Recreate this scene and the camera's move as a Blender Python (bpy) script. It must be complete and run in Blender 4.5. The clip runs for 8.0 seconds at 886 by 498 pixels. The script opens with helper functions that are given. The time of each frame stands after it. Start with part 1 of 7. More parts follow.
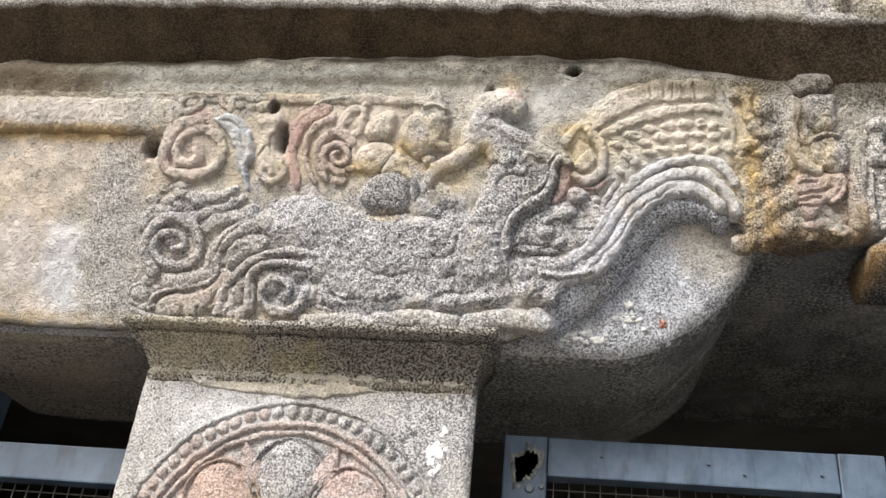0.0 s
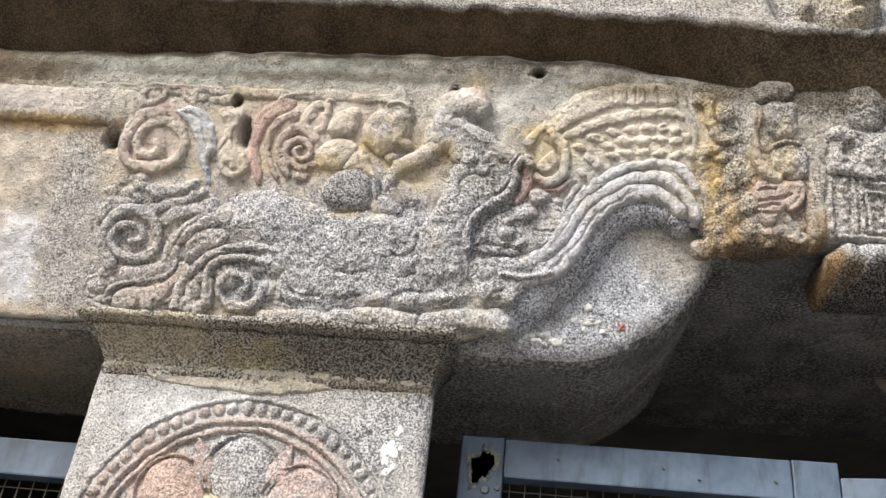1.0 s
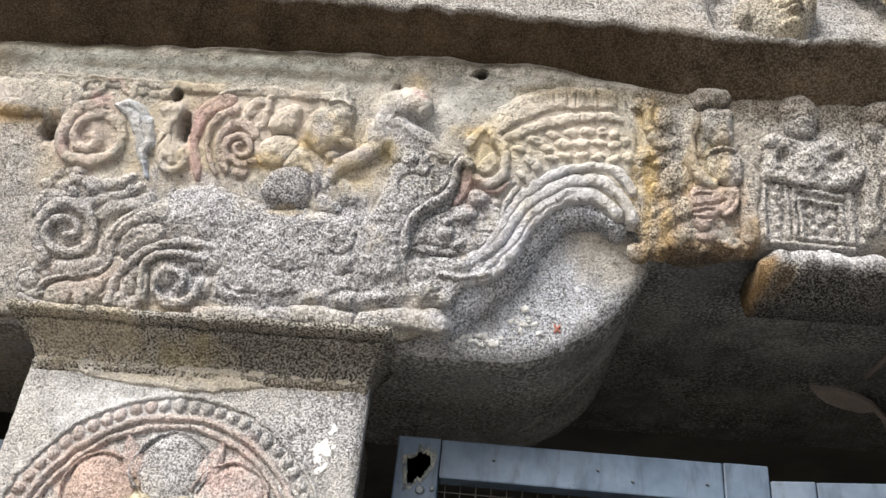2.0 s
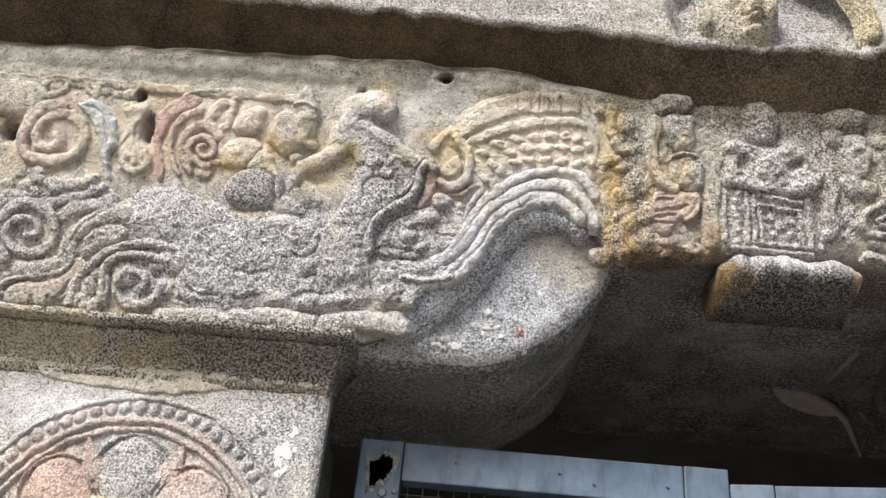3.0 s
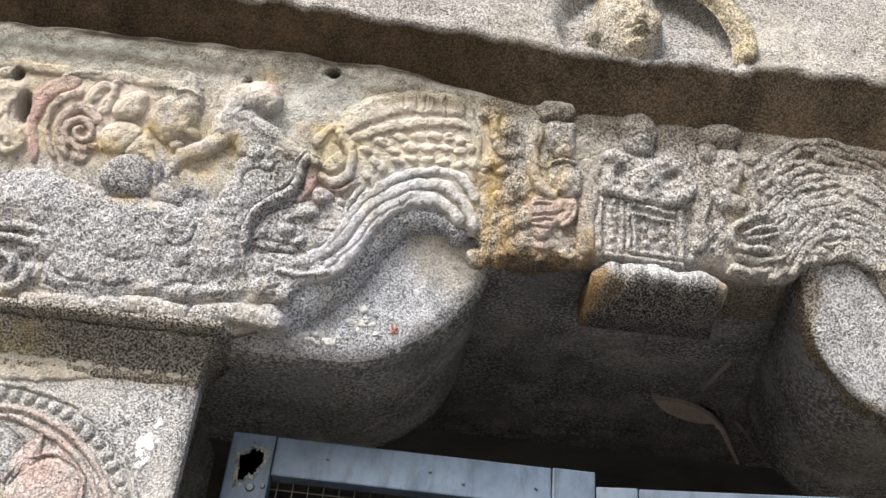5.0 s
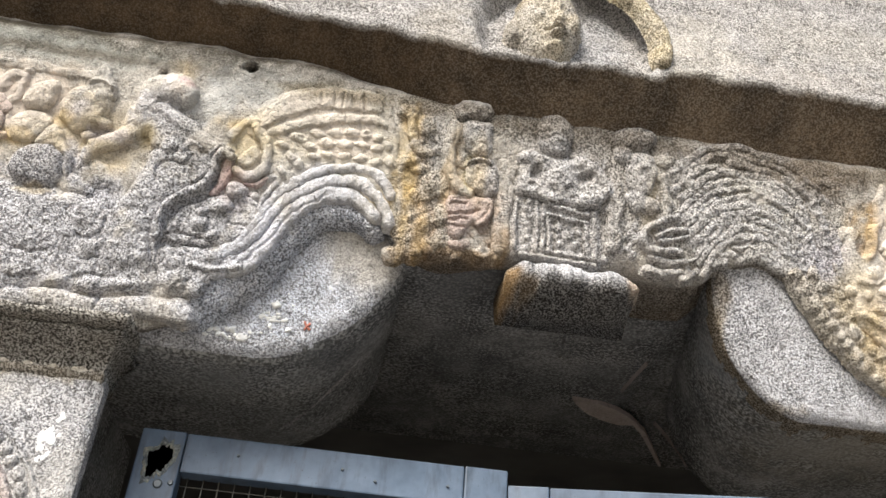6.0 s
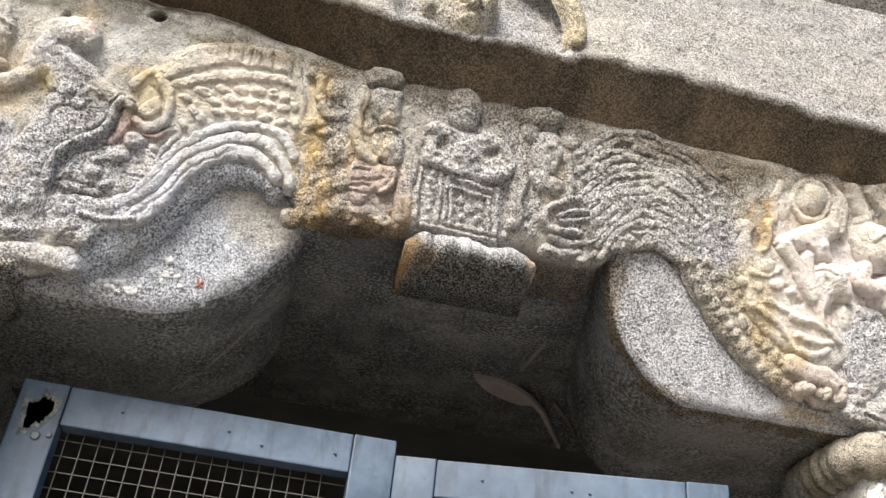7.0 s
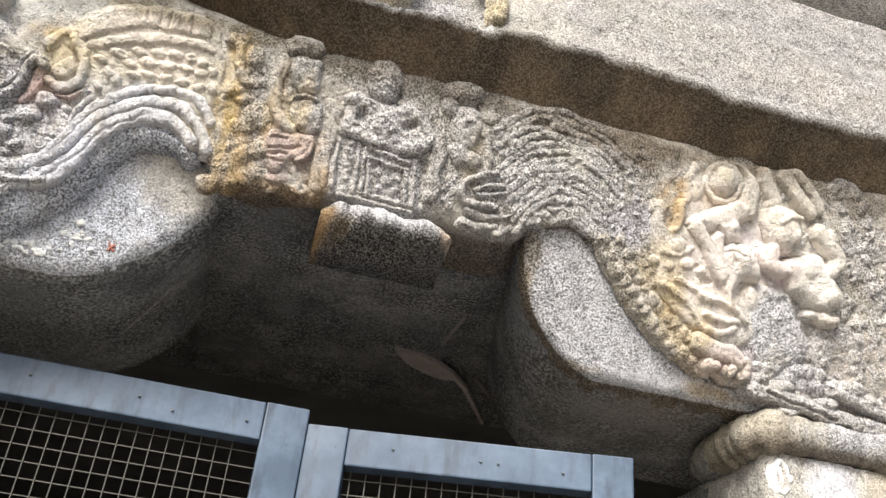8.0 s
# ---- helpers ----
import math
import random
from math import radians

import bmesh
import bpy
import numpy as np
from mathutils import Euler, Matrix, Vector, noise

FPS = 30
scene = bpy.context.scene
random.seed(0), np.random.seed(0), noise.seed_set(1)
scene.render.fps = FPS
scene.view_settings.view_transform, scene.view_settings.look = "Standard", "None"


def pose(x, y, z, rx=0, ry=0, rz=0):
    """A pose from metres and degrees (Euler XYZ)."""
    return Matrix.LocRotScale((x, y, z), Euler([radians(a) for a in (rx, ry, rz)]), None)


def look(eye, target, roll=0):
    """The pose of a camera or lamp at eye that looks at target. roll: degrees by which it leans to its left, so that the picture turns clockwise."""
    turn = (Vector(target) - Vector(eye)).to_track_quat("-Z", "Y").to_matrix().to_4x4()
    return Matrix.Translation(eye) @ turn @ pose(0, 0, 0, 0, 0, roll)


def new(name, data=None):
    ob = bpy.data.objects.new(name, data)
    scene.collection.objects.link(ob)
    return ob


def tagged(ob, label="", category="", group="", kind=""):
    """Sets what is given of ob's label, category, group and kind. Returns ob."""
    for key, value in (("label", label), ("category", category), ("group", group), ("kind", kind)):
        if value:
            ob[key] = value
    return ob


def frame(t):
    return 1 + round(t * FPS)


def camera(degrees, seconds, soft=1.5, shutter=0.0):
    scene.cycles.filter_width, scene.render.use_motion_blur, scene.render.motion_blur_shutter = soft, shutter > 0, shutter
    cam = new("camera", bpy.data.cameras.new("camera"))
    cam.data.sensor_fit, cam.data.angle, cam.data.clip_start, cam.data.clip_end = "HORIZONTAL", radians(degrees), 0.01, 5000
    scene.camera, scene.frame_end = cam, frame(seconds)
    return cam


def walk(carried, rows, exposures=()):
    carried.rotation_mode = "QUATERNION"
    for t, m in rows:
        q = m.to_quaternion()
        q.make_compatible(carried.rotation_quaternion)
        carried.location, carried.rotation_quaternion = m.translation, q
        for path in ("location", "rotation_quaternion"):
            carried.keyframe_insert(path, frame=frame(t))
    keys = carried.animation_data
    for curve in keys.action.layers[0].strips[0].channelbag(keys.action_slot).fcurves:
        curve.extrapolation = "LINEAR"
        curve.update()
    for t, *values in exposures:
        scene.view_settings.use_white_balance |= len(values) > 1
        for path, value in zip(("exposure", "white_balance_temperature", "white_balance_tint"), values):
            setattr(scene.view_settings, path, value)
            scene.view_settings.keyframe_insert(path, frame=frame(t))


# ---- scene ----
cam = camera(52.0, 8.0, soft=1.5)
PATH = [
    (0, (-0.0000, -0.0000, 1.6000), (-0.2669, 1.7059, 2.6093), 6.23),
    (0.5, (0.0092, 0.0081, 1.5970), (-0.2476, 1.7107, 2.6145), 6.32),
    (1, (0.0287, 0.0116, 1.5988), (-0.1914, 1.7172, 2.6198), 6.76),
    (1.5, (0.0548, 0.0187, 1.5958), (-0.1242, 1.7226, 2.6277), 6.75),
    (2, (0.0731, 0.0192, 1.5957), (-0.0725, 1.7222, 2.6342), 6.49),
    (3.5, (0.1200, 0.0138, 1.6019), (0.0353, 1.7158, 2.6489), 6.02),
    (4, (0.1420, 0.0149, 1.6015), (0.0872, 1.7153, 2.6530), 5.91),
    (5.5, (0.2295, 0.0125, 1.6022), (0.3099, 1.7013, 2.6705), 5.81),
    (6, (0.2666, 0.0138, 1.5946), (0.3936, 1.6925, 2.6744), 5.37),
    (6.5, (0.3095, 0.0196, 1.5875), (0.5032, 1.6980, 2.6578), 6.20),
    (7, (0.3415, 0.0207, 1.5811), (0.5958, 1.6951, 2.6450), 6.64),
    (7.5, (0.3813, 0.0055, 1.5704), (0.6986, 1.6722, 2.6295), 6.76),
    (8, (0.4118, 0.0067, 1.5619), (0.7632, 1.6745, 2.6083), 6.43),
]
walk(cam, [(t, look(eye, target, roll)) for t, eye, target, roll in PATH], [(0.0, 0.46), (4.0, 0.55), (6.0, 0.63), (8.0, 0.74)])

# ---- light: open bright sky in front of the rock face, soft sun from high in front ----
SUN_UP, SUN_SIDE = 40.0, -30.0          # degrees: height, and side (minus: from the left of the facade)
world = bpy.data.worlds.new("sky")
scene.world = world
world.use_nodes = True
sky = world.node_tree.nodes.new("ShaderNodeTexSky")
sky.sky_type, sky.sun_disc = "NISHITA", False
sky.sun_elevation, sky.sun_rotation = radians(SUN_UP), radians(180 - SUN_SIDE)
sky.air_density, sky.dust_density = 1.2, 3.0
world.node_tree.links.new(sky.outputs[0], world.node_tree.nodes["Background"].inputs[0])
world.node_tree.nodes["Background"].inputs[1].default_value = 0.108
sun = new("sun", bpy.data.lights.new("sun", "SUN"))
sun.data.energy, sun.data.angle, sun.data.color = 3.5, radians(24), (1.0, 0.955, 0.865)
_d = Vector((math.sin(radians(SUN_SIDE)), -math.cos(radians(SUN_SIDE)), math.tan(radians(SUN_UP))))
sun.matrix_world = look(_d * 10, (0, 0, 0))

# ---- small tools ----
FY, FZ, FS = 1.318, 2.25, -0.39         # the carved face leans forward: y = FY + FS * (z - FZ)


class Plane:
    """A carved plane: y = y0 + slope * (z - z0); w is the height out of it."""

    def __init__(self, y0, z0, slope):
        self.y0, self.z0, self.slope = y0, z0, slope
        k = math.hypot(1, slope)
        self.n = (0.0, -1 / k, slope / k)

    def place(self, u, z, w):
        return np.stack([u, self.y0 + self.slope * (z - self.z0) + self.n[1] * w, z + self.n[2] * w], -1)


FACE = Plane(FY, FZ, FS)
PILLAR = Plane(1.37, 2.0, 0.0)
FRIEZE = Plane(1.09, 2.7, 0.05)


def lattice(ix, iy, seed):
    """Random numbers in 0..1 on whole places."""
    h = (ix.astype(np.int64) * 374761393 + iy.astype(np.int64) * 668265263 + seed * 1442695041) & 0xFFFFFFFF
    h = ((h ^ (h >> 13)) * 1274126177) & 0xFFFFFFFF
    return ((h ^ (h >> 16)) & 0xFFFF) / 65535.0


def rough(u, z, size, seed=0):
    """Smooth noise, -1..1, with lumps of the given size in metres."""
    x, y = u / size, z / size
    ix, iy = np.floor(x), np.floor(y)
    fx, fy = x - ix, y - iy
    fx, fy = fx * fx * (3 - 2 * fx), fy * fy * (3 - 2 * fy)
    a, b = lattice(ix, iy, seed), lattice(ix + 1, iy, seed)
    c, d = lattice(ix, iy + 1, seed), lattice(ix + 1, iy + 1, seed)
    return 2 * ((a * (1 - fx) + b * fx) * (1 - fy) + (c * (1 - fx) + d * fx) * fy) - 1


def worn(u, z, amount=1.0, seed=0):
    """Weathering of the stone surface, in metres."""
    return amount * (0.0024 * rough(u, z, 0.045, seed) + 0.0017 * rough(u, z, 0.018, seed + 1) + 0.0013 * rough(u, z, 0.008, seed + 2))


def mesh_object(name, verts, faces, material, parent=None, label="", smooth=True):
    me = bpy.data.meshes.new(name)
    me.from_pydata([tuple(map(float, v)) for v in verts], [], faces)
    me.update()
    if smooth:
        me.polygons.foreach_set("use_smooth", [True] * len(me.polygons))
    me.materials.append(material)
    ob = new(name, me)
    ob.parent = parent
    return tagged(ob, label)


def paint(ob, tone=None, stains=None, base=None):
    """Give the mesh its pigment: base colour, the part's own tone (colour, cover, lichen), and the stains and painted
    shade that reach over it.
    """
    co = np.zeros(len(ob.data.vertices) * 3)
    ob.data.vertices.foreach_get("co", co)
    co = co.reshape(-1, 3)
    u, z = co[:, 0], co[:, 2]
    col = np.tile(np.array([*(base or (*STAIN_BASE, LICHEN_BASE))]), (len(u), 1))
    ragged = 0.42 * rough(u, z, 0.05, 101) + 0.28 * rough(u, z, 0.017, 102) + 0.15 * rough(u, z, 0.007, 103)
    for k, (su, sz, ru, rz, tint, cover, lichen) in enumerate(STAINS_AND_SHADE if stains is None else stains):
        m = np.clip(1.5 * (1.15 - np.hypot((u - su) / ru, (z - sz) / rz) + ragged), 0, 1)[:, None] * cover
        col = col * (1 - m) + np.array([*tint, lichen]) * m
    if tone:
        m = np.clip(tone[1] * (1 + 0.8 * ragged), 0, 1)[:, None]
        col = col * (1 - m) + np.array([*tone[0], tone[2]]) * m
    for su, sz, ru, rz, tint, cover, lichen in (SHADE_AND_STREAKS if stains is None else ()):
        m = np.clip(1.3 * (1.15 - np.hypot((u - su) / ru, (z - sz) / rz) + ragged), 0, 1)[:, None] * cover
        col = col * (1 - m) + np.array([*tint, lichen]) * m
    col[:, 2] *= 1.10
    col[:, 0] *= 0.98
    layer = ob.data.attributes.new("tint", "FLOAT_COLOR", "POINT")
    layer.data.foreach_set("color", col.astype(np.float32).ravel())
    return ob


def part(name, bm, material, parent=None, label="", smooth=False):
    me = bpy.data.meshes.new(name)
    bm.normal_update()
    bm.to_mesh(me)
    bm.free()
    if smooth:
        me.polygons.foreach_set("use_smooth", [True] * len(me.polygons))
    me.materials.append(material)
    ob = new(name, me)
    ob.parent = parent
    return tagged(ob, label)


def grid_faces(rows, cols):
    return [(r * cols + c, r * cols + c + 1, (r + 1) * cols + c + 1, (r + 1) * cols + c) for r in range(rows - 1) for c in range(cols - 1)]


def box(bm, x0, x1, y0, y1, z0, z1, bevel=0.0):
    m = Matrix.Translation(((x0 + x1) / 2, (y0 + y1) / 2, (z0 + z1) / 2)) @ Matrix.Diagonal((x1 - x0, y1 - y0, z1 - z0, 1))
    made = bmesh.ops.create_cube(bm, size=1, matrix=m)["verts"]
    if bevel:
        edges = list({e for v in made for e in v.link_edges})
        bmesh.ops.bevel(bm, geom=edges, offset=bevel, segments=2, affect="EDGES", profile=0.6)
    return bm


def sections(name, us, ring, material, parent=None, label=""):
    """A solid lofted along x: ring(u) gives the (y, z) points round it; the ends are closed."""
    rings = [ring(u) for u in us]
    n = len(rings[0])
    verts = [(u, y, z) for u, r in zip(us, rings) for y, z in r]
    faces = [(i * n + j, i * n + (j + 1) % n, (i + 1) * n + (j + 1) % n, (i + 1) * n + j) for i in range(len(us) - 1) for j in range(n)]
    faces += [tuple(range(n))[::-1], tuple((len(us) - 1) * n + j for j in range(n))]
    ob = mesh_object(name, verts, faces, material, parent, label, smooth=False)
    return ob


# ---- materials ----
def stone(name, tones, speckle=0.5, grain=190.0, bump=0.5, stains=(), lichen=(), rough_value=0.92, blotch=9.0, pale=(0.66, 0.65, 0.62)):
    """Weathered rock. tones: dark, middle, light; speckle: how much lichen grain shows;
    stains: (place, radius, colour, strength) patches with ragged outlines."""
    mat = bpy.data.materials.new(name)
    mat.use_nodes = True
    nt = mat.node_tree
    N, L = nt.nodes, nt.links
    bsdf = N["Principled BSDF"]
    bsdf.inputs["Roughness"].default_value = rough_value
    bsdf.inputs["Specular IOR Level"].default_value = 0.2
    pos = N.new("ShaderNodeNewGeometry").outputs["Position"]

    def tex(scale, detail=3.0, roughness=0.55, w=None):
        n = N.new("ShaderNodeTexNoise")
        n.inputs["Scale"].default_value, n.inputs["Detail"].default_value, n.inputs["Roughness"].default_value = scale, detail, roughness
        L.new(w if w else pos, n.inputs["Vector"])
        return n.outputs["Fac"]

    def ramp(fac, *stops):
        r = N.new("ShaderNodeValToRGB")
        while len(r.color_ramp.elements) < len(stops):
            r.color_ramp.elements.new(0.5)
        for e, (p, c) in zip(r.color_ramp.elements, stops):
            e.position, e.color = p, (*c, 1) if len(c) == 3 else c
        L.new(fac, r.inputs[0])
        return r.outputs[0]

    def mix(fac, a, b, kind="MIX"):
        m = N.new("ShaderNodeMix")
        m.data_type, m.blend_type = "RGBA", kind
        for value, slot in ((fac, 0), (a, 6), (b, 7)):
            if isinstance(value, (int, float)):
                m.inputs[slot].default_value = value
            elif isinstance(value, tuple):
                m.inputs[slot].default_value = (*value, 1)
            else:
                L.new(value, m.inputs[slot])
        return m.outputs[2]

    def maths(op, a, b=None, c=None, clamp=False):
        m = N.new("ShaderNodeMath")
        m.operation, m.use_clamp = op, clamp
        for i, v in enumerate((a, b, c)):
            if v is None:
                continue
            if isinstance(v, (int, float)):
                m.inputs[i].default_value = v
            else:
                L.new(v, m.inputs[i])
        return m.outputs[0]

    dark, middle, light = tones
    big = tex(blotch, 5, 0.6)
    colour = ramp(big, (0.32, dark), (0.5, middle), (0.68, light))
    warp = tex(26.0, 4, 0.65)
    for place, radius, tint, strength in [*stains, *lichen]:
        d = N.new("ShaderNodeVectorMath")
        d.operation = "SUBTRACT"
        L.new(pos, d.inputs[0])
        d.inputs[1].default_value = place
        sc = N.new("ShaderNodeVectorMath")
        sc.operation = "DIVIDE"
        L.new(d.outputs[0], sc.inputs[0])
        sc.inputs[1].default_value = radius if isinstance(radius, tuple) else (radius,) * 3
        ln = N.new("ShaderNodeVectorMath")
        ln.operation = "LENGTH"
        L.new(sc.outputs[0], ln.inputs[0])
        reach = maths("MULTIPLY_ADD", warp, 1.3, -0.65)
        inside = maths("ADD", maths("SUBTRACT", 1.0, ln.outputs["Value"]), reach)
        fac = maths("MULTIPLY", maths("MULTIPLY", inside, 1.6, clamp=True), strength)
        colour = mix(fac, colour, tint)
    # lichen grain: pale and black flecks, thicker in patches
    fleck = tex(grain, 2, 0.6)
    patch = ramp(tex(7.0, 4, 0.6), (0.38, (0.35,) * 3), (0.6, (1,) * 3))
    amount = maths("MULTIPLY", patch, speckle)
    black = maths("MULTIPLY", ramp(fleck, (0.40, (1,) * 3), (0.50, (0,) * 3)), amount)
    colour = mix(black, colour, (0.045, 0.043, 0.04))
    white = maths("MULTIPLY", ramp(fleck, (0.52, (0,) * 3), (0.62, (1,) * 3)), amount)
    colour = mix(white, colour, pale)
    pore = maths("MULTIPLY", ramp(tex(90.0, 2, 0.5), (0.24, (1,) * 3), (0.34, (0,) * 3)), 0.35 + 0.4 * speckle)
    colour = mix(pore, colour, (0.07, 0.06, 0.05))
    L.new(colour, bsdf.inputs["Base Color"])
    height = maths("ADD", maths("MULTIPLY", fleck, 0.5), maths("ADD", tex(60.0, 4, 0.6), maths("MULTIPLY", pore, -0.6)))
    b = N.new("ShaderNodeBump")
    b.inputs["Strength"].default_value, b.inputs["Distance"].default_value = bump, 0.005
    L.new(height, b.inputs["Height"])
    L.new(b.outputs[0], bsdf.inputs["Normal"])
    return mat


def tinted(name, grain=300.0, bump=0.8):
    """Weathered rock whose pigment and lichen follow the mesh's own "tint" colours; grain and wear are added here."""
    mat = bpy.data.materials.new(name)
    mat.use_nodes = True
    nt = mat.node_tree
    N, L = nt.nodes, nt.links
    bsdf = N["Principled BSDF"]
    bsdf.inputs["Roughness"].default_value, bsdf.inputs["Specular IOR Level"].default_value = 0.92, 0.2
    pos = N.new("ShaderNodeNewGeometry").outputs["Position"]
    attr = N.new("ShaderNodeAttribute")
    attr.attribute_name = "tint"

    def tex(scale, detail, roughness):
        n = N.new("ShaderNodeTexNoise")
        n.inputs["Scale"].default_value, n.inputs["Detail"].default_value, n.inputs["Roughness"].default_value = scale, detail, roughness
        L.new(pos, n.inputs["Vector"])
        return n.outputs["Fac"]

    def span(v, a, b, c, d):
        m = N.new("ShaderNodeMapRange")
        L.new(v, m.inputs[0])
        for k, x in enumerate((a, b, c, d)):
            m.inputs[k + 1].default_value = x
        return m.outputs[0]

    def maths(op, a, b):
        m = N.new("ShaderNodeMath")
        m.operation = op
        for k, v in enumerate((a, b)):
            if isinstance(v, (int, float)):
                m.inputs[k].default_value = v
            else:
                L.new(v, m.inputs[k])
        return m.outputs[0]

    def mix(fac, a, b, kind="MIX"):
        m = N.new("ShaderNodeMix")
        m.data_type, m.blend_type = "RGBA", kind
        for v, slot in ((fac, 0), (a, 6), (b, 7)):
            if isinstance(v, (int, float)):
                m.inputs[slot].default_value = v
            elif isinstance(v, tuple):
                m.inputs[slot].default_value = (*v, 1)
            else:
                L.new(v, m.inputs[slot])
        return m.outputs[2]

    wear = span(tex(34.0, 5, 0.65), 0.3, 0.7, 0.72, 1.25)
    colour = mix(1.0, attr.outputs["Color"], wear, "MULTIPLY")
    bare = colour
    fleck = tex(grain, 2.5, 0.7)
    amount = maths("MULTIPLY", attr.outputs["Alpha"], span(tex(22.0, 3, 0.6), 0.35, 0.60, 0.7, 1.0))
    colour = mix(maths("MULTIPLY", span(fleck, 0.42, 0.50, 0.9, 0), amount), colour, mix(1.0, colour, (0.16, 0.155, 0.147), "MULTIPLY"))
    colour = mix(maths("MULTIPLY", span(fleck, 0.50, 0.565, 0, 1.0), amount), colour, mix(0.34, mix(1.0, bare, (1.72, 1.73, 1.75), "MULTIPLY"), (0.70, 0.70, 0.68)))
    pore = maths("MULTIPLY", span(tex(135.0, 3, 0.6), 0.32, 0.42, 1, 0), maths("ADD", 0.30, maths("MULTIPLY", amount, 0.5)))
    colour = mix(pore, colour, mix(1.0, bare, (0.20, 0.185, 0.165), "MULTIPLY"))
    L.new(colour, bsdf.inputs["Base Color"])
    b = N.new("ShaderNodeBump")
    b.inputs["Strength"].default_value, b.inputs["Distance"].default_value = bump, 0.007
    L.new(maths("ADD", maths("MULTIPLY", fleck, maths("ADD", amount, 0.25)), maths("ADD", maths("MULTIPLY", tex(75.0, 4, 0.6), 0.7), maths("MULTIPLY", pore, -0.8))), b.inputs["Height"])
    L.new(b.outputs[0], bsdf.inputs["Normal"])
    return mat


def plain(name, colour, roughness=0.6, metallic=0.0, vary=0.15, scale=30.0, bump=0.1):
    mat = bpy.data.materials.new(name)
    mat.use_nodes = True
    N, L = mat.node_tree.nodes, mat.node_tree.links
    bsdf = N["Principled BSDF"]
    bsdf.inputs["Metallic"].default_value = metallic
    pos = N.new("ShaderNodeNewGeometry").outputs["Position"]
    n = N.new("ShaderNodeTexNoise")
    n.inputs["Scale"].default_value, n.inputs["Detail"].default_value = scale, 5
    L.new(pos, n.inputs["Vector"])
    r = N.new("ShaderNodeValToRGB")
    r.color_ramp.elements[0].position, r.color_ramp.elements[1].position = 0.3, 0.7
    r.color_ramp.elements[0].color = (*[c * (1 - vary) for c in colour], 1)
    r.color_ramp.elements[1].color = (*[min(1, c * (1 + vary)) for c in colour], 1)
    L.new(n.outputs["Fac"], r.inputs[0])
    L.new(r.outputs[0], bsdf.inputs["Base Color"])
    m = N.new("ShaderNodeMapRange")
    m.inputs[3].default_value, m.inputs[4].default_value = roughness - 0.1, min(1, roughness + 0.1)
    L.new(n.outputs["Fac"], m.inputs[0])
    L.new(m.outputs[0], bsdf.inputs["Roughness"])
    b = N.new("ShaderNodeBump")
    b.inputs["Strength"].default_value, b.inputs["Distance"].default_value = bump, 0.002
    L.new(n.outputs["Fac"], b.inputs["Height"])
    L.new(b.outputs[0], bsdf.inputs["Normal"])
    return mat


def steel(name):
    """Weathered blue-grey paint: dull patches, run marks and dark specks."""
    mat = bpy.data.materials.new(name)
    mat.use_nodes = True
    N, L = mat.node_tree.nodes, mat.node_tree.links
    bsdf = N["Principled BSDF"]
    pos = N.new("ShaderNodeNewGeometry").outputs["Position"]
    stretch = N.new("ShaderNodeMapping")
    stretch.inputs["Scale"].default_value = (1.0, 1.0, 0.22)
    L.new(pos, stretch.inputs[0])
    layers = []
    for scale, vector, stops in ((9.0, pos, ((0.35, (0.052, 0.083, 0.135)), (0.5, (0.078, 0.118, 0.185)), (0.68, (0.125, 0.172, 0.25)))),
                                 (45.0, stretch.outputs[0], ((0.30, (0.55, 0.55, 0.55)), (0.48, (1, 1, 1)), (0.75, (1.12, 1.12, 1.1)))),
                                 (160.0, pos, ((0.27, (0.35, 0.33, 0.3)), (0.34, (1, 1, 1)), (0.9, (1, 1, 1))))):
        n = N.new("ShaderNodeTexNoise")
        n.inputs["Scale"].default_value, n.inputs["Detail"].default_value, n.inputs["Roughness"].default_value = scale, 5, 0.62
        L.new(vector, n.inputs["Vector"])
        r = N.new("ShaderNodeValToRGB")
        r.color_ramp.elements.new(0.5)
        for e, (p, c) in zip(r.color_ramp.elements, stops):
            e.position, e.color = p, (*c, 1)
        L.new(n.outputs["Fac"], r.inputs[0])
        layers.append((n.outputs["Fac"], r.outputs[0]))
    colour = layers[0][1]
    for _, c in layers[1:]:
        m = N.new("ShaderNodeMix")
        m.data_type, m.blend_type = "RGBA", "MULTIPLY"
        m.inputs[0].default_value = 1.0
        L.new(colour, m.inputs[6])
        L.new(c, m.inputs[7])
        colour = m.outputs[2]
    L.new(colour, bsdf.inputs["Base Color"])
    k = N.new("ShaderNodeMapRange")
    k.inputs[3].default_value, k.inputs[4].default_value = 0.3, 0.65
    L.new(layers[1][0], k.inputs[0])
    L.new(k.outputs[0], bsdf.inputs["Roughness"])
    b = N.new("ShaderNodeBump")
    b.inputs["Strength"].default_value, b.inputs["Distance"].default_value = 0.15, 0.002
    L.new(layers[1][0], b.inputs["Height"])
    L.new(b.outputs[0], bsdf.inputs["Normal"])
    return mat




# pigment, stains and lichen over the carved face, some painting ledge and roll shade: (u, z, reach u, reach z, colour,
# strength, lichen)
STAINS_AND_SHADE = []


def stain(u, z, reach_u, reach_z, tint, cover, lichen):
    STAINS_AND_SHADE.append((u, z, reach_u, reach_z, tint, cover, lichen))


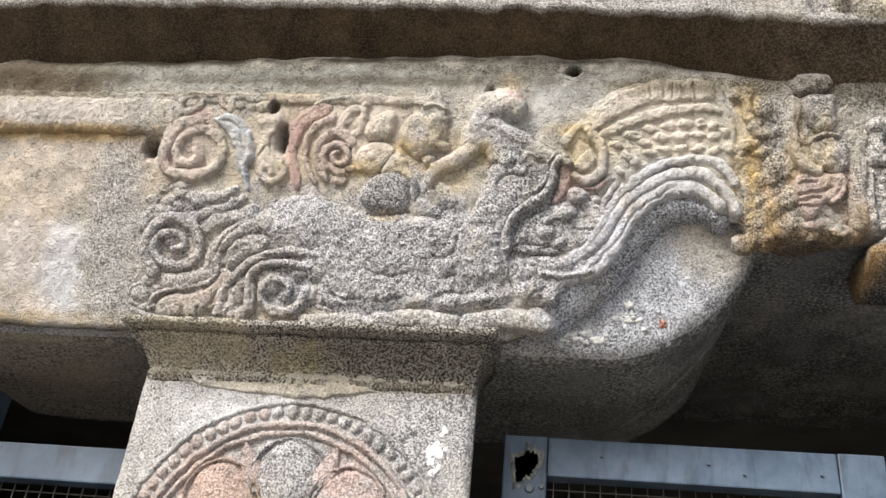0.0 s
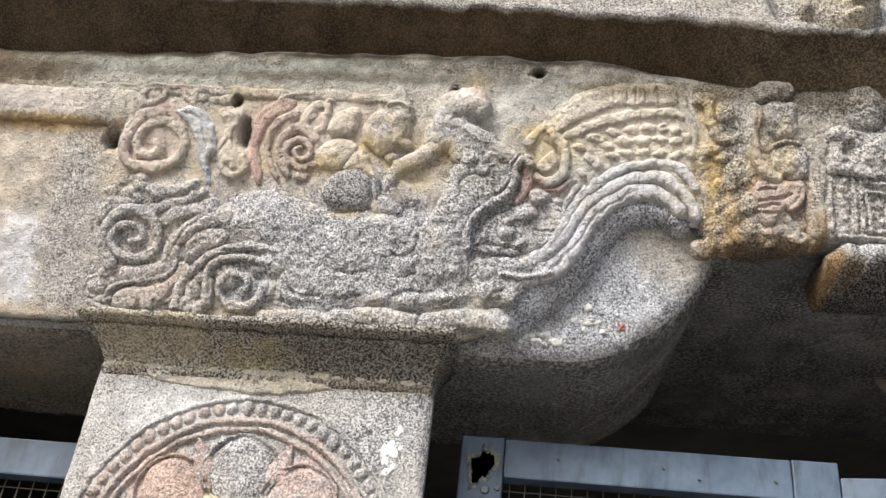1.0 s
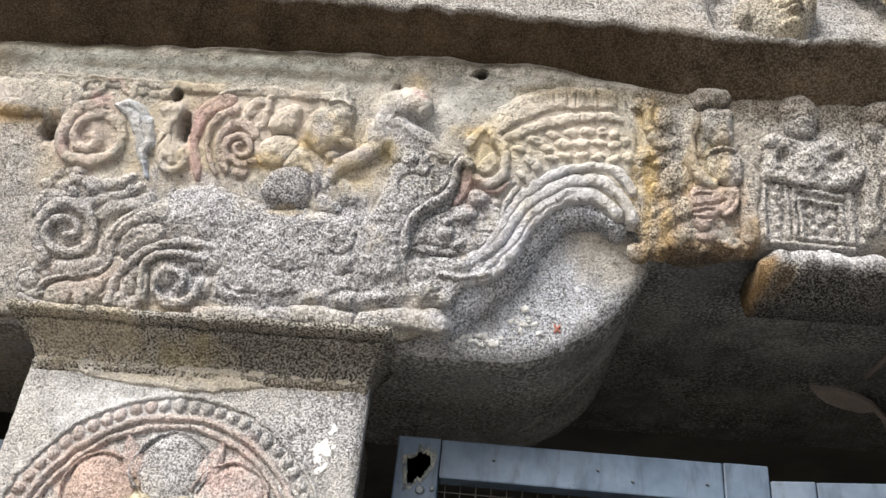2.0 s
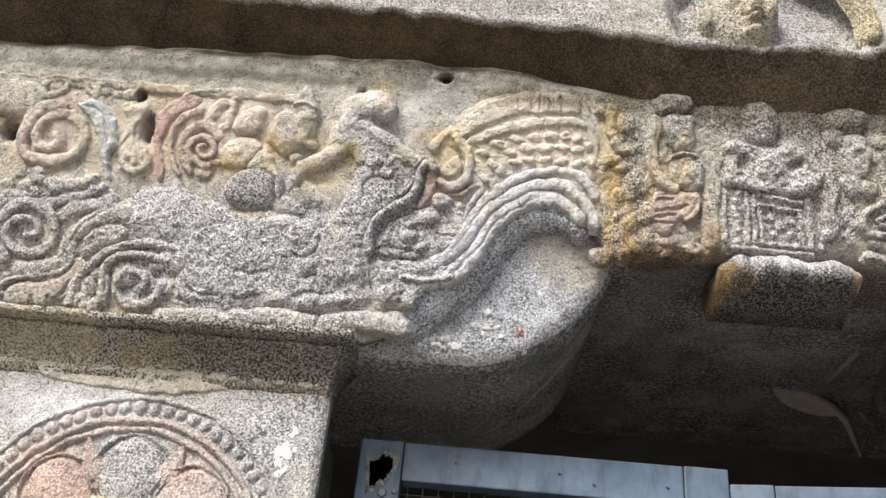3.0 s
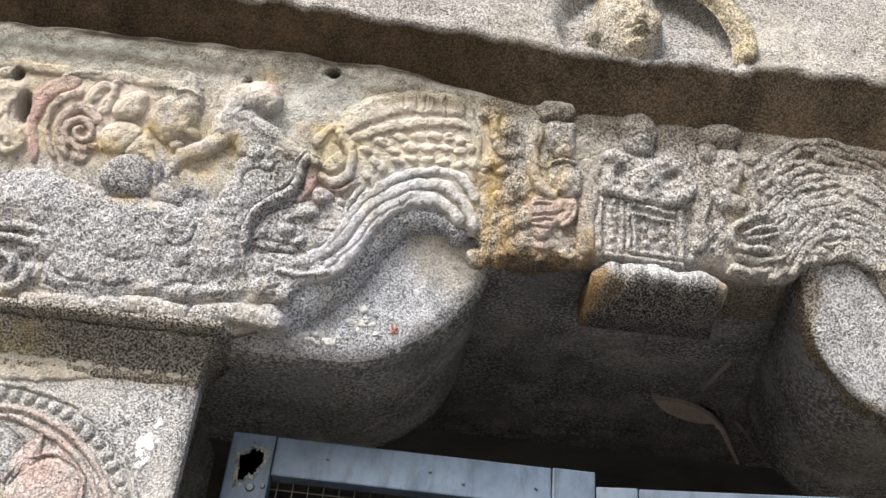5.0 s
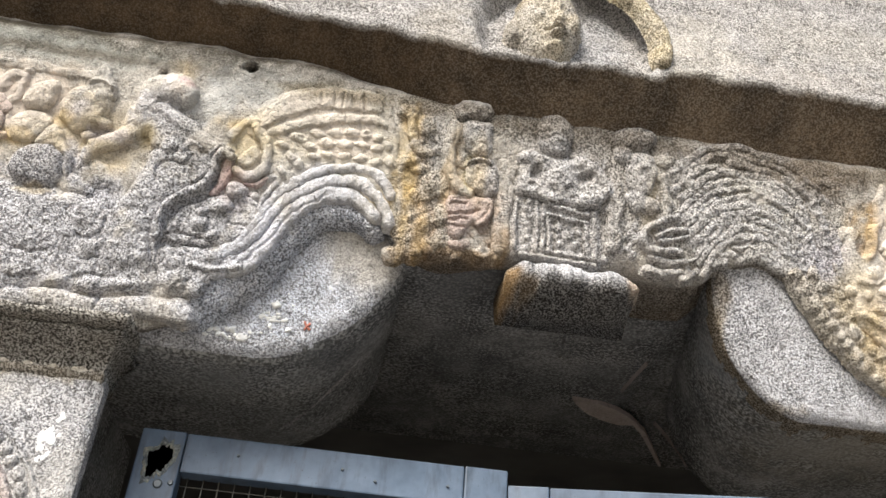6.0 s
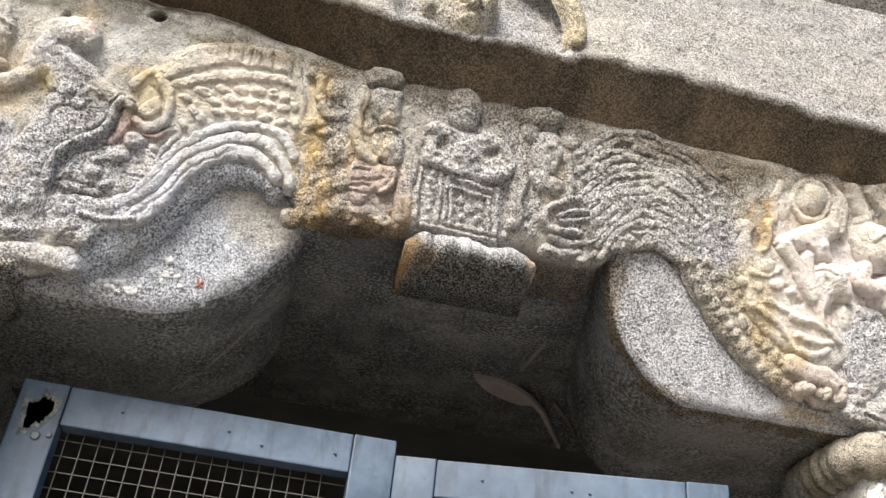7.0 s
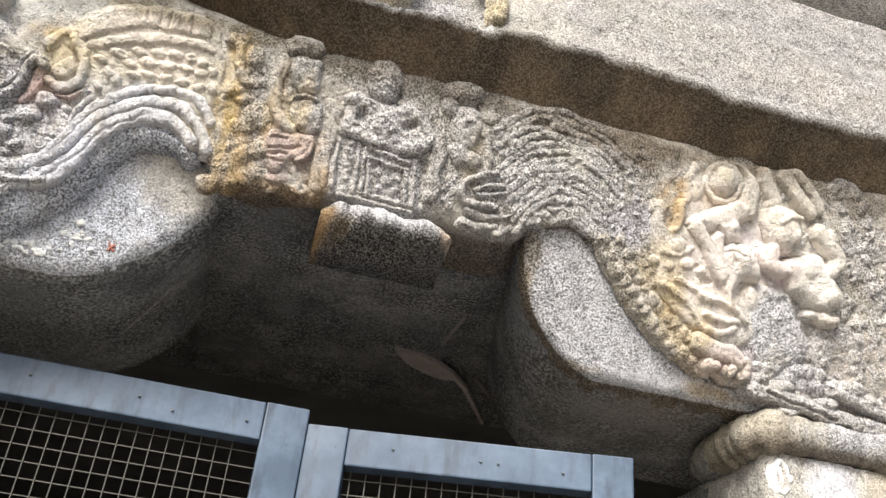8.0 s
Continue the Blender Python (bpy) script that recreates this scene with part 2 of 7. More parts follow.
stain(-0.98, 2.4, 0.14, 0.1, (0.55, 0.46, 0.31), 0.8, 0.12)
stain(-0.95, 2.28, 0.12, 0.1, (0.56, 0.5, 0.4), 0.7, 0.15)
stain(-0.87, 2.29, 0.045, 0.13, (0.62, 0.62, 0.61), 0.85, 0.15)
stain(-0.78, 2.36, 0.06, 0.14, (0.43, 0.4, 0.36), 0.8, 0.7)
# dark ones here paint the shade under the roll and the ledge
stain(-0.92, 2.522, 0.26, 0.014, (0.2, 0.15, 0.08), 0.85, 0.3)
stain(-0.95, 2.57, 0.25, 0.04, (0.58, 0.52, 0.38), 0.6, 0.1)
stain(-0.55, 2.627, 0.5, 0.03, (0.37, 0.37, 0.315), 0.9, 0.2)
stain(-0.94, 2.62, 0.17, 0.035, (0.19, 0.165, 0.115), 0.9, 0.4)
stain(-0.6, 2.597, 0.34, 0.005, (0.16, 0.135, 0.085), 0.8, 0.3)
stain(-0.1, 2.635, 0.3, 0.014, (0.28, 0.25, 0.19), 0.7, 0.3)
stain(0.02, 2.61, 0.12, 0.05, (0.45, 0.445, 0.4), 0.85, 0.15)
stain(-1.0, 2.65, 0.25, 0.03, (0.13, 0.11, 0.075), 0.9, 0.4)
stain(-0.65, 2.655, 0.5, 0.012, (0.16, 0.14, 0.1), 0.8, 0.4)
stain(-0.88, 2.535, 0.2, 0.012, (0.22, 0.16, 0.08), 0.7, 0.2)
stain(-0.45, 2.52, 0.28, 0.09, (0.58, 0.49, 0.34), 0.9, 0.12)
stain(-0.64, 2.55, 0.05, 0.03, (0.48, 0.33, 0.27), 0.6, 0.1)
stain(-0.22, 2.5, 0.1, 0.07, (0.59, 0.49, 0.32), 0.7, 0.25)
stain(-0.12, 2.57, 0.1, 0.07, (0.57, 0.53, 0.45), 0.6, 0.25)
stain(-0.11, 2.6, 0.03, 0.018, (0.52, 0.33, 0.27), 0.5, 0.1)
stain(-0.09, 2.46, 0.05, 0.03, (0.58, 0.48, 0.26), 0.5, 0.1)
stain(-0.62, 2.31, 0.12, 0.1, (0.42, 0.385, 0.33), 0.95, 0.55)
stain(-0.66, 2.4, 0.1, 0.035, (0.4, 0.38, 0.37), 0.8, 0.8)
stain(-0.3, 2.33, 0.25, 0.1, (0.46, 0.45, 0.45), 0.95, 0.95)
stain(-0.05, 2.37, 0.13, 0.12, (0.44, 0.435, 0.43), 0.95, 0.95)
stain(-0.3, 2.225, 0.45, 0.02, (0.26, 0.24, 0.2), 0.7, 0.9)
stain(-0.02, 2.25, 0.06, 0.025, (0.62, 0.62, 0.62), 0.7, 0.4)
stain(0.01, 2.49, 0.035, 0.05, (0.56, 0.48, 0.3), 0.7, 0.12)
stain(0.02, 2.44, 0.03, 0.04, (0.46, 0.29, 0.25), 0.55, 0.2)
stain(0.19, 2.53, 0.17, 0.09, (0.62, 0.56, 0.43), 0.95, 0.2)
stain(0.03, 2.53, 0.05, 0.05, (0.6, 0.5, 0.31), 0.6, 0.2)
stain(0.24, 2.49, 0.1, 0.04, (0.68, 0.63, 0.52), 0.8, 0.1)
stain(0.16, 2.6, 0.14, 0.035, (0.48, 0.46, 0.37), 0.6, 0.3)
stain(0.13, 2.44, 0.12, 0.06, (0.6, 0.585, 0.55), 0.8, 0.3)
stain(0.08, 2.38, 0.08, 0.06, (0.55, 0.55, 0.57), 0.8, 0.5)
stain(0.3, 2.47, 0.028, 0.16, (0.36, 0.26, 0.13), 0.9, 0.6)
stain(0.325, 2.4, 0.045, 0.06, (0.25, 0.16, 0.08), 0.9, 0.7)
stain(0.36, 2.53, 0.05, 0.14, (0.42, 0.4, 0.34), 0.8, 0.9)
stain(0.395, 2.52, 0.02, 0.06, (0.56, 0.45, 0.22), 0.7, 0.1)
stain(0.43, 2.46, 0.035, 0.05, (0.5, 0.39, 0.29), 0.75, 0.3)
stain(0.45, 2.385, 0.05, 0.022, (0.33, 0.23, 0.12), 0.7, 0.5)
stain(0.58, 2.55, 0.16, 0.14, (0.43, 0.395, 0.34), 0.95, 0.95)
stain(0.57, 2.44, 0.12, 0.06, (0.46, 0.43, 0.38), 0.95, 0.8)
stain(0.8, 2.54, 0.12, 0.16, (0.41, 0.385, 0.335), 0.95, 0.95)
stain(0.95, 2.5, 0.14, 0.13, (0.42, 0.4, 0.34), 0.95, 0.95)
stain(0.93, 2.44, 0.1, 0.05, (0.45, 0.44, 0.44), 0.6, 0.95)
stain(0.7, 2.52, 0.015, 0.08, (0.46, 0.38, 0.24), 0.6, 0.3)
stain(0.75, 2.645, 0.5, 0.03, (0.27, 0.235, 0.18), 0.9, 0.7)
stain(0.27, 2.625, 0.1, 0.025, (0.26, 0.22, 0.15), 0.8, 0.6)
stain(1.35, 2.63, 0.25, 0.05, (0.22, 0.18, 0.135), 0.9, 0.6)
stain(1.055, 2.53, 0.025, 0.05, (0.42, 0.28, 0.12), 0.7, 0.5)
stain(1.07, 2.4, 0.05, 0.09, (0.48, 0.38, 0.21), 0.8, 0.6)
stain(1.13, 2.3, 0.05, 0.05, (0.46, 0.34, 0.16), 0.8, 0.4)
stain(1.17, 2.43, 0.1, 0.14, (0.72, 0.62, 0.44), 0.95, 0.08)
stain(1.27, 2.44, 0.09, 0.12, (0.74, 0.69, 0.6), 0.95, 0.05)
stain(1.16, 2.58, 0.03, 0.03, (0.5, 0.44, 0.26), 0.6, 0.2)
stain(1.24, 2.3, 0.06, 0.06, (0.52, 0.51, 0.49), 0.8, 0.7)
stain(1.2, 2.26, 0.06, 0.025, (0.62, 0.48, 0.38), 0.7, 0.2)
stain(1.45, 2.44, 0.1, 0.2, (0.48, 0.44, 0.355), 0.95, 0.7)
# darker towards the lintel's lower edge
stain(0.42, 2.375, 0.14, 0.022, (0.2, 0.13, 0.07), 0.9, 0.6)
stain(0.78, 2.385, 0.1, 0.02, (0.15, 0.115, 0.08), 0.9, 0.7)
stain(0.58, 2.375, 0.25, 0.014, (0.12, 0.1, 0.08), 0.8, 0.5)
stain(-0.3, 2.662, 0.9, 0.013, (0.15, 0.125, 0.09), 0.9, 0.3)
stain(-0.95, 2.6, 0.12, 0.02, (0.44, 0.38, 0.27), 0.6, 0.3)
stain(-0.7, 2.44, 0.05, 0.05, (0.5, 0.42, 0.3), 0.6, 0.3)
stain(0.245, 2.44, 0.04, 0.04, (0.66, 0.56, 0.34), 0.6, 0.15)
stain(1.02, 2.47, 0.05, 0.04, (0.46, 0.43, 0.46), 0.6, 0.8)
stain(0.86, 2.56, 0.06, 0.03, (0.45, 0.42, 0.3), 0.6, 0.8)
stain(-0.46, 2.24, 0.1, 0.02, (0.5, 0.38, 0.24), 0.5, 0.4)
# near-black inside three of the holes
stain(-0.489, 2.528, 0.011, 0.028, (0.05, 0.045, 0.035), 1.0, 0.3)
stain(-0.508, 2.578, 0.009, 0.012, (0.04, 0.035, 0.03), 1.0, 0.2)
stain(-0.724, 2.51, 0.015, 0.017, (0.06, 0.05, 0.035), 1.0, 0.3)
stain(1.4, 2.24, 0.16, 0.05, (0.48, 0.45, 0.4), 0.8, 0.6)
stain(-0.085, 2.515, 0.035, 0.05, (0.36, 0.35, 0.33), 0.8, 0.95)
stain(-0.05, 2.47, 0.05, 0.03, (0.35, 0.345, 0.33), 0.8, 1.0)
stain(-0.1, 2.585, 0.035, 0.02, (0.6, 0.52, 0.44), 0.7, 0.25)
stain(-0.085, 2.592, 0.016, 0.012, (0.55, 0.33, 0.29), 0.6, 0.1)
stain(0.64, 2.605, 0.3, 0.04, (0.34, 0.31, 0.26), 0.9, 0.95)
stain(0.98, 2.575, 0.12, 0.06, (0.37, 0.335, 0.28), 0.9, 0.95)
stain(0.84, 2.415, 0.11, 0.03, (0.3, 0.265, 0.21), 0.9, 0.95)
stain(0.42, 2.61, 0.1, 0.035, (0.33, 0.3, 0.24), 0.9, 0.95)
# shade of the ledge, painted along the lintel top
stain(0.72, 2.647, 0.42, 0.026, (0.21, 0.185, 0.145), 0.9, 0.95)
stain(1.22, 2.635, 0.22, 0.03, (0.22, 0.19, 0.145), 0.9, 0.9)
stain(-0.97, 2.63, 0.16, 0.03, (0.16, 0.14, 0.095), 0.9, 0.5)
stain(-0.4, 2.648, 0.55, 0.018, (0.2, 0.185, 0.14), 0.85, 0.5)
stain(0.312, 2.48, 0.018, 0.13, (0.4, 0.255, 0.1), 0.8, 0.6)
stain(1.085, 2.5, 0.014, 0.07, (0.48, 0.29, 0.09), 0.8, 0.2)
stain(1.2, 2.36, 0.02, 0.03, (0.62, 0.44, 0.2), 0.6, 0.1)
stain(0.28, 2.6, 0.03, 0.03, (0.4, 0.27, 0.1), 0.7, 0.4)
stain(-0.1, 2.62, 0.03, 0.03, (0.5, 0.38, 0.2), 0.6, 0.3)
stain(0.335, 2.42, 0.012, 0.05, (0.27, 0.16, 0.07), 0.8, 0.5)
stain(0.405, 2.5, 0.014, 0.08, (0.56, 0.4, 0.17), 0.7, 0.15)
stain(0.46, 2.41, 0.016, 0.035, (0.4, 0.26, 0.12), 0.7, 0.4)
stain(1.16, 2.31, 0.02, 0.045, (0.48, 0.31, 0.1), 0.7, 0.3)
stain(1.1, 2.38, 0.018, 0.05, (0.46, 0.33, 0.13), 0.6, 0.4)
# brown crust with ledge shade mixed in along the top, ochre and rust streaks
SHADE_AND_STREAKS = []


def shade_or_streak(u, z, reach_u, reach_z, tint, cover, lichen):
    SHADE_AND_STREAKS.append((u, z, reach_u, reach_z, tint, cover, lichen))


shade_or_streak(0.4, 2.615, 0.1, 0.022, (0.2, 0.165, 0.12), 0.75, 0.6)
shade_or_streak(0.55, 2.612, 0.12, 0.024, (0.19, 0.16, 0.12), 0.75, 0.65)
shade_or_streak(0.7, 2.606, 0.1, 0.028, (0.17, 0.14, 0.105), 0.75, 0.6)
shade_or_streak(0.86, 2.604, 0.12, 0.03, (0.19, 0.155, 0.11), 0.75, 0.6)
shade_or_streak(1.03, 2.596, 0.12, 0.036, (0.17, 0.135, 0.095), 0.85, 0.5)
# dark brown at the lower edge
shade_or_streak(0.38, 2.376, 0.11, 0.012, (0.1, 0.075, 0.05), 0.8, 0.4)
shade_or_streak(1.22, 2.606, 0.13, 0.016, (0.2, 0.155, 0.1), 0.7, 0.3)
shade_or_streak(1.42, 2.6, 0.12, 0.03, (0.17, 0.14, 0.1), 0.75, 0.5)
shade_or_streak(-0.95, 2.622, 0.16, 0.03, (0.13, 0.1, 0.065), 0.9, 0.08)
shade_or_streak(-0.4, 2.625, 0.5, 0.01, (0.13, 0.105, 0.07), 0.7, 0.1)
shade_or_streak(0.22, 2.612, 0.1, 0.014, (0.24, 0.19, 0.12), 0.6, 0.3)
shade_or_streak(0.292, 2.49, 0.013, 0.11, (0.54, 0.38, 0.15), 0.7, 0.2)
shade_or_streak(0.318, 2.41, 0.016, 0.05, (0.42, 0.28, 0.11), 0.7, 0.35)
shade_or_streak(0.275, 2.55, 0.02, 0.05, (0.56, 0.42, 0.19), 0.5, 0.2)
shade_or_streak(-0.96, 2.225, 0.22, 0.014, (0.5, 0.37, 0.19), 0.6, 0.2)
shade_or_streak(-0.93, 2.535, 0.22, 0.011, (0.46, 0.31, 0.13), 0.6, 0.15)
shade_or_streak(1.075, 2.5, 0.02, 0.06, (0.56, 0.38, 0.15), 0.5, 0.2)
shade_or_streak(1.09, 2.36, 0.025, 0.06, (0.46, 0.33, 0.14), 0.5, 0.5)
shade_or_streak(-0.3, 2.4, 0.04, 0.008, (0.6, 0.47, 0.24), 0.5, 0.1)
stain(-0.936, 2.44, 0.129, 0.129, (0.62, 0.53, 0.42), 0.8, 0.06)
stain(-0.966, 2.344, 0.064, 0.085, (0.6, 0.54, 0.49), 0.8, 0.08)
stain(-0.863, 2.31, 0.042, 0.105, (0.63, 0.62, 0.61), 0.7, 0.1)
stain(-0.776, 2.349, 0.054, 0.155, (0.47, 0.44, 0.4), 0.8, 0.75)
stain(-0.93, 2.243, 0.063, 0.032, (0.6, 0.52, 0.44), 0.7, 0.1)
stain(-0.889, 2.562, 0.183, 0.028, (0.6, 0.54, 0.48), 0.85, 0.1)
stain(-0.895, 2.527, 0.14, 0.01, (0.48, 0.32, 0.14), 0.6, 0.1)
stain(-0.437, 2.63, 0.403, 0.022, (0.41, 0.41, 0.35), 0.85, 0.12)
stain(-0.998, 2.639, 0.111, 0.031, (0.13, 0.1, 0.07), 0.95, 0.08)
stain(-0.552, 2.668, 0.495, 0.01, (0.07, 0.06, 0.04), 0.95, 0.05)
stain(-0.65, 2.511, 0.076, 0.066, (0.6, 0.5, 0.42), 0.85, 0.06)
stain(-0.693, 2.487, 0.012, 0.037, (0.55, 0.37, 0.34), 0.5, 0.06)
stain(-0.645, 2.564, 0.037, 0.015, (0.55, 0.39, 0.36), 0.6, 0.06)
stain(-0.517, 2.513, 0.034, 0.071, (0.57, 0.51, 0.42), 0.8, 0.1)
stain(-0.467, 2.514, 0.016, 0.07, (0.52, 0.34, 0.33), 0.5, 0.1)
stain(-0.35, 2.543, 0.108, 0.065, (0.63, 0.55, 0.46), 0.8, 0.07)
stain(-0.346, 2.477, 0.043, 0.012, (0.62, 0.45, 0.2), 0.7, 0.06)
stain(-0.275, 2.513, 0.021, 0.014, (0.62, 0.46, 0.21), 0.6, 0.06)
stain(-0.247, 2.531, 0.025, 0.019, (0.42, 0.39, 0.37), 0.7, 0.6)
stain(-0.226, 2.587, 0.029, 0.035, (0.54, 0.51, 0.44), 0.7, 0.3)
stain(-0.422, 2.445, 0.059, 0.012, (0.6, 0.53, 0.47), 0.7, 0.1)
stain(-0.121, 2.599, 0.05, 0.025, (0.63, 0.59, 0.51), 0.85, 0.12)
stain(-0.097, 2.596, 0.013, 0.013, (0.6, 0.4, 0.39), 0.6, 0.08)
stain(-0.132, 2.544, 0.038, 0.038, (0.53, 0.51, 0.49), 0.8, 0.45)
stain(-0.14, 2.504, 0.019, 0.017, (0.62, 0.5, 0.26), 0.7, 0.08)
stain(-0.176, 2.455, 0.026, 0.017, (0.6, 0.5, 0.33), 0.6, 0.1)
stain(-0.192, 2.495, 0.038, 0.013, (0.56, 0.5, 0.47), 0.6, 0.3)
stain(-0.036, 2.584, 0.056, 0.047, (0.5, 0.49, 0.44), 0.8, 0.1)
stain(-0.004, 2.542, 0.033, 0.019, (0.63, 0.49, 0.27), 0.75, 0.06)
stain(0.149, 2.576, 0.1, 0.051, (0.68, 0.6, 0.5), 0.85, 0.06)
stain(0.194, 2.532, 0.066, 0.027, (0.75, 0.66, 0.54), 0.85, 0.05)
stain(0.212, 2.492, 0.055, 0.016, (0.78, 0.74, 0.63), 0.85, 0.05)
stain(0.15, 2.468, 0.054, 0.027, (0.66, 0.65, 0.62), 0.7, 0.15)
stain(0.267, 2.489, 0.011, 0.053, (0.56, 0.41, 0.19), 0.75, 0.2)
stain(0.291, 2.395, 0.026, 0.029, (0.33, 0.24, 0.13), 0.7, 0.6)
stain(0.08, 2.381, 0.041, 0.054, (0.56, 0.57, 0.61), 0.75, 0.35)
stain(0.009, 2.336, 0.045, 0.022, (0.55, 0.56, 0.59), 0.7, 0.5)
stain(-0.327, 2.353, 0.25, 0.092, (0.51, 0.5, 0.5), 0.9, 0.95)
stain(-0.438, 2.399, 0.088, 0.033, (0.52, 0.51, 0.52), 0.9, 0.9)
stain(-0.569, 2.319, 0.11, 0.076, (0.5, 0.43, 0.34), 0.75, 0.6)
stain(-0.614, 2.268, 0.08, 0.034, (0.53, 0.44, 0.37), 0.7, 0.35)
stain(-0.674, 2.352, 0.051, 0.047, (0.48, 0.44, 0.4), 0.6, 0.75)
stain(-0.466, 2.277, 0.049, 0.033, (0.45, 0.44, 0.45), 0.7, 0.85)
stain(0.175, 2.621, 0.118, 0.014, (0.3, 0.26, 0.17), 0.75, 0.5)
stain(0.331, 2.56, 0.049, 0.087, (0.42, 0.39, 0.34), 0.8, 0.9)
stain(0.352, 2.5, 0.009, 0.052, (0.58, 0.42, 0.21), 0.6, 0.1)
stain(0.305, 2.426, 0.041, 0.048, (0.4, 0.35, 0.28), 0.8, 0.95)
stain(0.387, 2.395, 0.056, 0.011, (0.27, 0.19, 0.11), 0.8, 0.5)
stain(0.443, 2.416, 0.028, 0.021, (0.4, 0.3, 0.2), 0.7, 0.4)
stain(0.363, 2.528, 0.015, 0.085, (0.6, 0.46, 0.28), 0.6, 0.1)
stain(0.391, 2.45, 0.034, 0.037, (0.58, 0.44, 0.39), 0.6, 0.15)
stain(0.535, 2.523, 0.086, 0.086, (0.5, 0.47, 0.42), 0.7, 0.85)
# brown for the ledge's shade over the top of the carving
stain(0.317, 2.626, 0.102, 0.024, (0.26, 0.22, 0.16), 0.8, 0.7)
stain(0.537, 2.639, 0.127, 0.029, (0.27, 0.23, 0.18), 0.8, 0.75)
stain(0.703, 2.622, 0.102, 0.035, (0.26, 0.23, 0.17), 0.8, 0.75)
stain(0.861, 2.617, 0.137, 0.03, (0.25, 0.21, 0.17), 0.8, 0.7)
stain(1.081, 2.607, 0.133, 0.029, (0.27, 0.22, 0.15), 0.75, 0.5)
stain(1.321, 2.615, 0.141, 0.031, (0.25, 0.21, 0.16), 0.75, 0.7)
stain(1.172, 2.452, 0.093, 0.122, (0.78, 0.71, 0.66), 0.9, 0.04)
stain(1.367, 2.443, 0.081, 0.083, (0.82, 0.78, 0.7), 0.9, 0.03)
stain(1.304, 2.53, 0.046, 0.051, (0.74, 0.68, 0.55), 0.8, 0.05)
stain(1.164, 2.542, 0.061, 0.029, (0.72, 0.57, 0.41), 0.6, 0.04)
stain(1.298, 2.357, 0.068, 0.068, (0.53, 0.53, 0.52), 0.85, 0.7)
stain(1.288, 2.447, 0.032, 0.041, (0.63, 0.49, 0.5), 0.55, 0.06)
stain(1.453, 2.511, 0.06, 0.167, (0.4, 0.36, 0.3), 0.8, 0.85)
stain(1.451, 2.332, 0.093, 0.051, (0.52, 0.46, 0.39), 0.75, 0.45)
stain(1.071, 2.492, 0.014, 0.02, (0.33, 0.34, 0.38), 0.7, 0.5)
stain(1.21, 2.278, 0.065, 0.026, (0.6, 0.47, 0.44), 0.7, 0.15)
stain(1.344, 2.276, 0.067, 0.018, (0.6, 0.59, 0.57), 0.7, 0.5)
stain(0.815, 2.578, 0.125, 0.042, (0.44, 0.4, 0.32), 0.7, 0.9)
stain(0.852, 2.49, 0.114, 0.062, (0.5, 0.47, 0.41), 0.75, 0.9)
STAIN_BASE, LICHEN_BASE = (0.50, 0.46, 0.385), 0.35
m_relief = tinted("carved_stone")
T_face, T_grey, T_blue = None, ((0.53, 0.515, 0.495), 0.4, 0.9), ((0.57, 0.61, 0.64), 0.75, 0.25)
T_pink, T_pinkpale, T_ochre = ((0.47, 0.30, 0.26), 0.6, 0.3), ((0.50, 0.39, 0.33), 0.55, 0.4), ((0.61, 0.55, 0.43), 0.3, 0.2)
T_pale, T_rust, T_cream = ((0.66, 0.655, 0.65), 0.6, 0.35), ((0.42, 0.36, 0.26), 0.45, 0.85), ((0.76, 0.68, 0.54), 0.4, 0.08)
T_boss, T_stone = ((0.33, 0.32, 0.315), 0.7, 1.0), None
# speckled sooty stone for undersides and rear faces, their shade mixed into its colour
m_soffit = stone("sooty_shaded_stone", ((0.085, 0.088, 0.094), (0.165, 0.168, 0.175), (0.29, 0.29, 0.295)), speckle=0.75, bump=1.0, grain=175, blotch=11, pale=(0.46, 0.46, 0.46),
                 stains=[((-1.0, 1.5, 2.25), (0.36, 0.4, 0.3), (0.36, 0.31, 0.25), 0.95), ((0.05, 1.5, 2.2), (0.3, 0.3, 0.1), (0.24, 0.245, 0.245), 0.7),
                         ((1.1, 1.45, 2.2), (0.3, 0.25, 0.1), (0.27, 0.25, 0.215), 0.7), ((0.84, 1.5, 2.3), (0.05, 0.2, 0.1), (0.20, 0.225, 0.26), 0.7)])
m_steel = steel("blue_grey_painted_steel")
m_wire = plain("galvanised_wire", (0.07, 0.068, 0.062), 0.5, 0.4, 0.2, 80)
m_bolt = plain("dull_bolt_steel", (0.12, 0.14, 0.16), 0.5, 0.3, 0.2, 90)
m_flake = plain("white_lime", (0.78, 0.79, 0.80), 0.9, 0, 0.22, 70, 0.5)
m_red = plain("red_paint", (0.42, 0.16, 0.12), 0.7, 0, 0.2, 120, 0.2)
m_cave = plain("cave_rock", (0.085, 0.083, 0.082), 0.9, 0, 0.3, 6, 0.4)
m_ground = stone("ground_dust", ((0.16, 0.145, 0.125), (0.20, 0.183, 0.158), (0.25, 0.232, 0.203)), speckle=0.2, grain=60, blotch=2)
m_rock = stone("weathered_rock", ((0.26, 0.245, 0.215), (0.36, 0.34, 0.30), (0.45, 0.43, 0.385)), speckle=0.5, grain=120, blotch=4)
m_plasterpatch = stone("old_plaster", ((0.24, 0.205, 0.19), (0.33, 0.285, 0.27), (0.42, 0.365, 0.35)), speckle=0.1)
m_rustmetal = stone("corroded_metal", ((0.05, 0.06, 0.07), (0.16, 0.18, 0.19), (0.34, 0.34, 0.28)), speckle=0.3, blotch=60, grain=300)

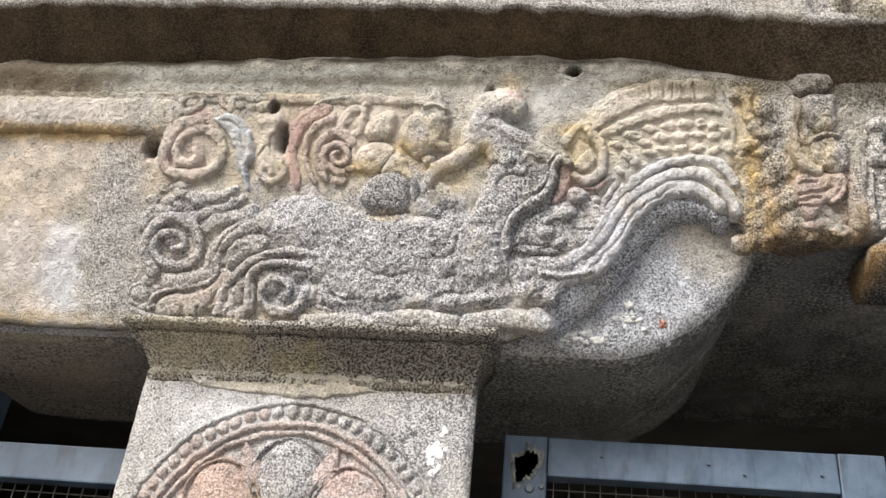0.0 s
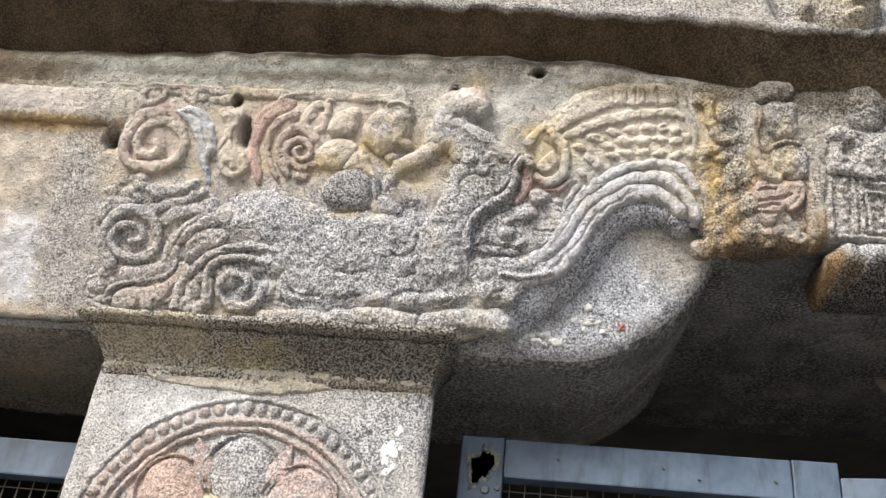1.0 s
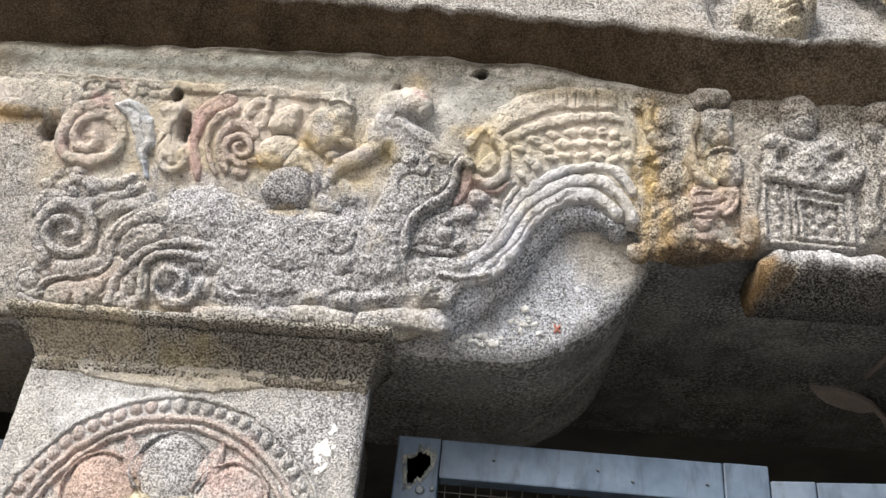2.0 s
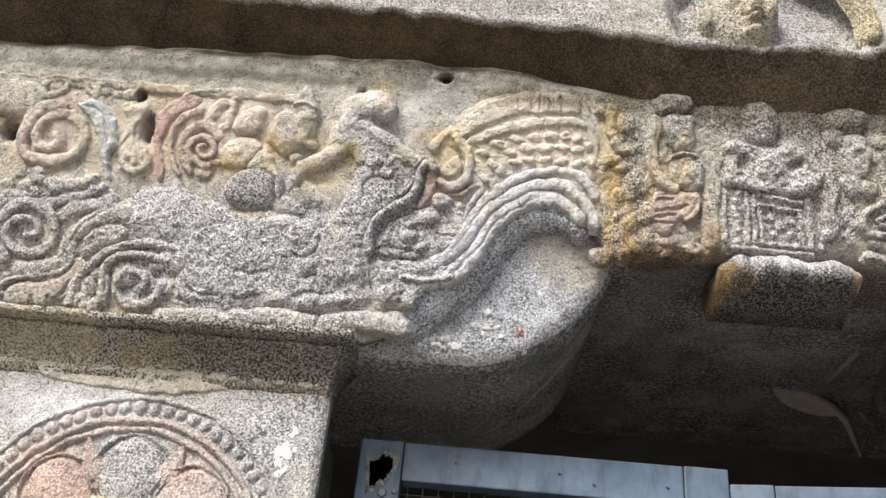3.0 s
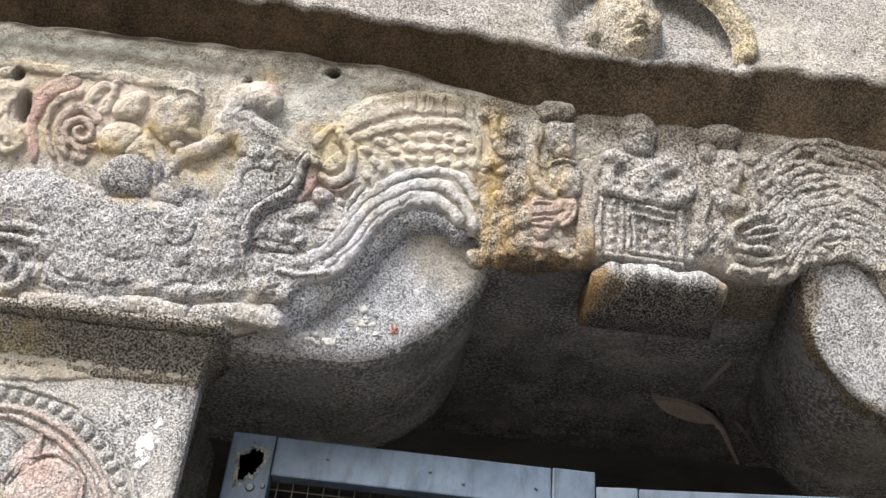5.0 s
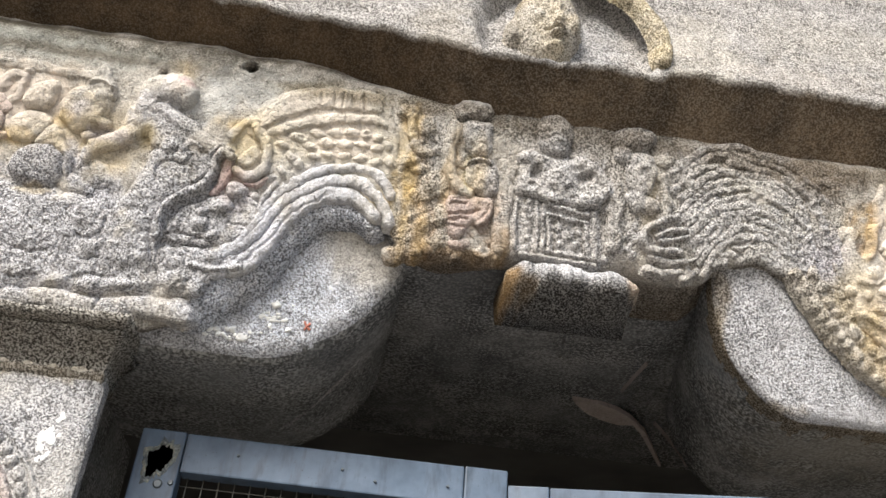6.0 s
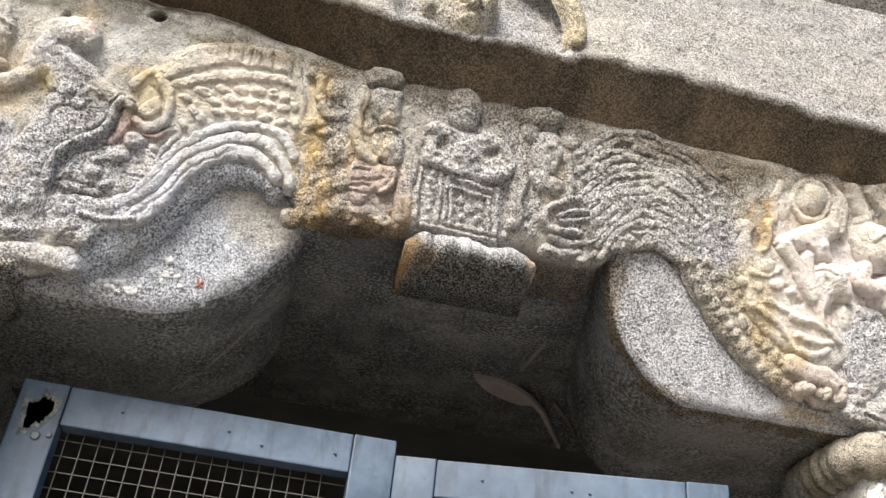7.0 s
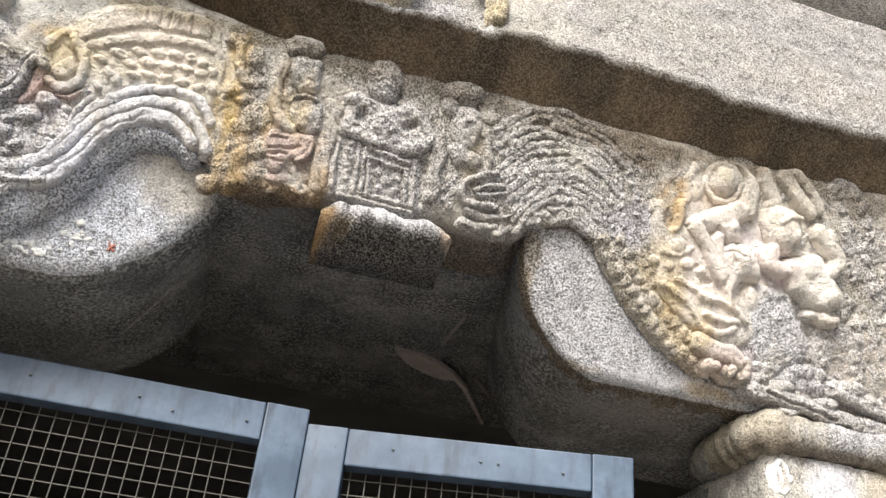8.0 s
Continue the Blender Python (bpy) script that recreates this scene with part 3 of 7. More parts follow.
# ---- setting: ground, cave behind the gates ----
bm = bmesh.new()
bmesh.ops.create_grid(bm, x_segments=8, y_segments=8, size=400)
tagged(part("ground", bm, m_ground), "dusty stone court before the cave", "ground", kind="structure")
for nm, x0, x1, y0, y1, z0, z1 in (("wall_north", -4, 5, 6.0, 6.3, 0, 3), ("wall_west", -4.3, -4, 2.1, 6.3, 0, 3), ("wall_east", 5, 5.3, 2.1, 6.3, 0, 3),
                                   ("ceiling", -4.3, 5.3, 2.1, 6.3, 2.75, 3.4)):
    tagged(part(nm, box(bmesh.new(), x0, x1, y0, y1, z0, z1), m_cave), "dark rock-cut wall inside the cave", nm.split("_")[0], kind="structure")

for nm, x0, x1 in (("wall_southwest", -4.3, -1.69), ("wall_southeast", 2.59, 5.3)):
    tagged(part(nm, box(bmesh.new(), x0, x1, 1.24, 2.13, 0, 3.79, 0.02), m_rock), "plain weathered rock face beside the cave opening", "wall", kind="structure")

# ---- lintel: the carved slab with its wavy lower edge ----
EDGE_U = [-1.7, -0.73, -0.09, -0.03, -0.015, 0.02, 0.054, 0.089, 0.133, 0.168, 0.213, 0.257, 0.291, 0.303, 0.36, 0.41, 0.477, 0.687, 0.748, 0.80, 0.84, 0.883, 0.948, 0.997, 1.058, 1.119, 1.167, 1.21, 2.6]
EDGE_Z = [2.21, 2.21, 2.215, 2.235, 2.31, 2.342, 2.363, 2.408, 2.448, 2.461, 2.458, 2.429, 2.385, 2.372, 2.365, 2.376, 2.384, 2.395, 2.392, 2.395, 2.425, 2.439, 2.425, 2.388, 2.343, 2.299, 2.265, 2.235, 2.235]
TOP = 2.66


def edge(u):
    return np.interp(u, EDGE_U, EDGE_Z)


PITS = [(-0.508, 2.578, 0.009, 0.012), (-0.489, 2.528, 0.011, 0.03), (-0.725, 2.508, 0.016, 0.018), (0.005, 2.643, 0.013, 0.008), (-0.133, 2.612, 0.007, 0.004)]


def pits(u, z):
    """Old drilled and broken holes in the face: depth in metres."""
    d = np.zeros(np.shape(u))
    for pu, pz, ru, rz in PITS:
        d = np.maximum(d, 0.05 * np.clip(1.6 * (1 - np.hypot((u - pu) / ru, (z - pz) / rz)) + 0.25 * rough(u, z, 0.006, 3), 0, 1))
    return d


def crest(u):
    """Height at which the lintel rounds back under the ledge."""
    return np.interp(u, (-0.9, -0.3, 0.08, 0.38), (2.660, 2.672, 2.672, 2.634))


def rounded_top(u, z):
    """How far the worn top of the lintel falls back under the ledge, in metres."""
    return 0.042 * np.clip((z - crest(u) + 0.024 + 0.006 * rough(u, z, 0.05, 90)) / 0.036, 0, 1.3) ** 2


def lintel_mesh():
    us = np.concatenate([np.arange(-1.7, -1.1, 0.04), np.arange(-1.1, 1.7, 0.0045), np.arange(1.7, 2.61, 0.05)])
    k, back = 96, 2.1
    s = np.linspace(0, 1, k)
    U, Sg = np.meshgrid(us, s, indexing="ij")
    zb = edge(U) + 0.003 * rough(U, U * 0, 0.03, 5)
    Z = zb + (TOP + 0.03 - zb) * Sg
    soft = np.clip((U - 0.31) / 0.03, 0, 1) * np.clip((0.86 - U) / 0.05, 0, 1)
    lip = np.clip((Z - zb) / (0.012 + 0.030 * soft), 0, 1)
    # worn remains of shallow carving between the larger forms
    dense = np.clip((U + 0.70) / 0.05, 0, 1) * np.clip((2.60 - Z) / 0.04, 0, 1) * np.clip(1 - np.clip(0.02 - np.abs(U - 0.07), 0, 1), 0, 1)
    ground = 0.005 * np.clip(0.55 - np.abs(rough(U, Z, 0.034, 71)), 0, 1) + 0.003 * np.clip(0.5 - np.abs(rough(U, Z, 0.016, 72)), 0, 1)
    W = worn(U, Z, 0.8) - pits(U, Z) - (0.012 + 0.035 * soft) * (1 - np.sqrt(1 - (1 - lip) ** 2)) + 0.002 * rough(U, Z, 0.12, 9) + dense * ground - rounded_top(U, Z)
    front = FACE.place(U, Z, W)
    verts, faces, ring = [], [], k + 3
    for i, u in enumerate(us):
        verts += list(front[i])
        verts += [(u, back, TOP + 0.03), (u, back, 2.392), (u, float(front[i, 0, 1]) + 0.06 + 0.03 * float(np.interp(u, (0.62, 0.72), (0, 1))), max(float(zb[i, 0]) + 0.002, 2.388))]
    for i in range(len(us) - 1):
        for j in range(ring):
            a, b = i * ring + j, i * ring + (j + 1) % ring
            faces.append((a, a + ring, b + ring, b))
    return verts, faces


lintel = tagged(new("lintel"), "long carved stone lintel with makara relief and painted traces", "lintel", kind="structure")
v, f = lintel_mesh()
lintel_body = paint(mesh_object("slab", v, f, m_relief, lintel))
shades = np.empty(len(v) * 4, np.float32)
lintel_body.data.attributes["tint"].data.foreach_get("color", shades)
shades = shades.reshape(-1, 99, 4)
shades[:, 98] = (0.13, 0.10, 0.072, 0.75)     # dark brown underside of the lip
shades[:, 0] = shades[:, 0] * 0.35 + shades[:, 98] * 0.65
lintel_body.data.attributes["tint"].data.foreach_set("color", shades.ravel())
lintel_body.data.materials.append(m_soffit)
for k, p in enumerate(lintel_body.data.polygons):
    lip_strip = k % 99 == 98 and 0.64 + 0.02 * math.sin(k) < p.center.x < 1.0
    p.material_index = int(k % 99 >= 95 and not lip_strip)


# ---- corbel brackets under the lintel, with curled undersides ----
def bracket(centre, left, right, low, high, label, back=1.80, setback=0.034, fillet=0.03, brow=0.0, narrow=0.03):
    def bottom(u):
        d = abs(u - centre)
        flat, reach = left if u < centre else right
        if d <= flat:
            return low
        s = min(1.0, (d - flat) / (reach - flat))
        return low + (high - low) * (1 - math.sqrt(max(0.0, 1 - s * s))) ** 0.85

    us = [centre + (left if s < 0 else right)[1] * s for s in np.sin(np.linspace(-math.pi / 2, math.pi / 2, 161))]
    ny = 24

    def ring(u):
        zb = bottom(u)
        yf = FY + FS * (zb - FZ) + setback
        slope = (bottom(u + 0.002) - bottom(u - 0.002)) / 0.004
        lean = 1 / math.hypot(1, slope)

        def front(h):                   # worn, rounded arris along the lower edge
            d = max(0.0, 1 - h * lean / fillet) if 2.5 - zb > 0.001 else 0.0
            z = zb + h
            return (FY + FS * (z - FZ) + setback + fillet * (1 - math.sqrt(1 - d * d)) * 0.9 + float(worn(np.array(u), np.array(z), 0.6, 33)), z)

        y0 = front(0.0)[0]
        rim = [(y0 + (back - y0) * (j / ny) ** 1.3, zb + (float(worn(np.array(u), np.array(j * 0.02), 1.2, 31)) if j else 0.0)) for j in range(ny + 1)]
        side = [front((2.5 - zb) * q) for q in (1.0, 0.85, 0.7, 0.58, 0.48, 0.4, 0.33, 0.27, 0.22, 0.17, 0.13, 0.10, 0.07, 0.045, 0.025, 0.012, 0.004)]
        return rim + [(back, 2.5)] + side

    ob = tagged(new("bracket"), label, "bracket", "corbel brackets", kind="structure")
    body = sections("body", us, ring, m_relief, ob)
    for vert in body.data.vertices:     # the corbel narrows towards the back
        s = max(0.0, (vert.co.y - 1.33) / 0.47)
        vert.co.x = centre + (vert.co.x - centre) * (1 - narrow * s)
    body.data.update()
    paint(body, None, [(centre + 0.55, 2.31, 0.13, 0.09, (0.66, 0.68, 0.71), 0.9, 0.9), (centre + 0.66, 2.40, 0.07, 0.07, (0.52, 0.48, 0.40), 0.8, 0.3), (centre - 0.64, 2.36, 0.07, 0.2, (0.52, 0.51, 0.50), 0.8, 0.95),
                       (centre - 0.42, 2.23, 0.10, 0.02, (0.62, 0.61, 0.6), 0.8, 0.3), (centre - 0.702, 2.335, 0.012, 0.05, (0.28, 0.21, 0.11), 0.85, 0.8), (centre - 0.672, 2.262, 0.018, 0.022, (0.30, 0.22, 0.11), 0.85, 0.8), (centre - 0.61, 2.227, 0.05, 0.010, (0.30, 0.22, 0.12), 0.8, 0.8), (centre - 0.705, 2.395, 0.028, 0.06, (0.18, 0.145, 0.10), 0.9, 0.9), (centre - 0.34, 2.232, 0.05, 0.014, (0.36, 0.25, 0.11), 0.7, 0.4)], (0.52, 0.515, 0.51, 0.75))
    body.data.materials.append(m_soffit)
    for p in body.data.polygons:        # the dark soffit stone, shade included, starts behind the brow of bare brown stone
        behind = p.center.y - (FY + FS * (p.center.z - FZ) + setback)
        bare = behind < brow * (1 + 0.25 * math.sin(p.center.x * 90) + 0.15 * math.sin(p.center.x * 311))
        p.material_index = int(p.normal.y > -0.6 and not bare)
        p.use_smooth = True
    # underside of the brow in dark brown
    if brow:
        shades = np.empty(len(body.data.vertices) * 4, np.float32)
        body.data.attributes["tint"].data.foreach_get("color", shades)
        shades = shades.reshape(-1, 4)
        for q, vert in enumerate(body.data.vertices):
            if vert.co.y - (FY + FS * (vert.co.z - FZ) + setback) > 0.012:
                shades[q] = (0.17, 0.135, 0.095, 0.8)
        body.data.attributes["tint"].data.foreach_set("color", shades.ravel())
    return ob


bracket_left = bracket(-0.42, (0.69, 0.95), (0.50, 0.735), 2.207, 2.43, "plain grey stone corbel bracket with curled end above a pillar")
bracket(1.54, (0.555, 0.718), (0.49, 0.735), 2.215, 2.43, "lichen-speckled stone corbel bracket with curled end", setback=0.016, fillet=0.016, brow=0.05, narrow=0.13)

# ---- worn ridge that runs aslant over the underside of the bracket ----
verts, faces, line = [], [], []
for k in range(41):
    q = k / 40
    x, y = 0.262 - 0.152 * q, 1.475 + 0.215 * q + 0.02 * q * (1 - q)
    over = min(1.0, (abs(-0.42 + (x + 0.42) / (1 - 0.03 * (y - 1.33) / 0.47) + 0.42) - 0.50) / 0.235)
    line.append((x, y, 2.207 + 0.223 * (1 - math.sqrt(1 - over * over)) ** 0.85))
for k, (x, y, z) in enumerate(line):
    r = 0.0042 * min(1.0, 6 * k / 40, 6 * (40 - k) / 40 + 0.1) * (1 + 0.3 * math.sin(k * 1.7))
    for j in range(8):
        a = 2 * math.pi * j / 8
        verts.append((x + 0.8 * r * math.cos(a), y + 0.6 * r * math.cos(a), z + r * math.sin(a)))
faces = [(k * 8 + j, k * 8 + (j + 1) % 8, k * 8 + 8 + (j + 1) % 8, k * 8 + 8 + j) for k in range(40) for j in range(8)]
paint(mesh_object("worn_ridge", verts, faces, m_relief, bracket_left, "pale worn ridge on the dark underside"), None, [], (0.30, 0.285, 0.265, 0.5))

# ---- pillars ----
PILLAR_STAINS = [(-0.56, 2.09, 0.12, 0.06, (0.58, 0.57, 0.54), 0.9, 0.3), (-0.22, 2.07, 0.10, 0.10, (0.42, 0.41, 0.40), 0.9, 0.9), (-0.42, 2.143, 0.2, 0.014, (0.40, 0.33, 0.2), 0.7, 0.4),
                 (-0.52, 1.96, 0.10, 0.06, (0.52, 0.36, 0.27), 0.7, 0.3), (-0.33, 1.99, 0.06, 0.05, (0.5, 0.34, 0.29), 0.6, 0.4), (-0.45, 1.93, 0.06, 0.05, (0.52, 0.46, 0.30), 0.6, 0.3)]
def pillar(x0, x1, label, side=0):
    ob = tagged(new("pillar"), label, "pillar", "cave pillars", kind="structure")
    us = np.linspace(x0, x1, 70)
    zs = np.linspace(1.0, 2.15, 130)
    U, Z = np.meshgrid(us, zs, indexing="ij")
    rim = np.minimum(U - x0, x1 - U)
    W = worn(U, Z, 0.7, 40) - 0.01 * np.clip(1 - rim / 0.012, 0, 1) ** 2
    verts = list(PILLAR.place(U, Z, W).reshape(-1, 3))
    faces = [tuple(reversed(q)) for q in grid_faces(len(us), len(zs))]
    paint(mesh_object("front_face", verts, faces, m_relief, ob), None, PILLAR_STAINS, (0.47, 0.45, 0.41, 0.6))
    bm = bmesh.new()
    box(bm, x0 + 0.001, x1 - 0.001, 1.378, 1.415, 0.0, 2.15, 0.006)
    paint(part("front_slab", bm, m_relief, ob), None, [], (0.40, 0.38, 0.35, 0.6))
    # recessed shaft in the dark soffit stone, which carries its side shade
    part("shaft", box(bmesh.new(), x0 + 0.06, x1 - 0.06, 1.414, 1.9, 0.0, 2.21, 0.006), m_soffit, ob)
    return ob


pillar_left = pillar(-0.70, -0.135, "square stone pillar carved with a beaded lotus medallion")


# ---- the next pillar: square, with a ribbed roll round its head ----
def roll_pillar(x0, x1, y0, top, label):
    ob = tagged(new("pillar"), label, "pillar", "cave pillars", kind="structure")
    path = [(x0, 1.95)] + [(x0, y0 + 0.03 + 0.005 * k) for k in range(60, -1, -1)]
    path += [(x0 + 0.03 - 0.03 * math.cos(a), y0 + 0.03 - 0.03 * math.sin(a)) for a in np.linspace(0.2, math.pi / 2, 8)]
    path += [(x0 + 0.03 + 0.005 * k, y0) for k in range(1, int((x1 - x0 - 0.03) / 0.005))]
    zs = [0.0, 1.2] + [1.5 + (top - 1.5) * k / 60 for k in range(61)]
    verts, n = [], len(path)
    for z in zs:
        for k, (x, y) in enumerate(path):
            w = float(worn(np.array(k * 0.01), np.array(z), 1.1, 88))
            side = k < 62
            verts.append((x - (w if side else 0), y - (0 if side else w), z))
    shaft = mesh_object("shaft", verts, grid_faces(len(zs), n), m_relief, ob)
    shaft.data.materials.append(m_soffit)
    for p in shaft.data.polygons:       # the rear of the side takes the dark soffit stone, shade included
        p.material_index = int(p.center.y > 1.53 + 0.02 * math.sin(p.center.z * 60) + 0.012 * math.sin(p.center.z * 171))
    paint(shaft, None,
          [(1.30, 2.1, 0.10, 0.2, (0.47, 0.44, 0.37), 0.8, 0.4), (1.43, 2.0, 0.045, 0.3, (0.68, 0.67, 0.66), 0.85, 0.2), (1.53, 2.05, 0.05, 0.3, (0.52, 0.46, 0.34), 0.8, 0.4)], (0.48, 0.455, 0.41, 0.55))
    m, verts, faces = 14, [], []
    path = [q for q in path if q[1] < 1.57]
    n = len(path)
    for k, (x, y) in enumerate(path):
        a, c = path[max(0, k - 1)], path[min(n - 1, k + 1)]
        d = math.hypot(c[0] - a[0], c[1] - a[1])
        nx, ny = (c[1] - a[1]) / d, -(c[0] - a[0]) / d
        nx, ny = (nx, ny) if nx < 0.01 else (-nx, -ny)
        fat = 0.93 + (0.20 * abs(math.sin(k * 0.52 + 0.5 * math.sin(k * 0.37))) if k < 48 else 0.12 * float(rough(np.array(k * 0.005), np.array(0.0), 0.03, 5))) + 0.05 * float(rough(np.array(k * 0.005), np.array(1.0), 0.01, 6))
        fat *= min(1.0, 0.6 + (1.57 - y) / 0.16)
        for j in range(m):
            b = 2 * math.pi * j / m
            verts.append((x + nx * 0.038 * fat * math.cos(b), y + ny * 0.038 * fat * math.cos(b), top + 0.036 + 0.039 * fat * math.sin(b)))
    faces = [(k * m + j, k * m + (j + 1) % m, (k + 1) * m + (j + 1) % m, (k + 1) * m + j) for k in range(n - 1) for j in range(m)]
    roll = mesh_object("ribbed_roll", verts, faces, m_relief, ob, "ribbed carved roll, buff and grey")
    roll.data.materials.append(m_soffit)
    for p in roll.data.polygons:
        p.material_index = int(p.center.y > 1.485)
    # the last entry darkens the roll's lower side
    paint(roll, None, [(1.46, 2.2, 0.10, 0.2, (0.44, 0.435, 0.42), 0.85, 0.8), (1.29, 2.17, 0.03, 0.1, (0.44, 0.39, 0.29), 0.7, 0.3), (1.45, 2.145, 0.2, 0.018, (0.16, 0.125, 0.085), 0.85, 0.3)], (0.41, 0.37, 0.29, 0.45))
    return ob


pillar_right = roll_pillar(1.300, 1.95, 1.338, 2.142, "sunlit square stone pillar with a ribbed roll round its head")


# ---- capital molding on the pillar ----
def capital(x0, x1, z0, z1, label):
    """A cove molding that widens upwards, mitred round three sides."""
    prof = [(-0.004, -0.004), (0.001, 0.001), (0.003, 0.004), (0.004, 0.010), (0.002, 0.014), (0.003, 0.02), (0.008, 0.03), (0.015, 0.04), (0.025, 0.049), (0.036, 0.055),
            (0.037, 0.06), (0.034, 0.062), (0.047, 0.064), (0.052, 0.069), (0.052, 0.076), (0.045, 0.079)]
    h = (z1 - z0) / 0.078
    ob = tagged(new("capital"), label, "capital", kind="structure")
    verts, faces = [], []
    n = 160
    for out, up in prof:
        for i in range(n):
            u = x0 - out * 0.75 + (x1 - x0 + out * 1.5) * i / (n - 1)
            w = float(worn(np.array(u), np.array(up), 1.1, 77) + 0.002 * rough(np.array(u), np.array(up), 0.05, 78))
            verts.append((u, 1.368 - out * 1.5 - w, z0 + up * h + (w if up < 0.01 else 0.3 * w)))
        verts.append((x1 + out * 0.75, 1.44, z0 + up * h))
        verts.append((x0 - out * 0.75, 1.44, z0 + up * h))
    m = n + 2
    for r in range(len(prof) - 1):
        for i in range(m):
            a, b = r * m + i, r * m + (i + 1) % m
            faces.append((a, b, b + m, a + m))
    faces.append(tuple(range(m))[::-1])
    faces.append(tuple((len(prof) - 1) * m + i for i in range(m)))
    paint(mesh_object("molding", verts, faces, m_relief, ob), None, [(-0.27, 2.19, 0.26, 0.04, (0.20, 0.18, 0.145), 0.9, 1.0), (-0.60, 2.19, 0.13, 0.05, (0.50, 0.43, 0.30), 0.8, 0.6), (-0.45, 2.17, 0.08, 0.03, (0.40, 0.33, 0.18), 0.7, 0.5),
                                                                        (-0.3, 2.145, 0.45, 0.008, (0.14, 0.11, 0.07), 0.7, 0.5)], (0.36, 0.33, 0.275, 1.7))
    return ob


capital(-0.69, -0.14, 2.14, 2.222, "stained cove molding capital between pillar and lintel")

# ---- cornice: overhanging ledge and the frieze above it ----
FRIEZE_STAINS = [(0.535, 2.697, 0.17, 0.010, (0.52, 0.50, 0.46), 0.95, 0.3), (0.33, 2.74, 0.06, 0.1, (0.42, 0.38, 0.31), 0.7, 0.5), (0.53, 2.78, 0.15, 0.10, (0.40, 0.39, 0.37), 0.8, 0.9), (0.76, 2.76, 0.07, 0.12, (0.50, 0.46, 0.38), 0.7, 0.5), (1.05, 2.85, 0.2, 0.10, (0.42, 0.39, 0.33), 0.7, 0.8), (1.30, 2.78, 0.2, 0.06, (0.42, 0.38, 0.32), 0.7, 0.7), (1.2, 2.95, 0.3, 0.05, (0.34, 0.32, 0.29), 0.6, 0.8), (0.95, 2.73, 0.12, 0.03, (0.44, 0.40, 0.34), 0.6, 0.5)]


LIP_U = [-1.8, -0.58, -0.2, 0.36, 0.375, 0.47, 0.69, 0.70, 0.92, 1.137, 1.45, 2.6]
LIP_Z = [2.742, 2.736, 2.722, 2.697, 2.684, 2.683, 2.688, 2.703, 2.706, 2.686, 2.696, 2.69]


def niche(u, z):
    """Depth of the horseshoe niche in the frieze."""
    hole = max(0.0, 1 - math.hypot((u - 0.89) / 0.016, (z - 2.762) / 0.012)) * 0.02 + max(0.0, 1 - math.hypot((u - 0.79) / 0.012, (z - 2.80) / 0.016)) * 0.012
    if z < 2.707 or hole > 0:
        return hole
    inside = 1 - math.hypot((u - 0.53) / 0.165, (z - 2.76) / 0.17) if z > 2.76 else 1 - abs(u - 0.53) / (0.165 - 0.02 * (2.76 - z) / 0.05)
    return 0.035 * min(1.0, max(0.0, inside * 9))


def cornice_mesh():
    us = np.concatenate([np.arange(-1.8, -1.0, 0.05), np.arange(-1.0, 1.8, 0.012), np.arange(1.8, 2.7, 0.05)])
    verts, faces = [], []
    prof = []
    for j in range(14):                 # the underside, from the lintel out to the lip
        s = j / 13
        prof.append((1.225 - 0.135 * s, 2.630 + 0.070 * s, 0.9, 1 - s))
    for j in range(1, 40):              # the frieze face
        prof.append((1.09 + 0.0012 * j, 2.70 + 0.0088 * j, 0.6, 0.0))
    prof += [(y, z, a, 0.0) for y, z, a in ((1.14, 3.052, 0.4), (1.18, 3.056, 0.4), (1.18, 3.078, 0.4), (1.12, 3.084, 0.5), (1.12, 3.3, 0.5), (1.13, 3.8, 0.5))]
    n = len(prof) + 2
    for u in us:
        sag = float(np.interp(u, LIP_U, LIP_Z)) - 2.70 + 0.004 * float(rough(np.array(u), np.array(0.0), 0.07, 70))
        drop = float(np.interp(u, (-0.9, -0.3, 0.08, 0.38), (0.006, 0.022, 0.022, -0.032))) + 0.004 * float(rough(np.array(u), np.array(3.0), 0.05, 81))
        for y, z, a, near in prof:
            w = float(worn(np.array(u), np.array(z + y), a * 1.6, 61)) + (0.004 * float(rough(np.array(u * 0.35), np.array(z), 0.02, 66)) if z > 2.72 else 0.0)
            w = w * (1 - 0.85 * near) - niche(u, z)
            verts.append((u, y - w, z + drop * near + (w if z <= 2.7 else 0) + sag * min(1.0, max(0.0, (1.225 - y) / 0.135) if z < 2.705 else max(0.0, 1 - (z - 2.70) / 0.25))))
        verts += [(u, 2.1, 3.8), (u, 2.1, 2.652)]
    for i in range(len(us) - 1):
        for j in range(n):
            a, b = i * n + j, i * n + (j + 1) % n
            faces.append((a, b, b + n, a + n))
    return verts, faces, n


cornice = tagged(new("cornice"), "rough brown overhanging stone cornice ledge above the lintel", "cornice", kind="structure")
v, f, SIDES = cornice_mesh()
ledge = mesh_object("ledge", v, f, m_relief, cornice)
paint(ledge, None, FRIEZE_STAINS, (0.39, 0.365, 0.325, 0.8))
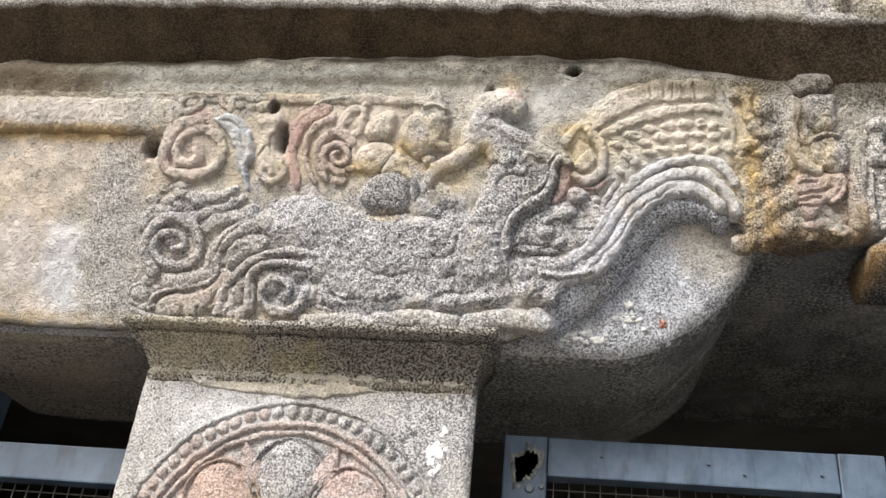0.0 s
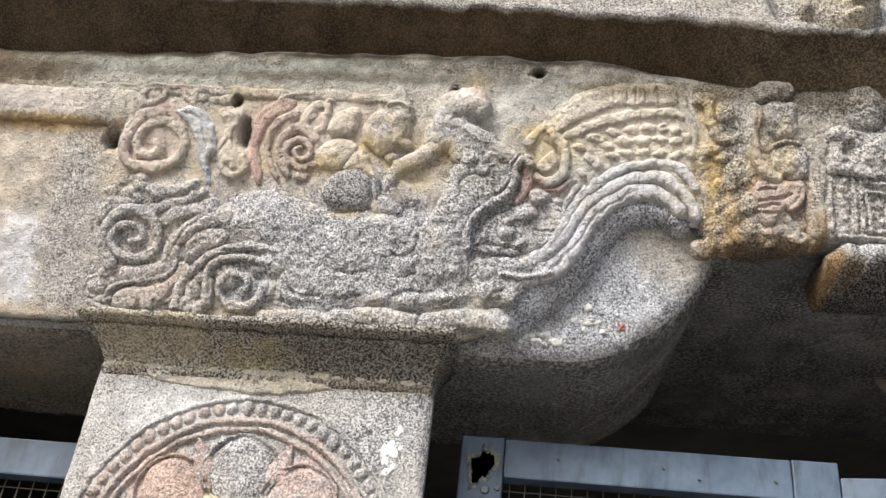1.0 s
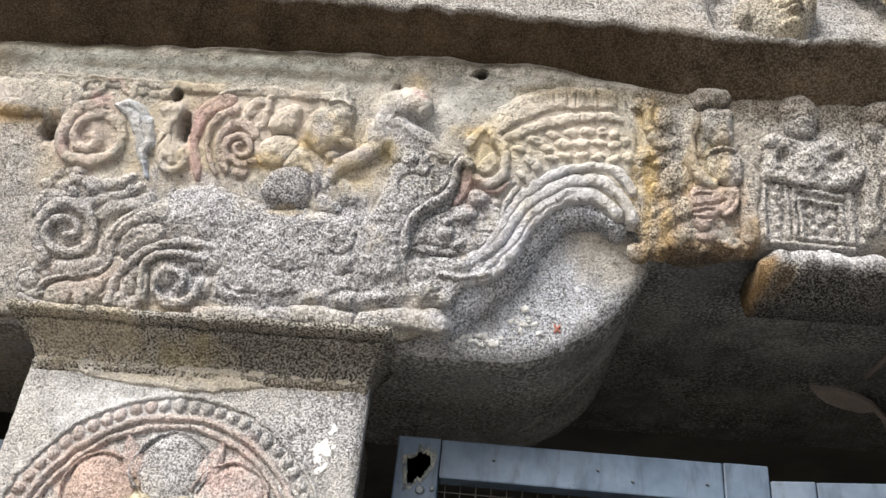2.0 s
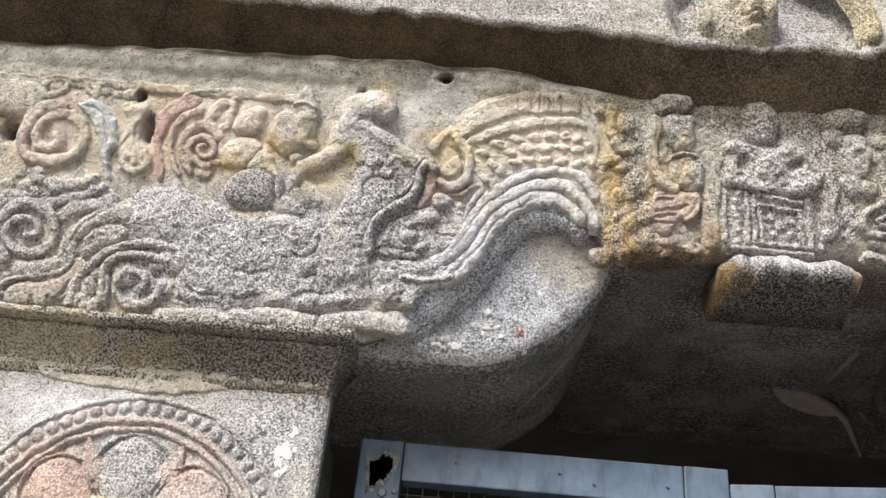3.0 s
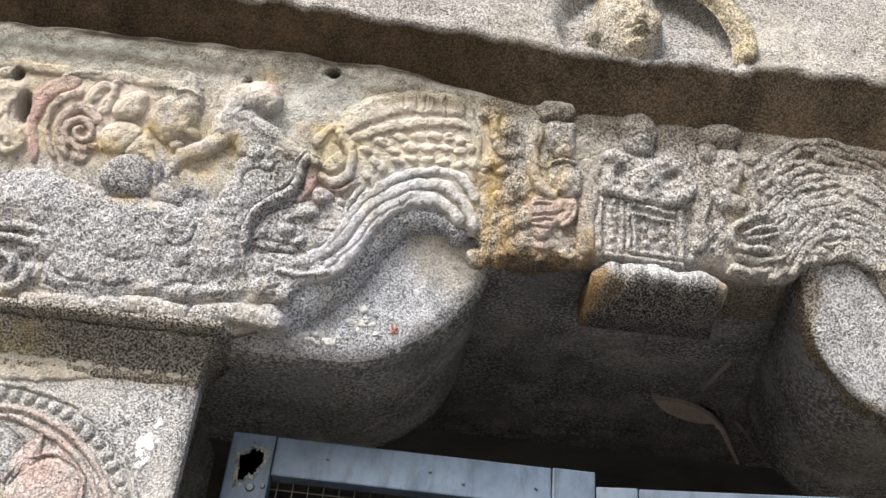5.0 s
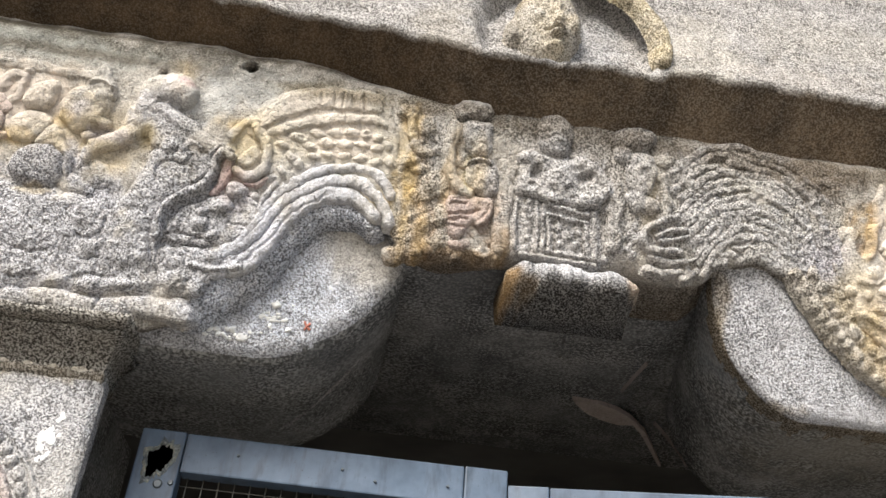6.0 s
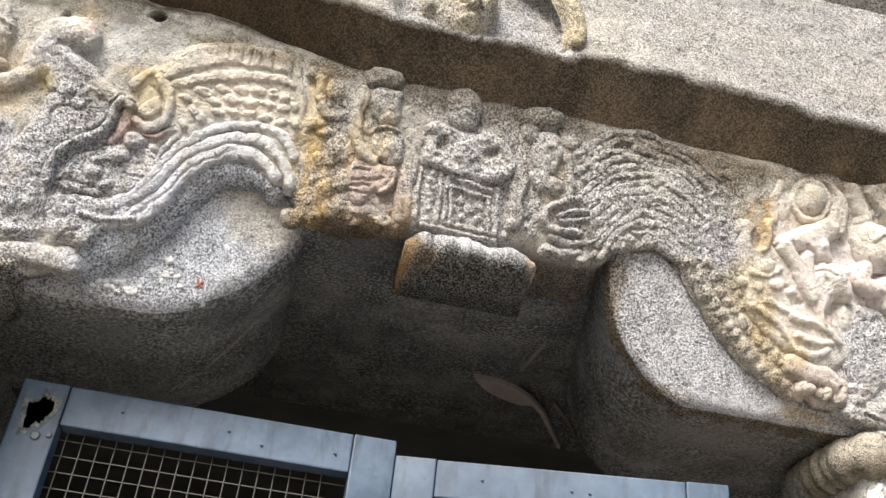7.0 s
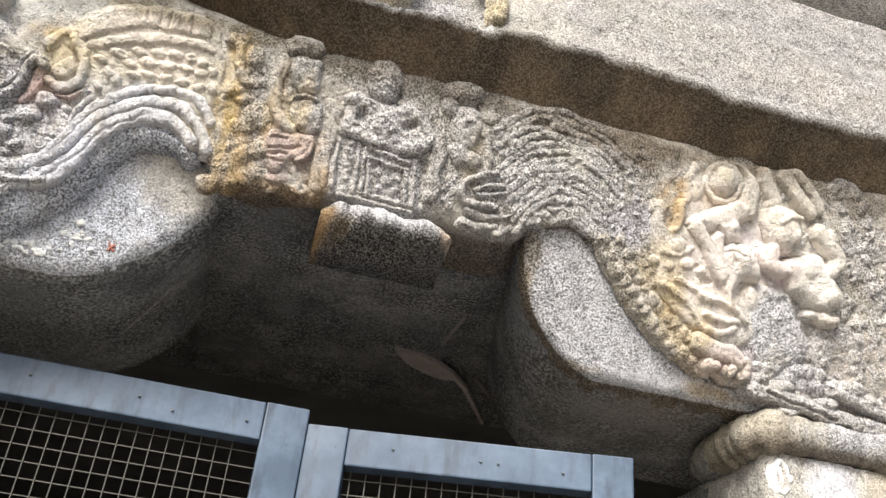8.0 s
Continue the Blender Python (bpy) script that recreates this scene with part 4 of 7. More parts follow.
# browner rock underside with shade in its tint, lighter, greyer and more lichen eastwards
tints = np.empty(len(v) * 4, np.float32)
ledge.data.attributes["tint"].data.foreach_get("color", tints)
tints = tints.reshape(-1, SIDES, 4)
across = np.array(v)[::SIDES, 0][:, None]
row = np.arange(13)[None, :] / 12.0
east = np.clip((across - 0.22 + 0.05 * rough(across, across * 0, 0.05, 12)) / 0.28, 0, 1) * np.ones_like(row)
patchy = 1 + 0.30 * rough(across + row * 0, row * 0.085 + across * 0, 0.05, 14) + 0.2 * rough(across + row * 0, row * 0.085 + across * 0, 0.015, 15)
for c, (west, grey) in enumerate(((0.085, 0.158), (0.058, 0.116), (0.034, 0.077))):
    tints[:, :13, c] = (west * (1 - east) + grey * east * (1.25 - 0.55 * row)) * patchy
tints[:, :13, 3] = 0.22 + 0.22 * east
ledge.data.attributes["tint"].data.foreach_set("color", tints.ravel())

# ---- steel gates with wire mesh ----
def bar(name, parent, x0, x1, y0, y1, z0, z1):
    return part(name, box(bmesh.new(), x0, x1, y0, y1, z0, z1, 0.003), m_steel, parent)


def gate(width, height, stile, rail, label, hinge_left=True):
    """A framed leaf from its upper left corner (0, 0, 0) to the right and down."""
    ob = tagged(new("gate"), label, "gate", "steel gates")
    d = 0.04
    bar("stile", ob, 0, stile, 0, d, -height, 0)
    bar("stile", ob, width - stile, width, 0, d, -height, 0)
    bar("rail", ob, stile + 0.0012, width - stile - 0.0012, 0.001, d, -rail, -0.001)
    bar("rail", ob, stile + 0.0012, width - stile - 0.0012, 0.001, d, -height, -height + rail)
    for n, (x, horizontal) in enumerate([(stile + 0.012 + 0.0262 * k, False) for k in range(int((width - 2 * stile - 0.01) / 0.0262))] +
                                        [(-rail - 0.014 - 0.0262 * k, True) for k in range(14)]):
        bm = bmesh.new()
        r = 0.0009
        if horizontal:
            box(bm, stile, width - stile, d - 0.006, d - 0.006 + 2 * r, x - r, x + r)
        else:
            box(bm, x - r, x + r, d - 0.006 - 2 * r, d - 0.006, -height + rail, -rail)
        part("wire", bm, m_wire, ob)
    return ob


gate_left = gate(0.622, 1.4, 0.074, 0.068, "blue-grey painted steel gate leaf with welded wire mesh")
gate_left.matrix_world = pose(-0.094, 1.515, 2.128)
gate_right = gate(0.56, 1.36, 0.07, 0.066, "blue-grey painted steel gate leaf standing slightly ajar")
gate_right.matrix_world = pose(0.529, 1.515, 2.103, 0, 0, -13)
gate_far = gate(0.60, 1.4, 0.05, 0.066, "blue-grey steel gate leaf behind the pillar")
gate_far.matrix_world = pose(-1.30, 1.515, 2.062)
gate_post = tagged(part("gate_post", box(bmesh.new(), -1.13, -1.048, 1.50, 1.56, 0.0, 2.16, 0.004), m_steel), "blue-grey painted steel gate post", "post")


# ---- carving: raised strokes, domes, spirals and bead rows on a plane ----
def smooth_line(pts, step):
    """A Catmull-Rom curve through the points, with a point every step metres."""
    p = [np.array(q, float) for q in pts]
    if len(p) == 2:
        k = max(2, int(np.linalg.norm(p[1] - p[0]) / step))
        return [p[0] + (p[1] - p[0]) * i / k for i in range(k + 1)]
    p = [2 * p[0] - p[1], *p, 2 * p[-1] - p[-2]]
    out = []
    for a, b, c, d in zip(p, p[1:], p[2:], p[3:]):
        k = max(2, int(np.linalg.norm(c - b) / step))
        for i in range(k):
            t = i / k
            out.append(0.5 * (2 * b + (c - a) * t + (2 * a - 5 * b + 4 * c - d) * t * t + (3 * b - a - 3 * c + d) * t ** 3))
    return out + [p[-2]]


def swept(line, r0, r1, h, power=3.0):
    pts = np.array(line)
    radii = np.linspace(r0, r1, len(pts))

    def height(u, z):
        best = np.full(u.shape, 9.0)
        for a, b, ra, rb in zip(pts[:-1], pts[1:], radii[:-1], radii[1:]):
            d = b - a
            t = np.clip(((u - a[0]) * d[0] + (z - a[1]) * d[1]) / max(1e-12, d @ d), 0, 1)
            best = np.minimum(best, np.hypot(u - a[0] - t * d[0], z - a[1] - t * d[1]) / (ra + (rb - ra) * t))
        r = (r0 + r1) / 2
        return np.where(best < 1, h * np.sqrt(np.clip(1 - best ** power, 0, 1)), -np.clip((best - 1) * r * 2, 0, 0.012))

    m = max(r0, r1) + 0.006
    return height, (pts[:, 0].min() - m, pts[:, 0].max() + m, pts[:, 1].min() - m, pts[:, 1].max() + m), 1


def stroke(r0, r1, h, *pts):
    return [swept(smooth_line(pts, max(r0, r1) * 0.6), r0, r1, h)]


def ribbon(r0, r1, h, *pts):
    """A broad flat band."""
    return [swept(smooth_line(pts, max(r0, r1) * 0.6), r0, r1, h, 6.0)]


def hoop(u, z, radius, r, h):
    return [swept([(u + radius * math.cos(k * math.pi / 24), z + radius * math.sin(k * math.pi / 24)) for k in range(49)], r, r, h)]


def groove(r, h, *pts):
    height, reach, _ = swept(smooth_line(pts, r), r, r, h)
    return [(height, reach, -1)]


def spiral(u, z, r_out, r_in, start, turns, r, h):
    """Winds inwards, clockwise, from the angle start (degrees below the right): a broad band with a narrow groove."""
    r = max(r, 0.41 * r_out / (turns + 0.35))
    line = []
    for k in range(int(40 * turns) + 1):
        s = k / (40 * turns)
        a = radians(start) + 2 * math.pi * turns * s
        q = r_out + (r_in * 0.5 - r_out) * s ** 0.9 - r
        line.append((u + q * math.cos(a), z - q * math.sin(a)))
    return [swept(line, r, r * 0.8, h, 3.5)]


def dome(u0, z0, ru, rz, turn, h):
    c, s = math.cos(radians(turn)), math.sin(radians(turn))

    def height(u, z):
        a, b = (u - u0) * c - (z - z0) * s, (u - u0) * s + (z - z0) * c
        d = np.hypot(a / ru, b / rz)
        return np.where(d < 1, h * np.clip(1 - d ** 2.4, 0, 1) ** 0.55, -np.clip((d - 1) * min(ru, rz) * 2, 0, 0.012))

    m = max(ru, rz) + 0.006
    return [(height, (u0 - m, u0 + m, z0 - m, z0 + m), 1)]


def patch(h, soft, *pts):
    """A raised field with a rounded edge of the given width inside a closed smooth outline."""
    ends = [pts[-1], *pts, pts[0], pts[1]]
    line = np.array(smooth_line(ends, 0.006))
    first = int(np.argmin(np.hypot(*(line - pts[0]).T)[:len(line) // 2]))
    last = len(line) // 2 + int(np.argmin(np.hypot(*(line - pts[0]).T)[len(line) // 2:]))
    line = line[first:last + 1]
    nxt = np.roll(line, -1, 0)

    def height(u, z):
        near, inside = np.full(u.shape, 9.0), np.zeros(u.shape, bool)
        for a, b in zip(line, nxt):
            d = b - a
            t = np.clip(((u - a[0]) * d[0] + (z - a[1]) * d[1]) / max(1e-12, d @ d), 0, 1)
            near = np.minimum(near, np.hypot(u - a[0] - t * d[0], z - a[1] - t * d[1]))
            if a[1] != b[1]:
                inside ^= ((a[1] > z) != (b[1] > z)) & (u < d[0] * (z - a[1]) / d[1] + a[0])
        rise = np.clip(1 - near / soft, 0, 1)
        return np.where(inside, h * np.sqrt(1 - rise ** 2.2), -np.clip(near * 2, 0, 0.012))

    m = 0.008
    return [(height, (line[:, 0].min() - m, line[:, 0].max() + m, line[:, 1].min() - m, line[:, 1].max() + m), 1)]


def hollow(u0, z0, ru, rz, turn, depth):
    """A worn or drilled hollow in a carved form."""
    height, reach, _ = dome(u0, z0, ru, rz, turn, depth)[0]
    return [(height, reach, -1)]


bead_dice = random.Random(4)


def beaded(r, h, *pts):
    """A row of worn lumps on a low ridge."""
    out = [swept(smooth_line(pts, r), r, r, h * 0.5)]
    line = smooth_line(pts, r * 1.35)
    for q in line:
        k = bead_dice.uniform(0.7, 1.1)
        out += dome(q[0] + bead_dice.uniform(-0.2, 0.2) * r, q[1] + bead_dice.uniform(-0.2, 0.2) * r, r * k * bead_dice.uniform(0.7, 1.05), r * k * 0.8,
                    bead_dice.uniform(-50, 50), h * bead_dice.uniform(0.7, 1.1))
    return out


def ragged(r, h, *pts):
    """A wavering ridge, broken here and there."""
    line = smooth_line(pts, r * 2.2)
    line = [(p[0] + bead_dice.uniform(-0.35, 0.35) * r, p[1] + bead_dice.uniform(-0.35, 0.35) * r) for p in line]
    out, k = [], 0
    while k < len(line) - 2:
        n = bead_dice.randint(3, 7)
        out.append(swept(line[k:k + n + 1], r * bead_dice.uniform(0.7, 1.1), r * bead_dice.uniform(0.6, 1.0), h * bead_dice.uniform(0.6, 1.1)))
        k += n + (bead_dice.random() < 0.3)
    return [p for p in out]


def carve(name, material, label, shapes, parent=None, plane=None, wear=1.0, step=0.0018):
    """One carved form as a mesh of its own, standing out of a plane."""
    plane = plane or FACE
    prims = [p for group in shapes for p in group]
    u0, u1 = min(p[1][0] for p in prims), max(p[1][1] for p in prims)
    z0, z1 = min(p[1][2] for p in prims), max(p[1][3] for p in prims)
    us, zs = np.arange(u0, u1 + step, step), np.arange(z0, z1 + step, step)
    U, Z = np.meshgrid(us, zs, indexing="ij")
    bend = 0.0022                       # hand-cut outlines waver
    Uw, Zw = U + bend * rough(U, Z, 0.02, 17) + 0.7 * bend * rough(U, Z, 0.008, 18), Z + bend * rough(U, Z, 0.02, 19) + 0.7 * bend * rough(U, Z, 0.008, 20)
    H = np.full(U.shape, -0.012)
    for height, (a, b, c, d), sign in prims:
        i0, i1 = np.searchsorted(us, (a, b))
        j0, j1 = np.searchsorted(zs, (c, d))
        here = (slice(max(0, i0 - 1), i1 + 1), slice(max(0, j0 - 1), j1 + 1))
        v = height(Uw[here], Zw[here])
        if sign > 0:
            k = 0.005
            e = np.clip(k - np.abs(H[here] - v), 0, None) / k
            H[here] = np.maximum(H[here], v) + e * e * k / 4
        else:
            H[here] -= np.clip(v, 0, None)
    if plane is FACE:
        H = np.where(H > 0, H * (0.5 if material is T_cream else 0.38), H)
    wear *= 0.85 if material is T_grey or material is T_rust else 0.3 if material is T_cream else 0.5
    W = H + np.where(H > -0.004, wear * (worn(U, Z, 0.7, 50) + 0.0016 * rough(U, Z, 0.0055, 55)), 0)
    if plane is FACE:
        W = np.maximum(W - pits(U, Z), -0.03) - 0.3 * rounded_top(U, Z)
    keep = H > -0.009
    n = len(zs)
    quad = keep[:-1, :-1] | keep[1:, :-1] | keep[1:, 1:] | keep[:-1, 1:]
    ii, jj = np.nonzero(quad)
    corners = np.stack([ii * n + jj, (ii + 1) * n + jj, (ii + 1) * n + jj + 1, ii * n + jj + 1], 1)
    used, back = np.unique(corners, return_inverse=True)
    verts = plane.place(U, Z, W).reshape(-1, 3)[used]
    if isinstance(material, bpy.types.Material):
        return mesh_object(name, verts, back.reshape(-1, 4).tolist(), material, parent or lintel, label)
    ob = mesh_object(name, verts, back.reshape(-1, 4).tolist(), m_relief, parent or lintel, label)
    return paint(ob, material, *((None, None) if plane is FACE else (PILLAR_STAINS, (0.47, 0.45, 0.41, 0.6)) if plane is PILLAR else (FRIEZE_STAINS, (0.39, 0.365, 0.325, 0.8))))



def worn_foliage(label, tone, u0, u1, z0, z1, count, seed, r=0.006, h=0.013, parent_zone=None):
    """Half-lost small leaf and curl carving that fills the ground between larger forms."""
    dice = random.Random(seed)
    shapes = []
    for _ in range(count):
        u, z = dice.uniform(u0, u1), dice.uniform(z0, z1)
        if z < edge(u) + 0.015:
            continue
        a, bend, size = dice.uniform(0, 2 * math.pi), dice.uniform(-1.6, 1.6), dice.uniform(0.012, 0.03)
        pts = []
        for k in range(4):
            pts.append((u, z))
            u, z, a = u + size / 3 * math.cos(a), z + size / 3 * math.sin(a), a + bend / 3
        q = r * dice.uniform(0.7, 1.3)
        shapes.append(stroke(q, q * 0.7, h * dice.uniform(0.6, 1.1), *pts))
        if dice.random() < 0.5:
            shapes.append(dome(u, z, q * 1.5, q * 1.2, dice.uniform(0, 180), h * dice.uniform(0.7, 1.2)))
    return tagged(carve("worn_foliage", tone, label, shapes, wear=1.3), kind="")


worn_foliage("half-lost carved foliage, rust and grey", T_face, 0.29, 0.48, 2.37, 2.585, 60, 4, 0.0075, 0.009)
worn_foliage("half-lost carving with grey lichen", T_grey, 0.47, 0.86, 2.39, 2.58, 70, 5, 0.006, 0.009)
worn_foliage("half-lost scale carving with grey lichen", T_grey, 0.72, 1.08, 2.40, 2.59, 80, 6, 0.006, 0.010)
worn_foliage("half-lost carved foliage, bleached stone", T_face, 1.06, 1.30, 2.26, 2.58, 60, 7, 0.0075, 0.010)
worn_foliage("half-lost carved foliage, brown-grey stone", T_grey, 1.28, 1.60, 2.24, 2.58, 120, 8, 0.0075, 0.013)

carve("scroll", T_face, "pale buff carved spiral scroll", [
    stroke(0.0124, 0.0082, 0.028, (-0.6380, 2.5525), (-0.6687, 2.5503), (-0.6910, 2.5272), (-0.6981, 2.4892), (-0.6799, 2.4651), (-0.6358, 2.4640), (-0.6016, 2.4777), (-0.5915, 2.5077), (-0.6072, 2.5320), (-0.6387, 2.5392), (-0.6663, 2.5275), (-0.6769, 2.5028), (-0.6656, 2.4841), (-0.6459, 2.4816), (-0.6328, 2.4931), (-0.6390, 2.5033)),
    hollow(-0.6503, 2.5133, 0.0114, 0.0062, -6, 0.035),
    hollow(-0.6262, 2.5098, 0.0092, 0.0072, -6, 0.035),
])
carve("leaf", T_face, "small carved eye-shaped leaf", [
    stroke(0.0073, 0.0062, 0.018, (-0.6745, 2.5704), (-0.6743, 2.5877), (-0.6567, 2.5974), (-0.6337, 2.5957), (-0.6422, 2.5783), (-0.6641, 2.5705)),
    dome(-0.6549, 2.5838, 0.0125, 0.0083, -6, 0.020),
])
carve("leaf", T_pinkpale, "faded reddish carved leaf", [
    patch(0.014, 0.0062, (-0.6714, 2.5555), (-0.6488, 2.5672), (-0.6183, 2.5713), (-0.6064, 2.5562), (-0.6260, 2.5464), (-0.6617, 2.5422)),
    stroke(0.0062, 0.0051, 0.016, (-0.6342, 2.5978), (-0.6106, 2.5999), (-0.5996, 2.5827), (-0.5906, 2.5752)),
])
carve("foliage", T_face, "small worn carved leaf lumps", [
    stroke(0.0082, 0.0061, 0.016, (-0.5845, 2.5752), (-0.5798, 2.5905), (-0.5620, 2.5964), (-0.5471, 2.5908)),
    dome(-0.5647, 2.5812, 0.0144, 0.0092, -6, 0.015),
    dome(-0.5461, 2.5777, 0.0123, 0.0082, -6, 0.014),
    dome(-0.5252, 2.5791, 0.0143, 0.0102, -6, 0.020),
    dome(-0.5103, 2.5908, 0.0102, 0.0081, -6, 0.018),
    dome(-0.5904, 2.5907, 0.0093, 0.0072, -6, 0.014),
])
carve("plume", T_blue, "blue-grey painted carved plume", [
    patch(0.028, 0.0083, (-0.6158, 2.5565), (-0.5944, 2.5672), (-0.5693, 2.5617), (-0.5483, 2.5440), (-0.5359, 2.5198), (-0.5336, 2.4955), (-0.5429, 2.4768), (-0.5420, 2.4565), (-0.5341, 2.4364), (-0.5448, 2.4435), (-0.5571, 2.4673), (-0.5661, 2.4876), (-0.5722, 2.5080), (-0.5824, 2.5285), (-0.6002, 2.5434)),
    groove(0.0026, 0.006, (-0.6011, 2.5558), (-0.5757, 2.5484), (-0.5572, 2.5259), (-0.5504, 2.4978)),
])
carve("curl", T_face, "pale carved S-shaped curl", [
    patch(0.016, 0.0092, (-0.5373, 2.5624), (-0.5167, 2.5692), (-0.4928, 2.5628), (-0.4970, 2.5420), (-0.5076, 2.5250), (-0.5059, 2.5063), (-0.4892, 2.4880), (-0.4798, 2.4715), (-0.4922, 2.4547), (-0.5182, 2.4542), (-0.5331, 2.4743), (-0.5327, 2.5022), (-0.5252, 2.5304)),
    stroke(0.0080, 0.0060, 0.028, (-0.4848, 2.4870), (-0.4794, 2.4705), (-0.4911, 2.4574), (-0.5080, 2.4571), (-0.5190, 2.4680), (-0.5151, 2.4791), (-0.5029, 2.4775), (-0.5003, 2.4701)),
    dome(-0.5106, 2.5544, 0.0162, 0.0091, -6, 0.022),
    groove(0.0025, 0.008, (-0.5301, 2.4757), (-0.5282, 2.4981), (-0.5173, 2.5114)),
])
carve("band", T_pink, "red-painted curved carved band", [
    patch(0.018, 0.0080, (-0.3992, 2.5822), (-0.4195, 2.5877), (-0.4459, 2.5800), (-0.4670, 2.5572), (-0.4756, 2.5290), (-0.4727, 2.4844), (-0.4613, 2.4441), (-0.4488, 2.4480), (-0.4549, 2.4847), (-0.4567, 2.5180), (-0.4468, 2.5424), (-0.4253, 2.5595), (-0.4060, 2.5672)),
])
carve("rim", T_pinkpale, "thin carved ridge beside a red band", [
    stroke(0.0070, 0.0059, 0.022, (-0.4032, 2.5612), (-0.4299, 2.5478), (-0.4420, 2.5253), (-0.4445, 2.4956), (-0.4354, 2.4699), (-0.4244, 2.4555)),
])
carve("scroll", T_pinkpale, "carved spiral scroll with faded red paint", [
    stroke(0.0108, 0.0069, 0.028, (-0.3642, 2.5220), (-0.3849, 2.5366), (-0.4083, 2.5326), (-0.4233, 2.5101), (-0.4219, 2.4807), (-0.4065, 2.4608)),
    stroke(0.0089, 0.0049, 0.030, (-0.4077, 2.4771), (-0.4122, 2.4972), (-0.4027, 2.5139), (-0.3842, 2.5160), (-0.3715, 2.5033), (-0.3762, 2.4886), (-0.3907, 2.4865), (-0.3956, 2.4984), (-0.3872, 2.5040)),
    stroke(0.0079, 0.0069, 0.022, (-0.4078, 2.4814), (-0.3846, 2.4736), (-0.3616, 2.4795)),
    dome(-0.3839, 2.4602, 0.0157, 0.0088, -6, 0.018),
])
carve("foliage", T_face, "carved curling leaves", [
    stroke(0.0099, 0.0069, 0.024, (-0.3873, 2.5369), (-0.3812, 2.5612), (-0.3656, 2.5763), (-0.3466, 2.5727), (-0.3496, 2.5596)),
    stroke(0.0089, 0.0069, 0.022, (-0.3615, 2.5319), (-0.3486, 2.5432), (-0.3535, 2.5561)),
    dome(-0.3772, 2.5560, 0.0119, 0.0099, -6, 0.020),
    dome(-0.3882, 2.5448, 0.0089, 0.0079, -6, 0.020),
    stroke(0.0060, 0.0050, 0.016, (-0.4314, 2.5841), (-0.4023, 2.5937), (-0.3726, 2.5958)),
    dome(-0.3440, 2.5829, 0.0099, 0.0069, -6, 0.016),
    stroke(0.0069, 0.0059, 0.018, (-0.3588, 2.5175), (-0.3591, 2.4954), (-0.3500, 2.4773)),
])
carve("leaf", T_ochre, "large rounded carved leaf", [
    patch(0.036, 0.0157, (-0.3437, 2.5437), (-0.3313, 2.5623), (-0.3030, 2.5755), (-0.2870, 2.5683), (-0.2886, 2.5480), (-0.2981, 2.5313), (-0.3247, 2.5236), (-0.3405, 2.5271)),
    dome(-0.3200, 2.5435, 0.0196, 0.0127, 9, 0.040),
])
carve("torso", T_ochre, "yellowish carved torso in a leaf", [
    patch(0.030, 0.0128, (-0.3579, 2.5054), (-0.3385, 2.5204), (-0.3057, 2.5226), (-0.2895, 2.5119), (-0.2959, 2.4917), (-0.3159, 2.4732), (-0.3428, 2.4709), (-0.3574, 2.4852)),
    dome(-0.3296, 2.4961, 0.0195, 0.0137, -6, 0.036),
])
carve("carved_figure", T_face, "worn rounded carved figure with a peaked cap", [
    patch(0.044, 0.0214, (-0.2836, 2.5380), (-0.2707, 2.5639), (-0.2481, 2.5724), (-0.2114, 2.5663), (-0.1999, 2.5481), (-0.2071, 2.5226), (-0.2251, 2.5061), (-0.2493, 2.4957), (-0.2709, 2.5054), (-0.2825, 2.5216)),
    patch(0.034, 0.0116, (-0.2481, 2.5633), (-0.2384, 2.5948), (-0.2279, 2.6134), (-0.2161, 2.6079), (-0.2031, 2.5821), (-0.1998, 2.5565), (-0.2224, 2.5507)),
    dome(-0.2446, 2.5246, 0.0232, 0.0270, 4, 0.056),
    dome(-0.2219, 2.5546, 0.0174, 0.0193, -6, 0.050),
    dome(-0.2149, 2.5180, 0.0211, 0.0096, -6, 0.034),
    stroke(0.0039, 0.0029, 0.044, (-0.2407, 2.5770), (-0.2238, 2.5827), (-0.2043, 2.5755)),
    dome(-0.2304, 2.5942, 0.0058, 0.0049, -6, 0.040),
])
carve("arm", T_face, "outstretched carved arm", [
    stroke(0.0171, 0.0105, 0.034, (-0.1491, 2.5280), (-0.1669, 2.5078), (-0.1926, 2.4921), (-0.2185, 2.4809), (-0.2277, 2.4600)),
    dome(-0.2316, 2.4942, 0.0125, 0.0106, -6, 0.034),
    dome(-0.2346, 2.4520, 0.0076, 0.0096, -6, 0.020),
])
carve("rounded_boss", T_boss, "dark lichen-covered rounded boss", [
    patch(0.046, 0.0253, (-0.3443, 2.4281), (-0.3402, 2.4515), (-0.3184, 2.4700), (-0.2842, 2.4760), (-0.2622, 2.4602), (-0.2557, 2.4317), (-0.2687, 2.4119), (-0.2987, 2.4067), (-0.3257, 2.4106)),
    dome(-0.3044, 2.4376, 0.0328, 0.0251, -6, 0.050),
    hollow(-0.3139, 2.4140, 0.0135, 0.0048, -6, 0.012),
])
carve("rounded_boss", T_face, "pale grey rounded stone over the boss", [
    patch(0.032, 0.0136, (-0.3117, 2.4713), (-0.3054, 2.4914), (-0.2891, 2.5080), (-0.2749, 2.4973), (-0.2603, 2.4776), (-0.2453, 2.4509), (-0.2456, 2.4241), (-0.2612, 2.4309), (-0.2687, 2.4594)),
    dome(-0.2855, 2.4859, 0.0194, 0.0155, -6, 0.036),
])
